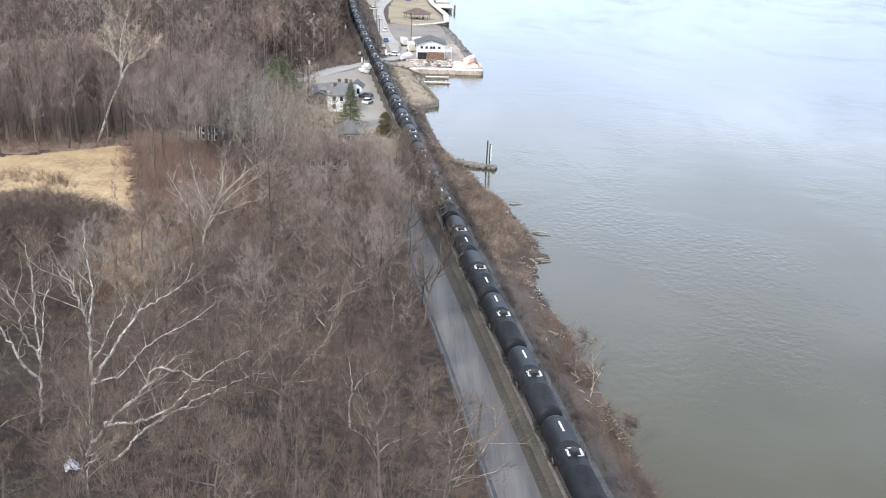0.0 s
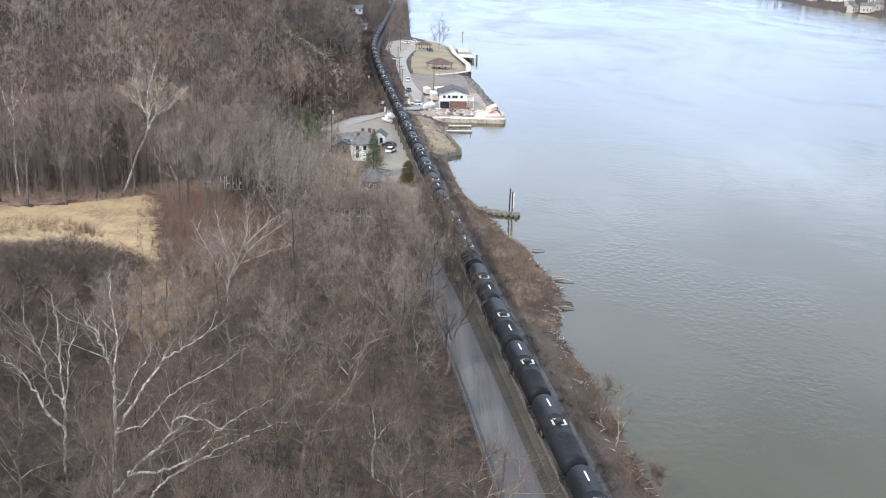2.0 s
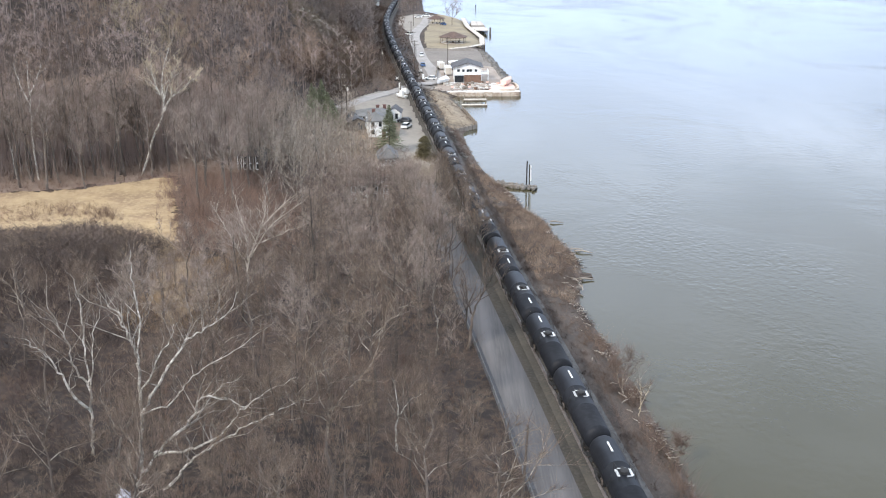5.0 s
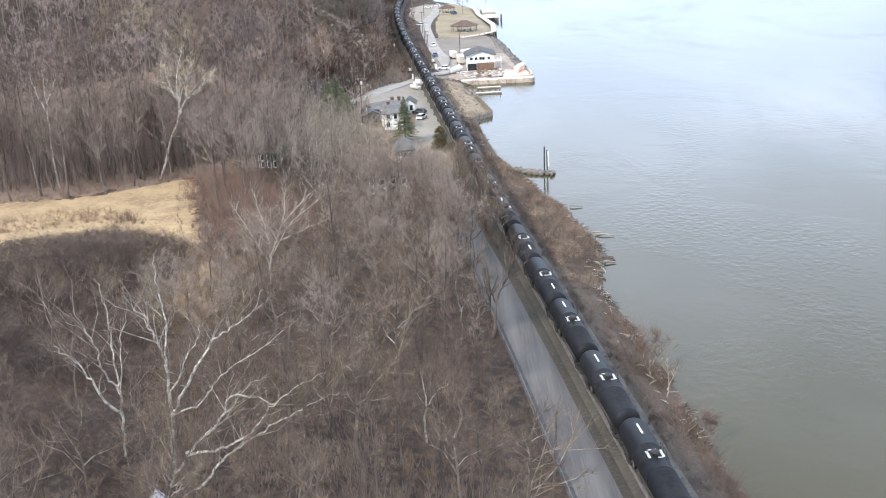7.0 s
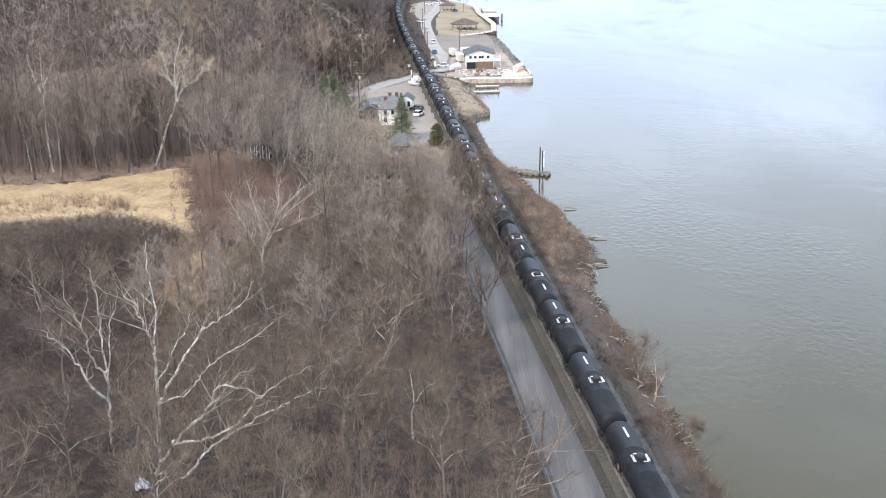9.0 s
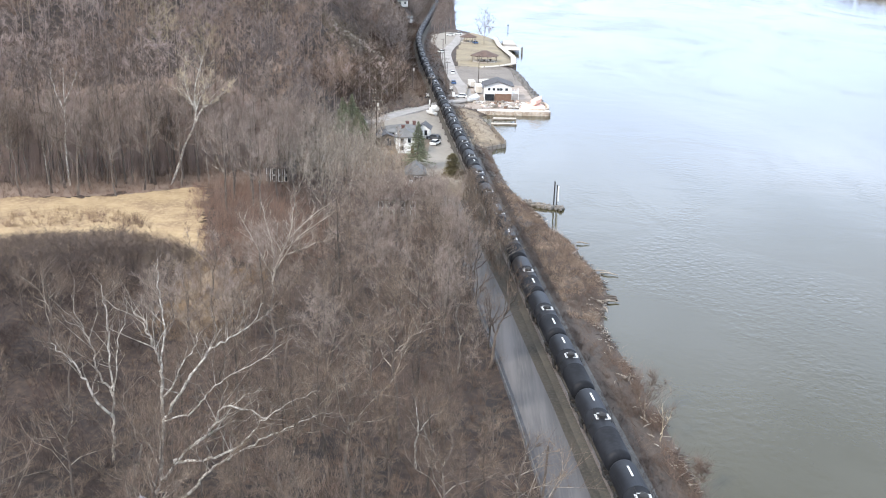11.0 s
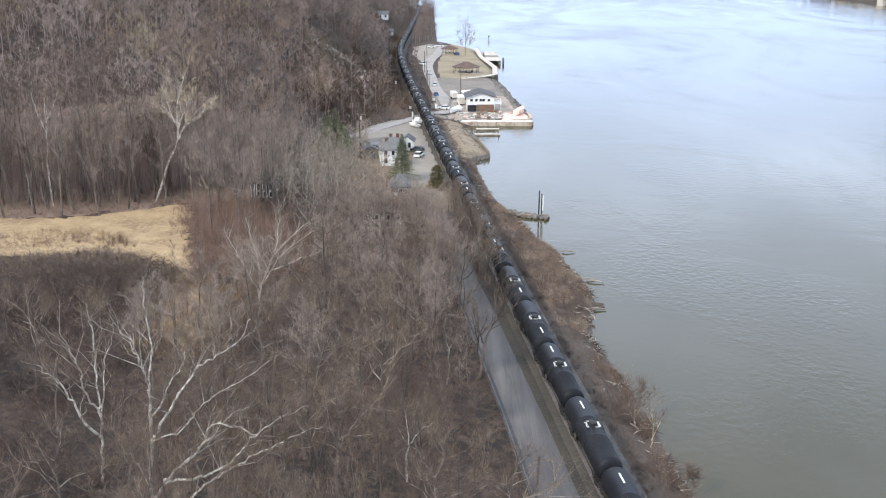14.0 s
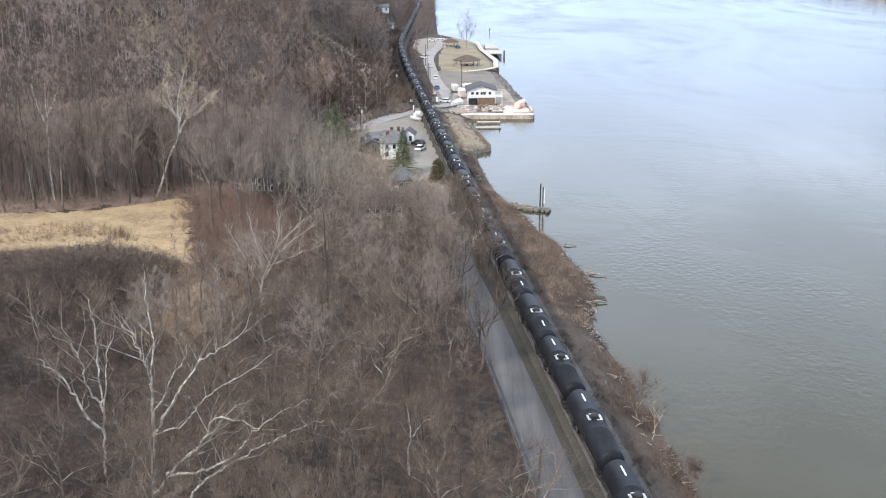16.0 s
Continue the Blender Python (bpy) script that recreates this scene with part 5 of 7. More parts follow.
pole(-6.6, 428.0, 10.5, "wooden utility pole along the park road", 1)
pole(-8.0, 470.0, 10.0, "wooden utility pole along the park road", 1)
pole(-8.0, 540.0, 10.0, "wooden utility pole near the park lot", 1)
pole(7.4, 404.0, 11.5, "slim wooden utility pole behind the marina house", 1)


def crossing_signal(x, y):
    ob = thing("crossing_signal", pose(x, y, ground_z(x, y) + 0.1), "railway crossing signal on a slim grey mast", "signal", "crossing signals")
    part("mast", Geo().tube([(0, 0, 0), (0, 0, 3.6)], [0.07, 0.06], 8), STEEL, ob)
    g = Geo()
    for a in (45, -45):
        g.box(0, -0.1, 3.3, 1.3, 0.03, 0.2, pose(0, 0, 0) @ Matrix.Translation((0, 0, 3.3)) @ Matrix.Rotation(radians(a), 4, "Y") @ Matrix.Translation((0, 0, -3.3)))
    part("crossbuck", g, WHITE, ob, "white crossbuck boards")
    part("lamp_bar", Geo().box(0, -0.1, 2.5, 1.2, 0.1, 0.1), UNDER, ob)
    for s in (-0.5, 0.5):
        part("signal_lamp", Geo().spin([(0.3, -0.05), (0.3, 0.05), (0.05, 0.06)], 12, "Y", Matrix.Translation((s, -0.12, 2.5))), UNDER, ob)
    part("equipment_box", Geo().box(0.9, 0.4, 0.8, 0.8, 0.8, 1.6, bev=0.05), WHITE, ob)


crossing_signal(-10.8, 346.5)
crossing_signal(-3.0, 365.0)


def pavilion(x, y, r, h, label, sides=8):
    z = ground_z(x, y) + 0.12
    ob = thing("pavilion", pose(x, y, z, 0, 0, 12), label, "pavilion", "park pavilions")
    pts = [(r * math.cos(2 * math.pi * k / sides), r * math.sin(2 * math.pi * k / sides)) for k in range(sides)]
    part("floor_slab", Geo().prism([(px * 0.95, py * 0.95) for px, py in pts], 0, 0.12), CONCRETE, ob)
    g = Geo()
    v = [(px * 1.08, py * 1.08, 2.6) for px, py in pts] + [(px * 1.08, py * 1.08, 2.8) for px, py in pts] + [(px * 0.18, py * 0.18, h) for px, py in pts]
    f = [tuple(range(sides - 1, -1, -1)), tuple(range(2 * sides, 3 * sides))]
    for k in range(sides):
        q = (k + 1) % sides
        f += [(k, q, sides + q, sides + k), (sides + k, sides + q, 2 * sides + q, 2 * sides + k)]
    part("roof", g.add(v, f), SHINGLE, ob, "brown shingled pavilion roof")
    for px, py in pts:
        part("post", Geo().box(px * 0.92, py * 0.92, 1.36, 0.25, 0.25, 2.5, bev=0.03), WOOD_OLD, ob)
    for k in range(3):
        part("picnic_table", Geo().box((k - 1) * r * 0.45, 0, 0.85, 1.0, 1.9, 0.08).box((k - 1) * r * 0.45, 0, 0.47, 0.5, 1.2, 0.7), WOOD_OLD, ob)
    return ob


pavilion(11.0, 470.0, 6.2, 4.9, "large open park pavilion with brown faceted roof")
pavilion(4.0, 552.0, 4.4, 4.4, "small open park pavilion with brown roof")

walk_deck = thing("boardwalk", pose(0, 0, 0), "pale planked boardwalk along the park's shore", "boardwalk", kind="structure")
line = [(19.2, 580), (20.2, 538), (25.2, 491), (24.2, 465), (17.8, 456), (8.9, 450)]
for (ax, ay), (bx, by) in zip(line, line[1:]):
    n = max(1, int(math.hypot(bx - ax, by - ay) / 2.4))
    for k in range(n):
        t = (k + 0.5) / n
        m = Matrix.Translation((ax + (bx - ax) * t, ay + (by - ay) * t, 2.25)) @ Matrix.Rotation(math.atan2(by - ay, bx - ax), 4, "Z")
        part("deck_panel", Geo().box(0, 0, 0, math.hypot(bx - ax, by - ay) / n - 0.05, 2.6, 0.2, bev=0.03), CONCRETE, walk_deck).matrix_basis = m
        if k % 3 == 0:
            part("post", Geo().tube([(0, 1.1, -3.5), (0, 1.1, 0.6)], [0.16, 0.14], 8), WOOD_OLD, walk_deck).matrix_basis = m

fishing_pier = thing("fishing_pier", pose(0, 0, 0), "small timber fishing pier with pale deck and railing", "pier", kind="structure")
for k in range(9):
    part("deck_panel", Geo().box(25.8, 524 + k * 5.0, 2.0, 8.6 - 0.4 * k, 4.95, 0.25, bev=0.03), CONCRETE if k not in (3, 4) else WOOD_OLD, fishing_pier)
    for px in (22.4, 25.8, 29.6 - 0.2 * k):
        part("post", Geo().tube([(px, 524 + k * 5.0, -2), (px, 524 + k * 5.0, 2.2)], [0.2, 0.18], 8), WOOD_OLD, fishing_pier)
for k in range(4):
    part("dolphin_pile", Geo().tube([(30.8 + 0.5 * (k % 2), 523 + 0.6 * k, -2), (30.9 + 0.5 * (k % 2), 523.5 + 0.6 * k, 3.2)], [0.25, 0.2], 8), WOOD_OLD, fishing_pier)
marker = thing("channel_marker", pose(29.5, 655, 0), "dark channel marker post standing in the river", "marker")
part("post", Geo().tube([(0, 0, -2), (0, 0, 3.5)], [0.25, 0.2], 8), UNDER, marker)
marker.scale = (0.7, 0.7, 0.75)
part("day_board", Geo().box(0, -0.25, 3.2, 1.2, 0.06, 1.2), UNDER, marker)


def floating_dock(x, y, w, label):
    ob = thing("floating_dock", pose(x, y, 0, 0, 0, 1), label, "dock", "floating docks")
    part("float", Geo().box(0, 0, 0.1, w, 1.7, 0.5, bev=0.05), WOOD_OLD, ob)
    n = int(w / 1.2)
    for k in range(n):
        part("deck_plank", Geo().box(-w / 2 + (k + 0.5) * w / n, 0, 0.42, w / n - 0.06, 1.8, 0.1, bev=0.01), CONCRETE, ob)
    for s in (-1, 1):
        part("post", Geo().tube([(s * w * 0.46, 1.05, -2), (s * w * 0.46, 1.05, 1.8)], [0.14, 0.12], 8), WOOD_OLD, ob)


floating_dock(15.2, 335.0, 7.6, "grey planked floating dock below the seawall")
floating_dock(14.6, 325.4, 8.2, "grey planked floating dock beside the bulkhead")

# old stone pier with pilings
old_pier = thing("stone_pier", pose(0, 0, 0), "low broken stone and timber pier in the river", "pier", kind="structure")
r = random.Random(12)
for k in range(110):
    t = r.random()
    px, py, s = 13.5 + 10.5 * t, 228.0 - 6.0 * t + r.uniform(-1.6, 1.6), r.uniform(0.5, 1.2)
    bm = bmesh.new()
    bmesh.ops.create_icosphere(bm, subdivisions=1, radius=s * 0.6)
    for q in bm.verts:
        q.co *= r.uniform(0.7, 1.15)
    me = bpy.data.meshes.new("stone")
    bm.to_mesh(me)
    bm.free()
    me.materials.append(STONE)
    part("stone", me, STONE, old_pier).matrix_basis = pose(px, py, 0.15 + r.uniform(-0.1, 0.25), r.uniform(0, 90), r.uniform(0, 90), 0)
for k in range(4):
    part("crib_beam", Geo().box(0, 0, 0, 5.0 - k, 0.3, 0.3, bev=0.04), WOOD_OLD, old_pier).matrix_basis = pose(19.2, 224.6 + (k % 2) * 1.4 - 1.4, 0.35 + 0.3 * (k // 2), 0, 0, -30 + 4 * k)
mark = thing("mooring_piling", pose(22.4, 223.6, 0), "two dark pilings with a white board between them", "piling")
part("post", Geo().tube([(-0.45, 0, -2), (-0.35, 0, 6.2)], [0.17, 0.15], 8), UNDER, mark)
part("post", Geo().tube([(0.3, 0.4, -2), (0.25, 0.4, 5.3)], [0.15, 0.13], 8), UNDER, mark)
part("sign_board", Geo().box(0.5, -0.1, 3.4, 0.26, 0.08, 3.6, bev=0.02), WHITE, mark, "narrow white board")


# ---------------------------------------------------------------- trees of their own shape
def limbed_tree(label, x, y, limbs, bark, twig, seed, side=7, twigs=350, reach=0.45, tr=0.024, trunk=None):
    """A tree with a few given limbs (plan offset x, y and height), each with side branches and twigs."""
    r = random.Random(seed)
    z = ground_z(x, y)
    ob = thing("tree", pose(x, y, z), label, "tree")
    ends = []
    first = True
    br = Geo()
    for pts, r0 in limbs:
        P = [Vector(p) for p in pts]
        fine = []
        for i in range(len(P) - 1):
            a, b, c, d = P[max(i - 1, 0)], P[i], P[i + 1], P[min(i + 2, len(P) - 1)]
            for k in range(4):
                t = k / 4
                q = 0.5 * ((2 * b) + (c - a) * t + (2 * a - 5 * b + 4 * c - d) * t * t + (3 * b - a - 3 * c + d) * t ** 3)
                fine.append(q + Vector((r.uniform(-1, 1), r.uniform(-1, 1), r.uniform(-1, 1))) * min(r0, 0.16))
        fine.append(P[-1])
        n = len(fine)
        rad = [0.95 * r0 * (1 - 0.86 * i / (n - 1)) for i in range(n)]
        part("trunk" if first else "limb", Geo().tube(fine, [q * 0.85 for q in rad], 7, False), (trunk or bark) if first else bark, ob, smooth=True)
        total = sum((fine[i + 1] - fine[i]).length for i in range(n - 1))
        for k in range(side):
            u = r.uniform(0.5 if first else 0.2, 0.98) * (n - 1)
            i = min(int(u), n - 2)
            p = fine[i].lerp(fine[i + 1], u - i)
            along = (fine[i + 1] - fine[i]).normalized()
            e = (along * 0.8 + Vector((r.uniform(-1, 1), r.uniform(-1, 1), r.uniform(-0.2, 0.9)))).normalized()
            ln = total * reach * r.uniform(0.4, 1.0) * (1.15 - 0.5 * u / (n - 1))
            m1 = p + e * ln * 0.5
            q = m1 + (e + Vector((r.uniform(-0.8, 0.8), r.uniform(-0.8, 0.8), 0.25))).normalized() * ln * 0.5
            rr = rad[i] * 0.42
            br.tube([p, m1, q], [rr, rr * 0.6, rr * 0.15], 4, False)
            ends += [(p, m1), (m1, q), (m1, q)]
            for _ in range(2):
                s = m1.lerp(q, r.random())
                w = s + (e * 0.6 + Vector((r.uniform(-1, 1), r.uniform(-1, 1), r.uniform(-0.3, 0.8)))).normalized() * ln * 0.4
                br.tube([s, w], [rr * 0.35, rr * 0.08], 3, False)
                ends += [(s, w), (s, w)]
        ends.append((fine[-3], fine[-1]))
        first = False
    tw = Geo()
    for _ in range(twigs):
        a, b = r.choice(ends)
        p = a.lerp(b, r.uniform(0.2, 1.0))
        e = ((b - a).normalized() * 0.8 + Vector((r.uniform(-1, 1), r.uniform(-1, 1), r.uniform(-0.3, 0.8)))).normalized()
        tw.spike(p, p + e * r.uniform(0.7, 2.2), tr * r.uniform(0.6, 1.2))
    part("crown", br, SIDE_BRANCH if bark is WHITE_BARK and y < 150 else bark, ob)
    tagged(part("twig_mass", tw, twig, ob), kind="stuff")
    return ob


limbed_tree("big white-barked sycamore with bare spreading limbs", -29.2, 92,
            [([(-0.3, 0, -0.5), (-0.3, 0, 0.5), (0, 0.1, 4.3), (0.2, 0.2, 7.5), (0.3, 0.2, 10.8), (0.2, 0.3, 13.4), (-0.2, 0.4, 14.8), (-0.8, 0.5, 16.4), (-1.1, 0.8, 17.5), (-2.2, 1.2, 18.1), (-2.6, 1.5, 19.6)], 0.3),
             ([(0.3, 0, 7.2), (1.8, -0.2, 9.6), (2.9, -0.4, 11.6), (4.2, -0.6, 13.4), (5.7, -0.9, 15.5), (7.6, -1.1, 16.8), (10, -1.3, 18.8), (11.1, -1.5, 20.7)], 0.21),
             ([(0.3, 0.2, 9.2), (1.7, -0.2, 11.6), (2.9, -0.6, 14.1), (4, -1, 15.5), (4.6, -1.2, 17.3)], 0.13),
             ([(0.3, 0.2, 12.4), (0.7, 0.5, 15.3), (0.8, 0.7, 18), (0.4, 1, 20.7), (0.3, 1.2, 22.9), (0.7, 1.5, 24.4)], 0.12),
             ([(0.1, 0.1, 7.0), (1.3, -0.8, 7.8), (3.1, -1.1, 8.5), (4.7, -1.4, 10.2), (5.8, -1.8, 11.6), (7.8, -2.1, 13.4), (10.4, -2.4, 15), (12.1, -2.7, 16.3), (14.7, -3, 18.3)], 0.12)], WHITE_BARK, TWIG, 3, 15, 1600, 0.36, 0.013, trunk=SIDE_BRANCH)
limbed_tree("broad white-barked sycamore with long arching bare limbs", -28, 90,
            [([(-1.6, 0, -0.5), (-1.4, 0, 0.4), (-0.3, -0.1, 2.3), (0.7, -0.2, 3.9), (2.3, -0.3, 5.5), (3.9, -0.4, 7), (5.1, -0.6, 8.8), (6, -0.7, 10.3), (8.4, -0.8, 10.2), (9.6, -0.9, 9.5), (10.7, -1, 9.3)], 0.27),
             ([(0.6, 0, 3.7), (2.4, -0.2, 4.2), (4.8, -0.4, 4.6), (6.3, -0.6, 5.5), (8.3, -0.8, 7.1), (9.3, -0.9, 8.7), (10.8, -1.1, 10), (12.5, -1.3, 11.3), (15.3, -1.5, 12.8)], 0.19),
             ([(1.2, -0.2, -0.3), (2.5, -0.5, 1.1), (3.6, -0.7, 2.6), (5, -0.9, 4), (6.7, -1.1, 5.3), (8.9, -1.2, 6.7), (10.6, -1.4, 7.8), (12.3, -1.6, 8.8), (14.7, -1.8, 10.1), (16.7, -2, 10.8)], 0.2),
             ([(2.8, -0.4, 6), (3.2, -0.4, 6.4), (4.9, -0.1, 7.4), (6.3, 0.2, 8.3), (7.8, 0.5, 8.3)], 0.11),
             ([(3.9, -0.6, 7), (5, -0.2, 7.7), (6.6, 0.2, 10), (8.2, 0.6, 11.2), (9.8, 1, 11.4)], 0.1)], WHITE_BARK, TWIG, 5, 15, 2000, 0.32, 0.013)
limbed_tree("grey-white forked sycamore rising from dark brush", -35.5, 96,
            [([(-0.4, 0, -0.5), (-0.2, 0, 0.7), (0, 0.1, 3.5), (0.2, 0.1, 7.5), (-0.6, 0.2, 9.1), (-1.4, 0.2, 10.8), (-1.6, 0.3, 12.7), (-2.4, 0.4, 14.8), (-3.1, 0.4, 16.8), (-3.3, 0.5, 18.5)], 0.22),
             ([(0.2, 0, 7.6), (0.1, 0.2, 10.4), (0.1, 0.4, 13.6), (0.1, 0.6, 16), (-0.3, 0.8, 18.3), (-0.7, 1, 20.1)], 0.14),
             ([(0.3, 0, 7.4), (0.9, -0.2, 10.7), (1.4, -0.5, 14), (2.3, -0.8, 16), (2.8, -1, 18.4)], 0.11),
             ([(0.1, 0, 4.9), (-1.2, -1.6, 8.3), (-2, -1.9, 10.5), (-2.6, -2.1, 12.1), (-3.9, -2.3, 13.4), (-4.7, -2.5, 14.4)], 0.19)], WHITE_BARK, TWIG, 9, 13, 1400, 0.36, 0.013, trunk=SIDE_BRANCH)
limbed_tree("slim tan-barked bare tree forking low among the sycamores", -30.8, 90,
            [([(-0.9, 0, -0.5), (-0.6, 0, 1.7), (0, 0.1, 4.2), (-0.1, 0.2, 5.3), (-0.6, 0.2, 7.2), (-1.4, 0.3, 9.7), (-0.7, 0.4, 11.4), (1.3, 0.5, 13.1)], 0.14),
             ([(0, 0.1, 5.2), (0.9, 0, 6.7), (1.7, 0, 8.6), (2.4, 0, 11)], 0.09),
             ([(-0.2, 0.1, 3.6), (-0.9, -0.2, 2.7), (-2, -0.5, 1.9), (-4.7, -0.8, 3.4), (-5.7, -1, 4.2)], 0.09)], GREY_PALE, TWIG, 11, 9, 600, 0.34, 0.012)
limbed_tree("leaning pale sycamore with a white trunk at the clearing's edge", -62.0, 213.0,
            [([(0, 0, -0.5), (3.7, 0, 8.4), (6.3, 0, 14.5), (6.2, 0.4, 20), (8.4, 0.6, 28)], 0.36),
             ([(6.2, 0, 14), (8.2, -0.4, 17), (10.4, -0.8, 18.6), (14.0, -1, 21.8)], 0.24),
             ([(6.3, 0, 15), (7.4, 0.6, 19), (9.5, 1, 23.5)], 0.2),
             ([(6.2, 0.2, 17), (4.6, 0.6, 21), (4.2, 1.0, 26)], 0.18)], WHITE_BARK, PALE_TWIG, 14, 13, 1500, 0.33, 0.032)
limbed_tree("slim white-barked tree at the edge of the hill woods", -82.1, 209.0,
            [([(0, 0, -0.5), (-0.3, 0, 6), (-0.1, 0, 12), (0.2, 0.2, 18), (0.4, 0.3, 25)], 0.26),
             ([(0.1, 0.1, 16), (-1.5, 0.5, 20), (-2.4, 0.6, 24.5)], 0.15), ([(0.2, 0.2, 18), (2.4, 0.3, 22), (3.6, 0.3, 25)], 0.13)], WHITE_BARK, TWIG, 17, 6, 260, 0.35, 0.035)
limbed_tree("broken white snag at the edge of the hill woods", -86.3, 208.5, [([(0, 0, -0.5), (-0.5, 0, 5), (-1.1, 0, 10.4)], 0.2)], WHITE_BARK, TWIG, 18, 2, 30, 0.2)
fan_tree = limbed_tree("pale-limbed bare tree with a fanned crown in the thicket", -28.0, 147.0,
            [([(0, 0, -0.5), (0.3, 0, 3), (1.6, 0, 6.5), (5.0, 0.5, 10.5)], 0.17), ([(0.2, 0, 2.5), (-1.5, 0.3, 6), (-3.4, 0.6, 10)], 0.12), ([(0.8, 0, 4.5), (2.0, 0.4, 8), (2.6, 0.6, 11.5)], 0.11),
             ([(0.3, 0, 3.0), (0.1, -0.4, 7), (-0.8, -0.6, 11.5)], 0.11), ([(0.9, 0, 5), (4.0, -0.5, 6.5), (6.8, -0.8, 7.8)], 0.10), ([(0.5, 0, 3.5), (3.0, 0.3, 7.5), (6.4, 0.4, 10.0)], 0.10)], FAN_BARK, MID_TWIG, 21, 20, 1000, 0.36, 0.016)
fan_tree.scale = (1.45, 1.3, 1.35)
limbed_tree("low pale-limbed sycamore before the house in the woods", -12.6, 196.5,
            [([(0, 0, -0.4), (0.2, 0, 2.5), (-0.3, 0, 5), (-1.4, 0.2, 8.5)], 0.22), ([(0.1, 0, 2.2), (1.6, 0, 4.4), (2.6, 0.2, 8.4)], 0.17), ([(0, 0, 2.0), (-2.2, 0.2, 4.0), (-4.2, 0.2, 6.8)], 0.16),
             ([(0.1, 0, 3.4), (0.7, 0.3, 6), (0.5, 0.4, 9)], 0.14), ([(0.8, 0, 3.4), (3.6, 0.2, 5.2), (5.0, 0.2, 7.4)], 0.13)], WHITE_BARK, MID_TWIG, 41, 11, 700, 0.32, 0.022)
limbed_tree("crooked dark bare tree leaning over the road", 5.2, 129.0,
            [([(0, 0, -0.5), (0.5, 0, 3), (0.7, 0, 5.6), (2.2, 0, 9.2), (1.9, 0.3, 12.8)], 0.34), ([(0.7, 0, 5.2), (-0.4, 0, 7.5), (-1.0, 0, 10.5)], 0.22),
             ([(1.6, 0, 8), (3.2, 0.2, 11), (3.6, 0.4, 14)], 0.19)], BARK, TWIG, 23, 9, 420)
limbed_tree("pale broken trunk with few limbs in the roadside woods", -3.6, 99.0, [([(0, 0, -0.5), (-0.1, 0, 3), (0.1, 0, 5.5), (-0.3, 0, 8.5)], 0.18), ([(0.1, 0, 4.5), (1.5, 0.2, 6.2), (2.6, 0.2, 7.0)], 0.10)], WHITE_BARK, TWIG, 25, 4, 120)
limbed_tree("pale-trunked bare tree in the roadside woods", -1.4, 143.0, [([(0, 0, -0.5), (0.3, 0, 5), (0.6, 0, 10), (0.4, 0, 14)], 0.2), ([(0.4, 0, 6), (-1.6, 0.3, 9), (-2.6, 0.4, 12)], 0.13), ([(0.5, 0, 8), (2.0, 0.3, 11), (2.6, 0.3, 14)], 0.12)], GREY_PALE, TWIG, 27, 7, 320)
limbed_tree("pale-trunked bare tree near the woodland edge", 0.8, 126.0, [([(0, 0, -0.5), (0.2, 0, 4), (-0.3, 0, 8), (0.0, 0, 11)], 0.16), ([(0.0, 0, 5), (1.6, 0.2, 8), (2.2, 0.3, 11)], 0.11)], GREY_PALE, TWIG, 28, 7, 300)
limbed_tree("tall pale bare tree on the park lawn", 12.2, 545.0, [([(0, 0, -0.3), (0.1, 0, 6), (-0.1, 0, 16)], 0.2), ([(0, 0, 3), (2.5, 0, 6), (4.2, 0, 11)], 0.13), ([(0, 0, 3.5), (-2.5, 0.3, 6.5), (-4.0, 0.4, 10.5)], 0.13), ([(0, 0, 5), (1.2, 1.3, 9), (1.8, 1.8, 14)], 0.13)], GREY_PALE, SCRUB, 31, 24, 1500, 0.55, 0.03)
limbed_tree("bare tree among the reeds of the river bank", 25.6, 112.0, [([(0, 0, -0.3), (0.1, 0, 2.5), (-0.3, 0, 5.5)], 0.1), ([(0, 0, 1), (0.8, 0, 3), (1.2, 0, 4.6)], 0.07)], PALE_TWIG, TWIG, 33, 6, 260, tr=0.012)
limbed_tree("grey bare willow scrub at the water's edge", 24.6, 119.0, [([(0, 0, -0.3), (0.4, 0, 2.5), (1.2, 0, 4.6)], 0.09), ([(0, 0, 0.2), (1.4, 0.3, 2), (2.8, 0.5, 3.2)], 0.07), ([(0, 0, 0.2), (-0.6, 0.3, 2.4), (-0.6, 0.5, 4.4)], 0.07)], GREY_PALE, SHORE_SCRUB, 34, 9, 900, tr=0.012)
limbed_tree("grey bare willow scrub at the water's edge", 26.6, 100.0, [([(0, 0, -0.3), (0.4, 0, 2), (0.9, 0, 3.6)], 0.08), ([(0, 0, 0.2), (1.2, 0.3, 1.6), (2.4, 0.5, 2.6)], 0.06)], GREY_PALE, SHORE_SCRUB, 35, 9, 800, tr=0.012)


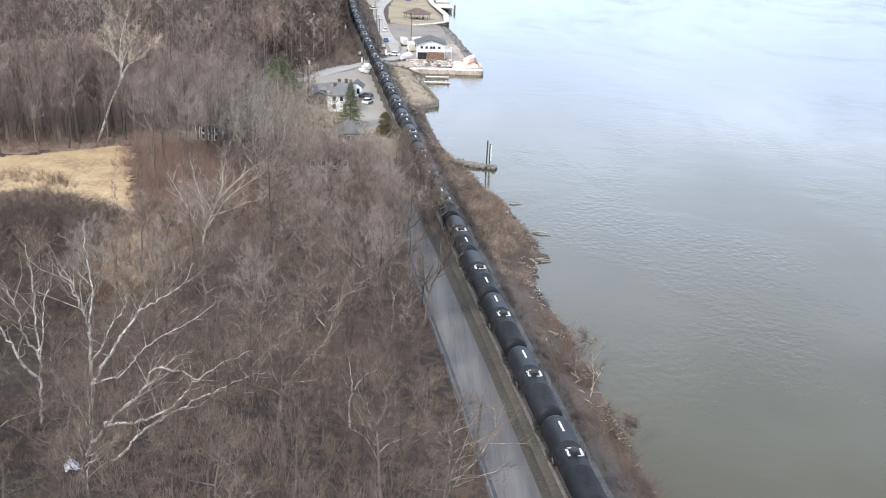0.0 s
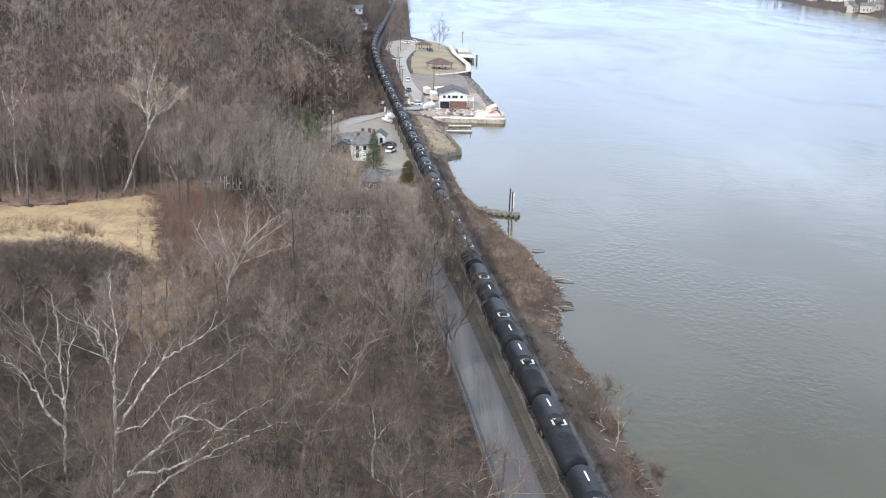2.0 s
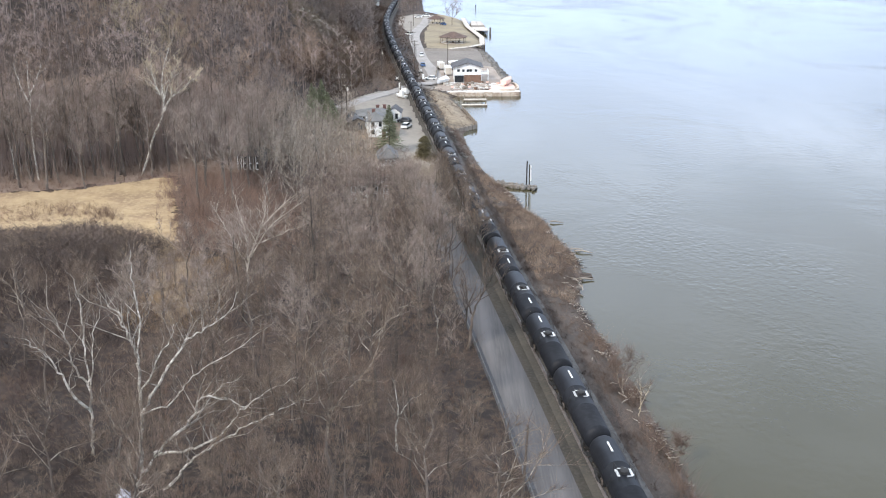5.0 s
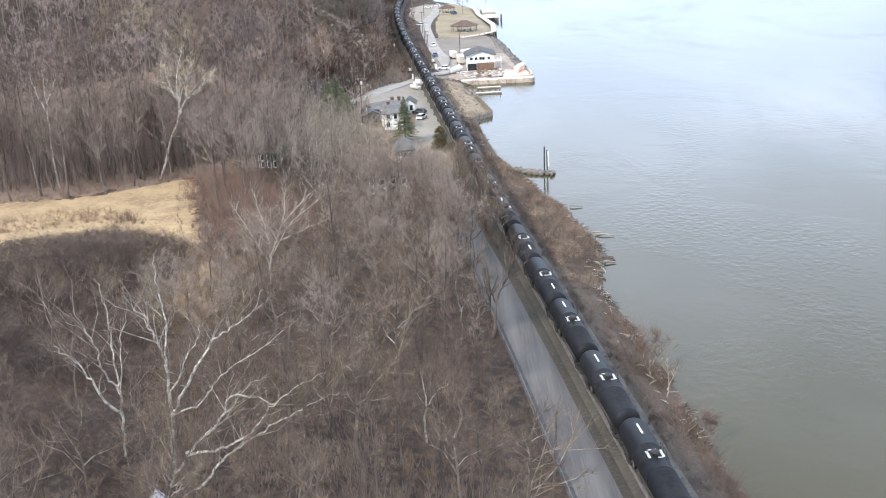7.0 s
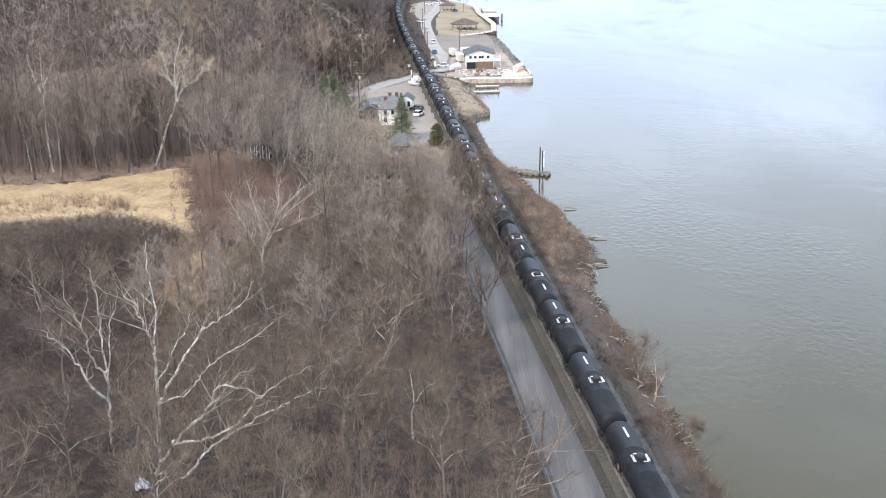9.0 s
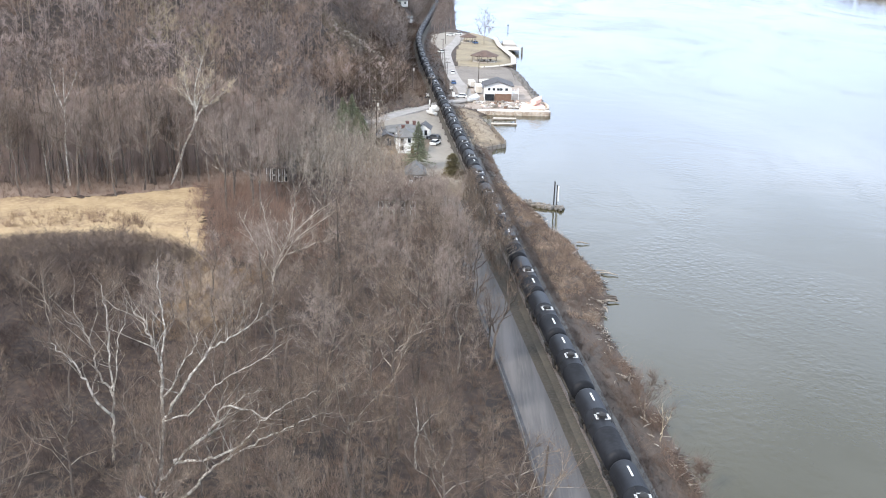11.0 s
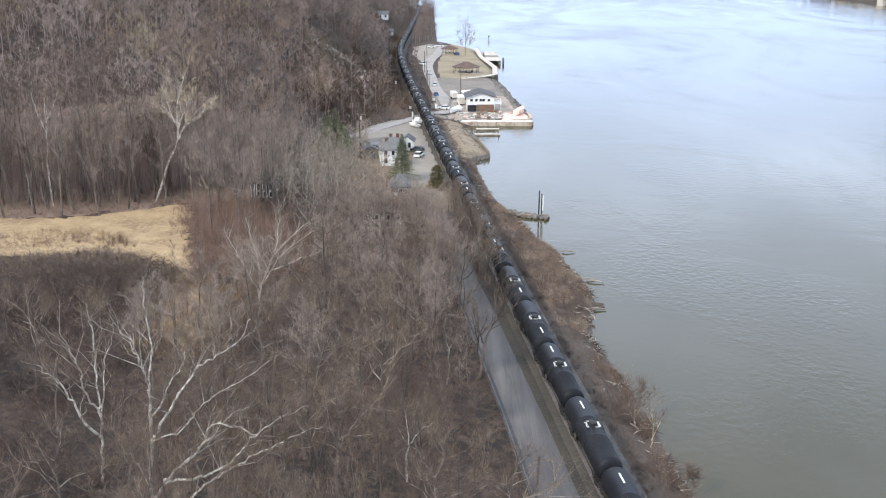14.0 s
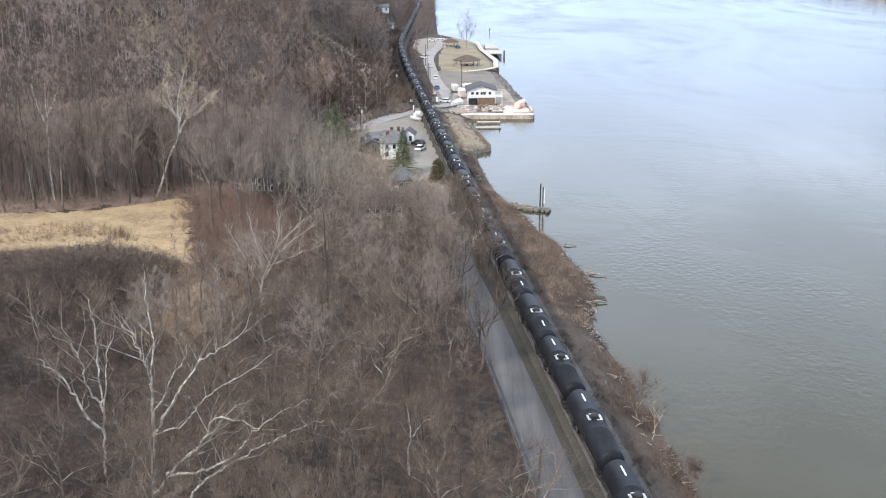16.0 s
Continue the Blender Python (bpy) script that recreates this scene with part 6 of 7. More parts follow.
def open_tree(x, y, h, seed, label="bare tree with pale grey forking limbs below the village", bark=GREY_PALE, twig=SCRUB, tr=0.02):
    """A bare tree whose pale limbs fork low and spread to a rounded crown."""
    r = random.Random(seed)
    limbs = [([(0, 0, -0.4), (r.uniform(-0.3, 0.3), 0, h * 0.3), (r.uniform(-0.6, 0.6), 0, h * 0.6), (r.uniform(-0.8, 0.8), 0, h)], 0.2)]
    turn = r.uniform(0, 6.28)
    for k in range(r.randint(4, 6)):
        a, z, d = turn + 2.4 * k, h * r.uniform(0.22, 0.45), h * r.uniform(0.22, 0.4)
        c, q = math.cos(a), math.sin(a)
        limbs.append(([(0, 0, z), (c * d * 0.5, q * d * 0.5, z + h * 0.16), (c * d * 0.85, q * d * 0.85, z + h * 0.34), (c * d, q * d, min(z + h * r.uniform(0.42, 0.6), h))], r.uniform(0.09, 0.13)))
    limbed_tree(label, x, y, limbs, bark, twig, seed, 8, 420, 0.34, tr)


for i, (x, y) in enumerate([(-39, 219), (-34, 212), (-30, 219), (-28.5, 207), (-24.5, 214), (-22, 203), (-26.5, 196), (-19.5, 211), (-17, 203), (-12.5, 207), (-24, 184), (-31, 190), (-33, 228), (-25, 225)]):
    open_tree(x, y, min((17.5 if x < -21 else 57.5 - 0.2424 * y) * (0.9 + 0.1 * math.sin(i * 5)), 16), 500 + i)

for i, (y, h) in enumerate([(136, 9.5), (147, 11), (158, 12.5), (166, 11), (176, 12)]):
    open_tree(float(road_x(y)) - 8.7 - 0.5 * (i % 2), y, h, 540 + i, "dark bare tree with forking limbs beside the road", BARK, TWIG, 0.013)


def conifer(x, y, h, rad, label, seed, dense=1.5, thick=1.0, needles=PINE):
    r = random.Random(seed)
    ob = thing("conifer", pose(x, y, ground_z(x, y)), label, "tree", "evergreens")
    part("trunk", Geo().tube([(0, 0, -0.3), (0, 0, h * 0.96)], [0.022 * h, 0.01], 7), BARK, ob)
    g = Geo()
    for k in range(int(170 * h / 9 * dense)):
        t = r.random() ** 0.8
        z = h * (0.06 + 0.9 * t)
        a = r.uniform(0, 6.28)
        ln = rad * (math.sqrt(1.03 - t * t) if dense > 3 else 1.02 - t) * r.uniform(0.6, 1.15) + 0.15
        d = Vector((math.cos(a), math.sin(a), 0))
        tip = Vector((0, 0, z)) + d * ln + Vector((0, 0, -0.12 * ln + 0.1))
        s = Vector((-d.y, d.x, 0)) * ln * 0.16
        p0 = Vector((0, 0, z)) + d * ln * 0.15
        mid = Vector((0, 0, z)) + d * ln * 0.6
        for sgn in (-1, 1):
            for q in range(3):
                b = p0.lerp(tip, 0.25 + 0.28 * q)
                g.spike(b, b + (d * 0.6 + Vector((-d.y, d.x, 0)) * sgn + Vector((0, 0, r.uniform(-0.3, 0.25)))).normalized() * ln * 0.36, 0.10 * thick)
        g.spike(p0, tip, 0.12 * thick)
    part("needles", g, needles, ob)
    return ob


conifer(-9.9, 248.7, 12.0, 4.3, "dark green spruce in front of the white house", 1, 1.7)
conifer(-1.2, 242.0, 6.0, 2.0, "dense olive-brown pointed evergreen bush beside the gravel lot", 2, 4.5, 0.9, BUSH)
for i, (x, y, h) in enumerate([(-27.5, 276, 9), (-29.5, 279, 12), (-31.0, 276, 10), (-26.0, 273, 8), (-32.5, 282, 10.5)]):
    conifer(x, y, h, 3.9, "dull green pine at the foot of the hill", 10 + i)


# ---------------------------------------------------------------- brush, grass and reeds
def spikes(base, tip, radius):
    """Many thin tapering stems at once."""
    d = tip - base
    d = d / np.linalg.norm(d, axis=1, keepdims=True)
    a = np.cross(d, np.array([0.92, 0.31, 0.24]))
    a = a / np.linalg.norm(a, axis=1, keepdims=True) * radius[:, None]
    b = np.cross(d, a)
    v = np.stack([base + a, base - 0.5 * a + 0.87 * b, base - 0.5 * a - 0.87 * b, tip], 1).reshape(-1, 3)
    k = np.arange(len(base))[:, None] * 4
    f = np.concatenate([k + np.array([[0, 1, 3]]), k + np.array([[1, 2, 3]])], 0)
    return v, f


def brush(name, label, category, material, n, box, keep, seed, stems, height, spread, radius, tall=None, dome=0.0, even=False, short=1.0):
    """Clumps of stems fanning up from the ground."""
    r = np.random.RandomState(seed)
    x0, x1, y0, y1 = box
    x, y = r.uniform(x0, x1, n), r.uniform(y0, y1, n)
    k = keep(x, y)
    x, y = x[k], y[k]
    hs = height * (r.uniform(0.85, 1.1, len(x)) if even else r.uniform(0.6, 1.3, len(x)))
    if tall is not None:
        hs = hs * tall(x, y)
    x, y, hs = np.repeat(x, stems), np.repeat(y, stems), np.repeat(hs, stems)
    m = len(x)
    bx, by = x + r.normal(0, 0.15, m), y + r.normal(0, 0.15, m)
    bz = gz(bx, by) - 0.05
    if dome:
        bz = bz + hs * dome * r.uniform(0, 1, m)
    ln = hs * short * r.uniform(0.55, 1.1, m)
    base = np.stack([bx, by, bz], -1)
    tip = base + np.stack([r.normal(0, spread, m) * ln, r.normal(0, spread, m) * ln, ln], -1)
    v, f = spikes(base, tip, radius * r.uniform(0.6, 1.3, m))
    return tagged(new(name, bulk_mesh(name, v, f, material)), label, category, kind="stuff")


def wood_floor(x, y):
    return (x < road_x(y) - 9.3) & (np.abs(x) < 0.47 * y + 4) & ~inside_poly(x, y, FIELD) & ~((y > 236) & (x > -30)) & (foot_distance(x, y) < 3)


# Paler litter sheet: the light on the hill's foot is in its colour.
sheet("hill_litter", LIT_LITTER, "reddish-brown leaf litter, coloured paler to paint light on the wooded hill's foot", "leaf litter", -120, -38, 196, 270, lambda x, y: (foot_distance(x, y) > -18 + 3 * waves(x, y, 14, 61)) & (y > 180) & (foot_distance(x, y) < 30) & ~inside_poly(x, y + 2.5, FIELD), 0.12, 1.5, rough_edge=1.4)
brush("dark_vines", "dark tangled vines and briars smothering the woodland floor", "vines", VINE, 3400, (-80, -30, 76, 154), lambda x, y: inside_poly(x, y, VINES) & (waves(x, y, 12, 87) > -0.25), 86, 8, 2.6, 0.8, 0.024, dome=0.7)
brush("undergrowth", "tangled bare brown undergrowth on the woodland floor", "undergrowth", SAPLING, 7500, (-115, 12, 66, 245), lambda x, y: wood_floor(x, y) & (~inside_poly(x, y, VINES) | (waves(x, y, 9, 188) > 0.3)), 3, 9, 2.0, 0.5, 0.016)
brush("saplings", "thin bare grey saplings among the woodland trees", "saplings", SAPLING_GREY, 8500, (-115, 12, 66, 245), lambda x, y: wood_floor(x, y) & ~((x > road_x(y) - 15) & (y < 122)) & (waves(x, y, 15, 88) > np.where(inside_poly(x, y, VINES), 0.85, -0.35)), 13, 8, 4.4, 0.42, 0.0135, dome=0.55)
THICKET = [(-53, 212), (-50, 196), (-45, 178), (-41, 166), (-30, 160), (-24, 168), (-27, 190), (-34, 207), (-42, 214)]
brush("red_thicket", "dense reddish-brown thicket beside the clearing", "thicket", RED_TWIG, 3000, (-55, -22, 158, 215), lambda x, y: inside_poly(x + 5 * waves(x, y, 9, 97), y + 4 * waves(x, y, 11, 98), THICKET), 4, 10, 2.6, 0.35, 0.022, dome=0.4)

brush("thicket_fringe", "sparse reddish bushes at the edge of the clearing", "bushes", RED_TWIG, 700, (-62, -36, 160, 216), lambda x, y: inside_poly(x + 4.5, y, THICKET) & (waves(x, y, 7, 101) > 0.0), 102, 10, 1.6, 0.5, 0.02, dome=0.3)


def mound_height(x, y):
    ridge = np.clip(1 - (np.maximum(np.abs(x + 82) - 24, 0) / 17) ** 2 - ((y - 157) / 14) ** 2, 0.0, 1)
    return np.sqrt(ridge) * (1 - 0.5 * np.clip((-60 - x) / 18, 0, 1))


brush("dark_thicket", "dark dome of tangled vines and bare brush before the clearing", "thicket", DOME, 9000, (-100, -38, 142, 172), lambda x, y: mound_height(x, y) > 0.1, 6, 10, 4.3, 1.1, 0.018,
      tall=lambda x, y: mound_height(x, y) * (0.92 + 0.14 * waves(x, y, 8, 31)), dome=1.35, even=True, short=0.3)
brush("field_bushes", "low reddish-brown bushes at the clearing's lower side", "bushes", RED_TWIG, 800, (-100, -64, 165, 192), lambda x, y: (np.abs(y - 181 - 0.25 * (x + 80)) < 5) & (waves(x, y, 8, 131) > -0.1), 132, 9, 1.3, 0.6, 0.018, dome=0.3)
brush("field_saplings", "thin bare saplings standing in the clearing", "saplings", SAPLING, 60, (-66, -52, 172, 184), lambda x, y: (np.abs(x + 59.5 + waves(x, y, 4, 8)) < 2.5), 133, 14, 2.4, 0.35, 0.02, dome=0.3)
brush("clearing_weeds", "brown weeds and briars growing through the dull grass", "weeds", WEED, 1500, (-47, -30, 128, 162), lambda x, y: (waves(x, y, 8, 161) > -0.3 - 0.4 * (y < 142)) & (x > -46 + 0.15 * np.abs(y - 150)), 162, 8, 1.2, 0.6, 0.015, dome=0.3)
brush("field_grass", "tall dry straw grass of the clearing", "grass", STRAW_BLADES, 9000, (-115, -40, 155, 214), lambda x, y: inside_poly(x, y, FIELD), 9, 4, 0.55, 0.35, 0.022)
brush("field_edge_weeds", "brown weeds and briars along the foot of the woods", "weeds", RED_TWIG, 1600, (-130, -50, 184, 216), lambda x, y: ~inside_poly(x, y, FIELD) & inside_poly(x, y - 3.5, FIELD) & (waves(x, y, 6, 221) > -0.5), 222, 8, 1.0, 0.6, 0.02, dome=0.3)
brush("field_weeds", "brown weeds standing in the clearing", "weeds", WEED, 2600, (-115, -45, 164, 204), lambda x, y: inside_poly(x, y, FIELD) & (np.abs(y - 183.5 - 0.12 * (x + 80)) < (4.5 + 3 * waves(x, y, 16, 91)) * np.clip((-57 - x) / 8, 0, 1)), 19, 7, 1.5, 0.3, 0.022)


def river_bank(x, y):
    return (x > track_x(y) + 3.6) & (x < shore_x(y) - 0.4)


brush("reeds", "tan dry reeds and weeds along the river bank", "reeds", REED, 15000, (2, 32, 60, 284), lambda x, y: river_bank(x, y) & (np.sin(x * 0.9 + 2 * np.sin(y * 0.21)) + np.sin(y * 0.33) > np.where((y > 160) & (y < 235), -1.0, 0.5)), 10, 8, 1.1, 0.5, 0.015)
brush("tan_reeds", "pale tan reed tufts at the water's edge", "reeds", TAN_REED, 6500, (8, 32, 150, 240), lambda x, y: (x > track_x(y) + 5.5) & (x < shore_x(y) - 0.6) & (waves(x, y, 14, 61) > np.where((y > 168) & (y < 200), -0.8, -0.2)), 62, 8, 1.1, 0.5, 0.014)
brush("shore_scrub", "pinkish-grey bare scrub overhanging the water", "scrub", SHORE_SCRUB, 900, (20, 32, 74, 136), lambda x, y: (x > shore_x(y) - 3.0) & (x < shore_x(y) + 0.2) & (waves(x, y, 12, 71) > -0.1), 72, 12, 2.6, 0.45, 0.014, dome=0.2)
brush("bank_brush", "bare brown brush along the railway's river side", "brush", REED, 9000, (-4, 32, 60, 345), lambda x, y: river_bank(x, y) & (~inside_poly(x, y, SPIT) | (x < track_x(y) + 6.5)), 11, 11, 1.5, 0.6, 0.014)
brush("track_brush", "bare scrub between road and railway", "brush", BRUSH, 1500, (-8, 12, 150, 250), lambda x, y: (x < track_x(y) - 2.8) & (x > road_x(y) - 2.9) & (y > 160 + 12 * np.sin(x)) & (y < 214), 12, 9, 3.0, 0.35, 0.024)


brush("road_edge_brush", "thin grey-brown brush leaning over the road's edge", "brush", SAPLING_GREY, 1500, (-8, 16, 66, 222), lambda x, y: (x > road_x(y) - 9.4) & (x < road_x(y) - 7.7) & (waves(x, y, 11, 231) > np.where(y < 115, 0.1, -0.5)), 232, 8, 1.8, 0.5, 0.014, dome=0.3)
brush("verge_weeds", "short olive-brown weeds between road and railway", "weeds", VERGE_WEED, 6500, (4, 22, 62, 215), lambda x, y: (x < track_x(y) - 1.65) & (x > road_x(y) - 3.25), 99, 5, 0.28, 0.7, 0.03)
brush("ridge_scrub", "low olive-brown scrub on the rocky ridge", "scrub", OLIVE_SCRUB, 4200, (-52, -15, 326, 428), lambda x, y: inside_poly(x, y, RIDGE), 96, 8, 1.8, 0.5, 0.045)
brush("edge_brush", "grey-brown understorey saplings behind the clearing", "saplings", MAUVE_WOODS, 4200, (-118, -40, 203, 252), lambda x, y: (foot_distance(x, y) > -6) & (foot_distance(x, y) < 16) & ~inside_poly(x, y, FIELD) & in_view(x, y), 93, 8, 9.0, 0.22, 0.036, dome=0.6)
brush("lot_brush", "grey-brown brush closing the near end of the gravel lot", "brush", SCRUB, 900, (-12, 6, 218, 246), lambda x, y: (x < track_x(y) - 3) & (y < 233 + 5 * waves(x, y, 8, 141) + 0.5 * np.abs(x + 1)) & (x > -13 + 0.2 * (y - 218)), 142, 10, 2.2, 0.5, 0.025, dome=0.5)
brush("lot_weeds", "olive-brown weeds round the evergreen bush", "weeds", OLIVE_SCRUB, 260, (-5, 3, 236, 252), lambda x, y: (x - y * 0.0 + 1.2) ** 2 + ((y - 243) * 0.5) ** 2 < 9, 143, 9, 1.1, 0.6, 0.03, dome=0.3)
brush("spit_weeds", "sparse brown weeds on the grassy bank", "weeds", REED, 700, (-2, 14, 272, 341), lambda x, y: inside_poly(x, y, SPIT) & (waves(x, y, 11, 95) > 0.15), 94, 6, 0.8, 0.5, 0.03)
brush("slope_scrub", "brown scrub along the foot of the hill beside the railway", "scrub", BRUSH, 9000, (-46, -8, 318, 640), lambda x, y: (foot_distance(x, y) > -9) & (foot_distance(x, y) < 16) & (x < track_x(y) - 3) & ((y > 362) | (foot_distance(x, y) > -0.5)), 51, 12, 2.4, 0.7, 0.032)
brush("line_scrub", "brown weeds between railway and waterfront road", "scrub", REED, 2600, (-24, 4, 345, 600), lambda x, y: (x > track_x(y) + 3.2) & (x < track_x(y) + 9) & (x < np.interp(y, [345, 376, 425, 497, 535, 570], [-2, -2, -6, -8, -6, -4])), 52, 8, 1.0, 0.5, 0.04)


def far_woods_place(x, y):
    e = foot_distance(x, y)
    return (e > 0.3) & ~far_yard(x, y) & (e < 38) & (x > -85) & in_view(x, y)


woods("far_hill_woods", "dark bare woods on the far end of the hill", scatter(520, -85, -18, 610, 985, 4.2, far_woods_place, 6), 8, FAR_TWIG,
      [dict(h=13, trunk_r=0.25, first=0.25, limbs=8, spread=0.36, twigs=75, tr=0.13, sub=0, lr=0.6), dict(h=11, trunk_r=0.12, first=0.2, limbs=6, spread=0.4, twigs=75, tr=0.13, sub=0, lr=0.6)])


brush("slope_scrub", "grey-brown scrub under the woods on the steep slope", "scrub", FAR_TWIG, 6500, (-85, -12, 360, 640), lambda x, y: (foot_distance(x, y) > -6) & (foot_distance(x, y) < 45) & (x < track_x(y) - 4.5) & ~far_yard(x, y) & (waves(x, y, 17, 213) > -0.35), 212, 8, 3.0, 0.55, 0.055)
brush("crossing_scrub", "grey-brown scrub at the foot of the slope beside the lane", "scrub", FAR_TWIG, 1500, (-40, -8, 322, 420), lambda x, y: (foot_distance(x, y) > -14) & (foot_distance(x, y) < 8) & (x < track_x(y) - 4.5) & (x < -13.2 - 0.42 * (338 - y)) & ~inside_poly(x, y, LOT), 211, 9, 1.9, 0.5, 0.05)
brush("far_slope_scrub", "dark brown scrub on the far slope above the railway", "scrub", FAR_TWIG, 3600, (-70, -18, 560, 985), lambda x, y: (foot_distance(x, y) > -5) & (foot_distance(x, y) < 22) & (x < track_x(y) - 3.5) & ~(far_yard(x, y) & (waves(x, y, 12, 54) > -0.5)), 53, 9, 4.2, 0.6, 0.08, dome=0.4)


def strip(x, y):
    return (x > track_x(y) + 4) & (x < np.minimum(shore_x(y) - 1, -0.008 * y - 3.5 + 4 * np.sin(y * 0.11) + 4 * waves(x, y, 28, 77)))


woods("shore_woods", "bare grey trees on the shore strip beyond the park", scatter(120, -22, 4, 606, 940, 4.0, strip, 7), 9, DARK_WOODS,
      [dict(h=12, trunk_r=0.2, first=0.15, limbs=9, spread=0.36, twigs=140, tr=0.08, sub=2), dict(h=8, trunk_r=0.15, first=0.1, limbs=9, spread=0.4, twigs=140, tr=0.08, sub=2)])


def far_bank(x, y):
    return gz(x, y) > 1.2


woods("far_shore_woods", "distant bare woods along the opposite river bank", scatter(620, 390, 600, 960, 1400, 7.5, far_bank, 9) + scatter(140, 366, 520, 1500, 2100, 11.0, far_bank, 10), 11, FAR_SHORE,
      [dict(h=h, trunk_r=0.16, first=0.1, limbs=4, spread=0.42, twigs=60, tr=0.28, sub=0, lr=0.5) for h in (13, 10, 8)], "far woods")
r = random.Random(77)
for i in range(40):
    x, y = r.uniform(433, 530), r.uniform(1010, 1230)
    house("far_house", "pale distant house among trees on the opposite bank", x, y, r.uniform(-25, 25), r.uniform(7, 15), r.uniform(7, 10), r.uniform(3.5, 7.5), 2.2,
          WHITE if r.random() < 0.6 else CONCRETE, SLATE, ridge_along_x=True, windows=[("s", a, 2.4, 1.2, 1.4) for a in (-3, 0, 3)])


# ---------------------------------------------------------------- bank, debris and small things
sheet("river_bank", BANK, "dark muddy bank with matted dead grass beside the railway", "bank", -4, 34, 50, 345, lambda x, y: (x > track_x(y) + 2.6) & (x < shore_x(y) + 0.8) & ~inside_poly(x, y, SPIT), 0.05, 1.0)


def driftwood(x, y, z, length, turn, tilt, rad, label, bend=0.1, pale=True):
    r = random.Random(int(x * 31 + y * 7))
    ob = thing("driftwood_log", pose(x, y, z, 0, tilt, turn), label, "log", "driftwood on the bank")
    pts = [(length * (t - 0.5), bend * length * math.sin(3 * t) * r.uniform(0.5, 1), 0.04 * length * math.sin(5 * t)) for t in (0, 0.2, 0.4, 0.6, 0.8, 1)]
    part("stem", Geo().tube(pts, [rad * q for q in (1.1, 1, 0.95, 0.85, 0.7, 0.4)], 7), GREY_LOG if pale else WOOD_OLD, ob, smooth=True)
    for k in range(2):
        t = r.uniform(0.35, 0.9)
        p = Vector(pts[int(t * 5)])
        part("stub", Geo().tube([p, p + Vector((r.uniform(0.1, 0.5), r.uniform(-0.8, 0.8), r.uniform(0.1, 0.7))) * length * 0.16], [rad * 0.5, rad * 0.2], 5), GREY_LOG if pale else WOOD_OLD, ob)
    return ob


driftwood(28.3, 177.2, 0.3, 3.4, -20, -3, 0.14, "pale weathered log lying out over the water", 0.05)
driftwood(27.2, 178.6, 0.35, 2.4, 10, 0, 0.12, "pale weathered log at the water's edge", 0.05)
driftwood(26.6, 162.6, 0.3, 2.8, 0, -2, 0.18, "dark waterlogged log at the water's edge", 0.04, False)
driftwood(25.6, 196.0, 0.3, 2.6, -8, 0, 0.14, "dark log reaching into the river", 0.04, False)
driftwood(24.2, 160.6, 0.9, 2.6, -62, -6, 0.13, "bleached white driftwood limb lying on the bank", 0.14)
driftwood(24.9, 157.2, 0.8, 2.0, -80, 4, 0.12, "bleached white driftwood limb above the water", 0.14)
crib = thing("timber_crib", pose(26.9, 164.3, 0.0, 0, 0, -8), "broken dark timber crib standing in the shallows", "crib")
crib.scale = (0.75, 0.75, 0.75)
for k in range(3):
    part("crib_log", Geo().tube([(-1.4, 0, 0), (0, 0.05, 0.02), (1.5 - 0.2 * k, 0, 0)], [0.17, 0.18, 0.15], 8), DARK_BOARD, crib).matrix_basis = pose(0, -0.5 + 0.5 * k, 0.15 + 0.22 * k, 0, 0, 3 * k)
for sx in (-1.1, 1.1):
    part("crib_tie", Geo().box(sx, 0, 0.32, 0.22, 1.6, 0.22, bev=0.03), DARK_BOARD, crib)
driftwood(25.8, 106.0, 0.8, 1.6, -60, 0, 0.16, "bleached white driftwood log on the bank", 0.05)
r = random.Random(51)
spots = [(23.3, 158, 7, 1.6), (22.6, 152.5, 5, 1.5), (23.3, 128, 7, 1.4), (24.8, 119, 6, 1.6), (25.4, 112, 3, 1.2), (22.5, 142, 3, 1.5), (21.5, 171, 3, 1.5), (16.5, 214, 3, 1.5), (24.0, 184, 2, 1)]
for cx, cy, n, rad in spots:
    for k in range(n):
        x, y = cx + r.uniform(-1.3, 1.3), cy + r.uniform(-1.8, 1.8) * rad
        pale = r.random() < 0.6
        driftwood(x, y, max(ground_z(x, y), 0) + 0.35 + 0.15 * (k % 3), r.uniform(0.4, 1.4), r.uniform(0, 180), r.uniform(-20, 20), r.uniform(0.05, 0.11),
                  "bleached driftwood log tangled on the bank" if pale else "grey driftwood log in the drift pile", 0.08, pale)


def drift_line(name, label, material, n, seed, low, high, radius):
    """Sticks and roots stranded in heaps along the water."""
    q = np.random.RandomState(seed)
    y = q.uniform(96, 216, n * 4)
    y = y[waves(y * 0, y, 13, 401) > 0.05][:n]
    m = len(y)
    x = shore_x(y) - np.abs(q.normal(0, 0.9, m)) + 0.2
    base = np.stack([x, y, np.maximum(gz(x, y), 0.0) + q.uniform(0.05, 0.5, m)], -1)
    a, ln = q.uniform(0, 6.28, m), q.uniform(low, high, m)
    tip = base + np.stack([np.cos(a) * ln, np.sin(a) * ln, q.uniform(-0.05, 0.35, m) * ln], -1)
    v, f = spikes(base, tip, radius * q.uniform(0.6, 1.3, m))
    return tagged(new(name, bulk_mesh(name, v, f, material)), label, "driftwood", kind="stuff")


drift_line("drift_sticks", "bleached sticks and bark stranded along the water's edge", BLEACHED, 240, 5, 0.5, 1.7, 0.07)
drift_line("drift_roots", "dark wet roots and sticks tangled along the water's edge", VINE, 520, 6, 0.4, 1.6, 0.06)


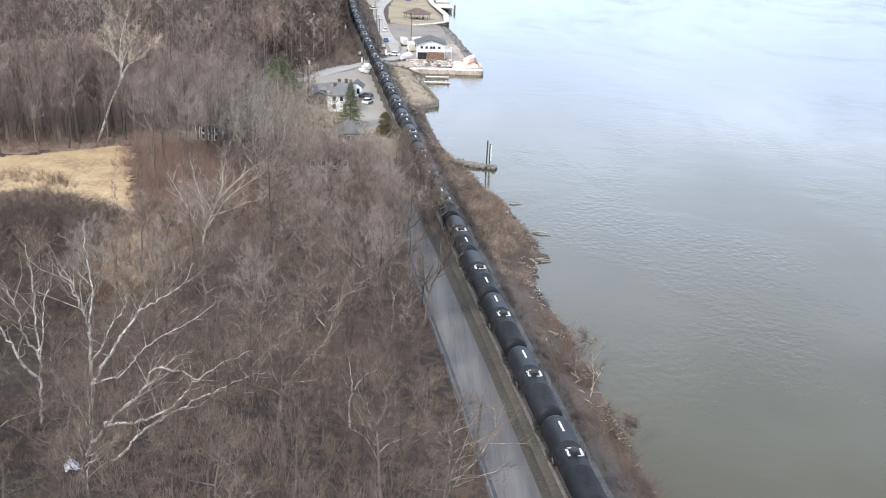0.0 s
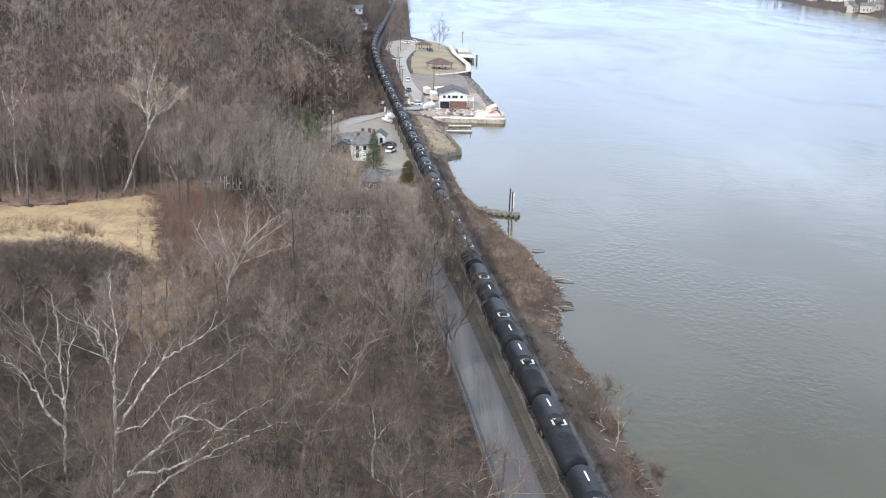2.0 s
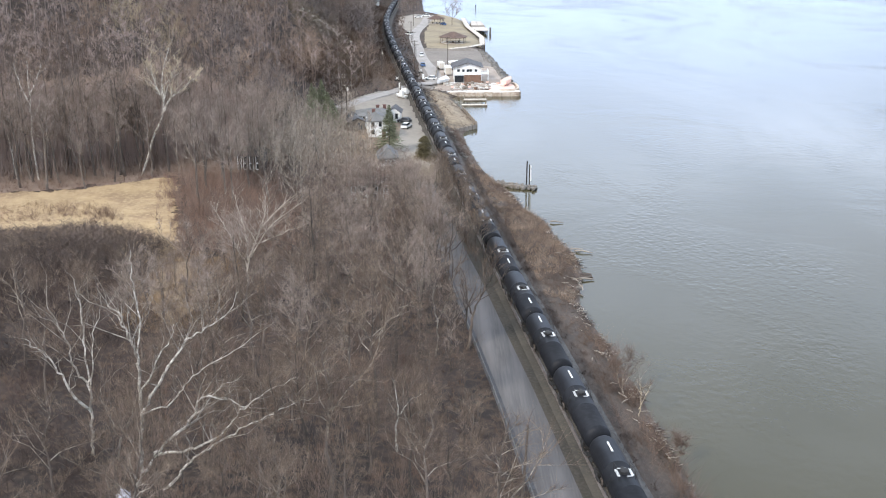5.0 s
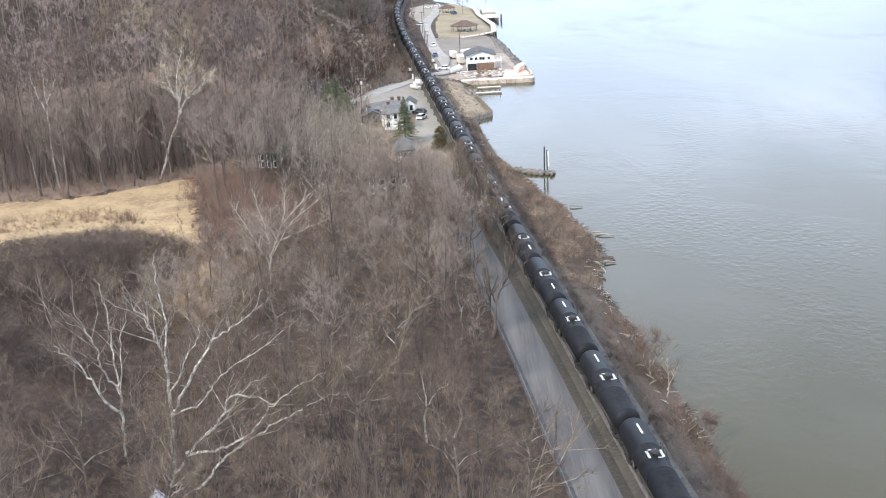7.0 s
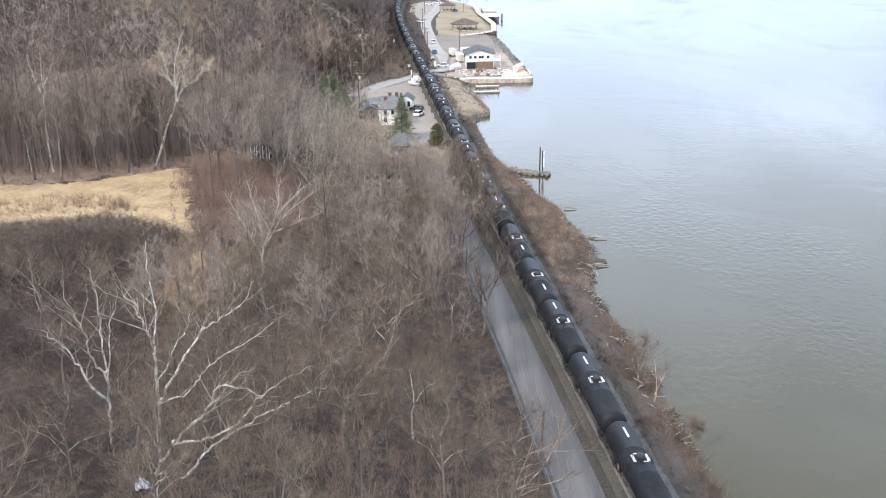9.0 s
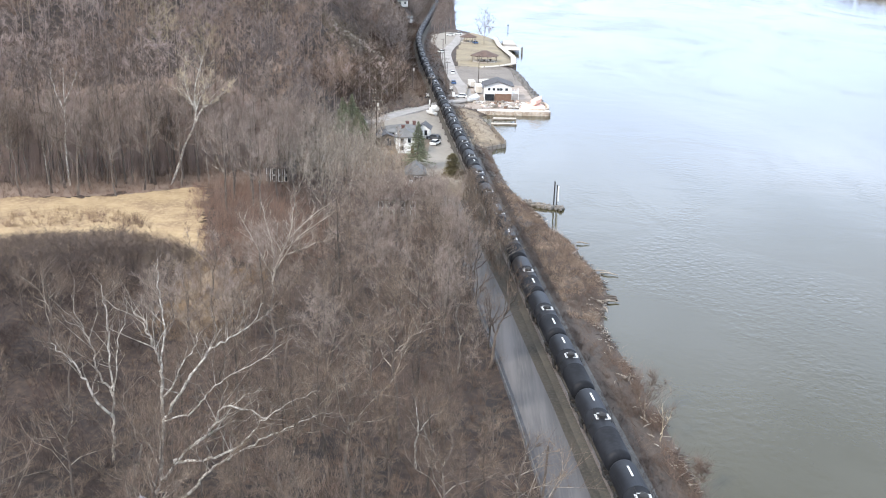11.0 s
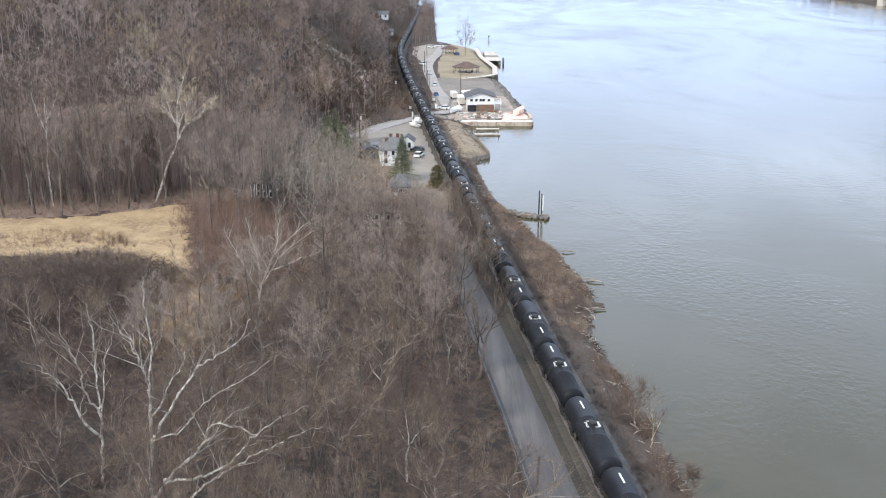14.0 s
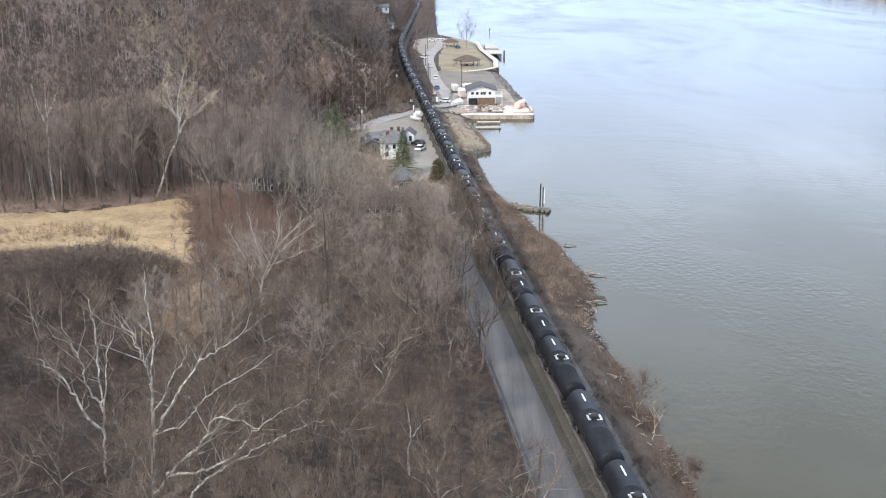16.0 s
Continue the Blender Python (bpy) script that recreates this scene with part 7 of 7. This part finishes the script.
def boulders(name, label, material, n, where, size, seed):
    """Broken stones, joined where they are past counting."""
    q = random.Random(seed)
    bm0 = bmesh.new()
    bmesh.ops.create_icosphere(bm0, subdivisions=1, radius=1)
    bv = np.array([p.co[:] for p in bm0.verts])
    bf = np.array([[p.index for p in f.verts] for f in bm0.faces])
    bm0.free()
    V, F = [], []
    for k in range(n):
        x, y, z = where(q)
        s = size * q.uniform(0.4, 1.2)
        nz = np.random.RandomState(seed * 1000 + k)
        v = bv * nz.uniform(0.7, 1.2, (len(bv), 1)) * s * np.array([1.2, 1.0, 0.75]) + (x, y, z + 0.15 * s)
        V.append(v)
        F.append(bf + k * len(bv))
    return tagged(new(name, bulk_mesh(name, np.concatenate(V), np.concatenate(F), material)), label, "stones", kind="stuff")


def shore_spot(y0, y1, inset):
    def f(q):
        y = q.uniform(y0, y1)
        x = float(shore_x(y)) + q.uniform(-inset, 0.5)
        return x, y, max(ground_z(x, y), -0.1)
    return f


boulders("shore_stones", "dark broken stones along the water's edge", STONE, 300, shore_spot(62, 340, 1.2), 0.30, 5)
boulders("riprap", "grey riprap stones along the marina's shore", STONE, 330, shore_spot(362, 452, 2.6), 0.9, 6)
boulders("rail_side_stones", "dark stones between railway and water", STONE, 260, lambda q: (lambda y: (float(track_x(y)) + q.uniform(3.2, 6.0), y, ground_z(float(track_x(y)) + 4.5, y)))(q.uniform(235, 345)), 0.36, 8)


def cliff_spot(q):
    t = q.random()
    x, y = -44.0 + 12 * t + q.gauss(0, 2.6), 372 + 10 * t + q.gauss(0, 4.5)
    return x, y, ground_z(x, y)


boulders("rock_outcrop", "pale grey rock outcrop breaking through the wooded slope", ROCK, 150, cliff_spot, 0.75, 9)

# sleepers under the rails
ys = np.arange(40, 620, 0.62)
tx0 = track_x(ys)
slope = np.gradient(tx0, ys)
V, F = [], []
box_f = np.array([(0, 2, 3, 1), (4, 5, 7, 6), (0, 1, 5, 4), (2, 6, 7, 3), (0, 4, 6, 2), (1, 3, 7, 5)])
for i, (cy, cx, s) in enumerate(zip(ys, tx0, slope)):
    n = np.array([1, -s]) / math.hypot(1, s)
    d = np.array([s, 1]) / math.hypot(1, s)
    for c in (BED - 0.1, BED + 0.03):
        for b in (-0.12, 0.12):
            for a in (-1.3, 1.3):
                V.append((cx + n[0] * a + d[0] * b, cy + n[1] * a + d[1] * b, c))
    F.append(box_f + i * 8)
tagged(new("sleepers", bulk_mesh("sleepers", np.array(V), np.concatenate(F), BALLAST)), "dark timber railway sleepers in the ballast", "sleepers", kind="stuff")

# loose things in the marina yard
r = random.Random(63)
for k in range(64):
    x, y = r.uniform(5, 21 if k % 2 else 25), r.uniform(346, 361)
    z = ground_z(x, y) + 0.1
    if k % 3:
        ob = thing("timber_stack", pose(x, y, z, 0, 0, r.uniform(0, 180)), "stack of pale weathered boards in the yard", "timber", "yard clutter")
        for j in range(3):
            part("board", Geo().box(r.uniform(-0.1, 0.1), (j - 1) * 0.32, 0.1 + 0.12 * (j % 2), r.uniform(1.2, 2.6), 0.28, 0.12, bev=0.01), r.choice([CONCRETE, WHITE, WOOD_OLD]), ob)
    else:
        ob = thing("crate", pose(x, y, z, 0, 0, r.uniform(0, 90)), "battered crate standing in the yard", "crate", "yard clutter")
        part("box", Geo().box(0, 0, 0.4, 0.9, 0.9, 0.8, bev=0.05), r.choice([WOOD_OLD, CONCRETE, BROWN, ORANGE]), ob)
        part("lid", Geo().box(0, 0, 0.83, 0.96, 0.96, 0.06, bev=0.01), WOOD_OLD, ob)
fence = thing("yard_fence", pose(0, 0, 0), "low pale board fence along the marina yard", "fence")
for k in range(16):
    x, y = 2.4 + 0.06 * k, 372 + k * 1.6
    z = ground_z(x, y)
    part("fence_post", Geo().box(x, y, z + 0.6, 0.14, 0.14, 1.5), WOOD_OLD, fence)
    part("fence_board", Geo().box(x + 0.1, y + 0.8, z + 0.75, 0.06, 1.5, 0.9), CONCRETE, fence)

# guard rail beside the road
rail_ob = thing("guard_rail", pose(0, 0, 0), "grey galvanised guard rail along the road's edge", "guard rail")
step = 3.8
for k in range(26):
    y0, y1 = 62 + k * step, 62 + (k + 1) * step
    x0, x1 = float(road_x(y0)) - 8.4, float(road_x(y1)) - 8.4
    part("rail_post", Geo().box(x0, y0, BED + 0.32, 0.15, 0.15, 0.75), GALVANISED, rail_ob)
    m = Matrix.Translation(((x0 + x1) / 2 + 0.1, (y0 + y1) / 2, BED + 0.5)) @ Matrix.Rotation(-math.atan2(x1 - x0, y1 - y0), 4, "Z")
    beam = Geo().box(0, 0, 0.09, 0.07, step, 0.12, bev=0.015).box(0.03, 0, 0.0, 0.05, step, 0.08).box(0, 0, -0.09, 0.07, step, 0.12, bev=0.015)
    part("rail_beam", beam, GALVANISED, rail_ob).matrix_basis = m

# a scrap of pale plastic in the brush at the foot of the big sycamores
r = random.Random(77)
tx, ty = -30.2, 87.7
scrap = thing("plastic_scrap", pose(tx, ty, ground_z(tx, ty) + 0.02, 0, 0, 20), "crumpled pale blue-white plastic sheet caught in the brush", "sheet")
v, f = [], []
for i in range(8):
    for j in range(8):
        v.append(((i - 3.5) * 0.2 + r.uniform(-0.06, 0.06), (j - 3.5) * 0.2 + r.uniform(-0.06, 0.06), 0.15 + 0.9 * math.exp(-((i - 3) ** 2 + (j - 4) ** 2) / 6) + r.uniform(0, 0.22)))
for i in range(7):
    for j in range(7):
        f.append((i * 8 + j, i * 8 + j + 1, i * 8 + j + 9, i * 8 + j + 8))
part("plastic_film", Geo().add(v, f), PLASTIC, scrap)
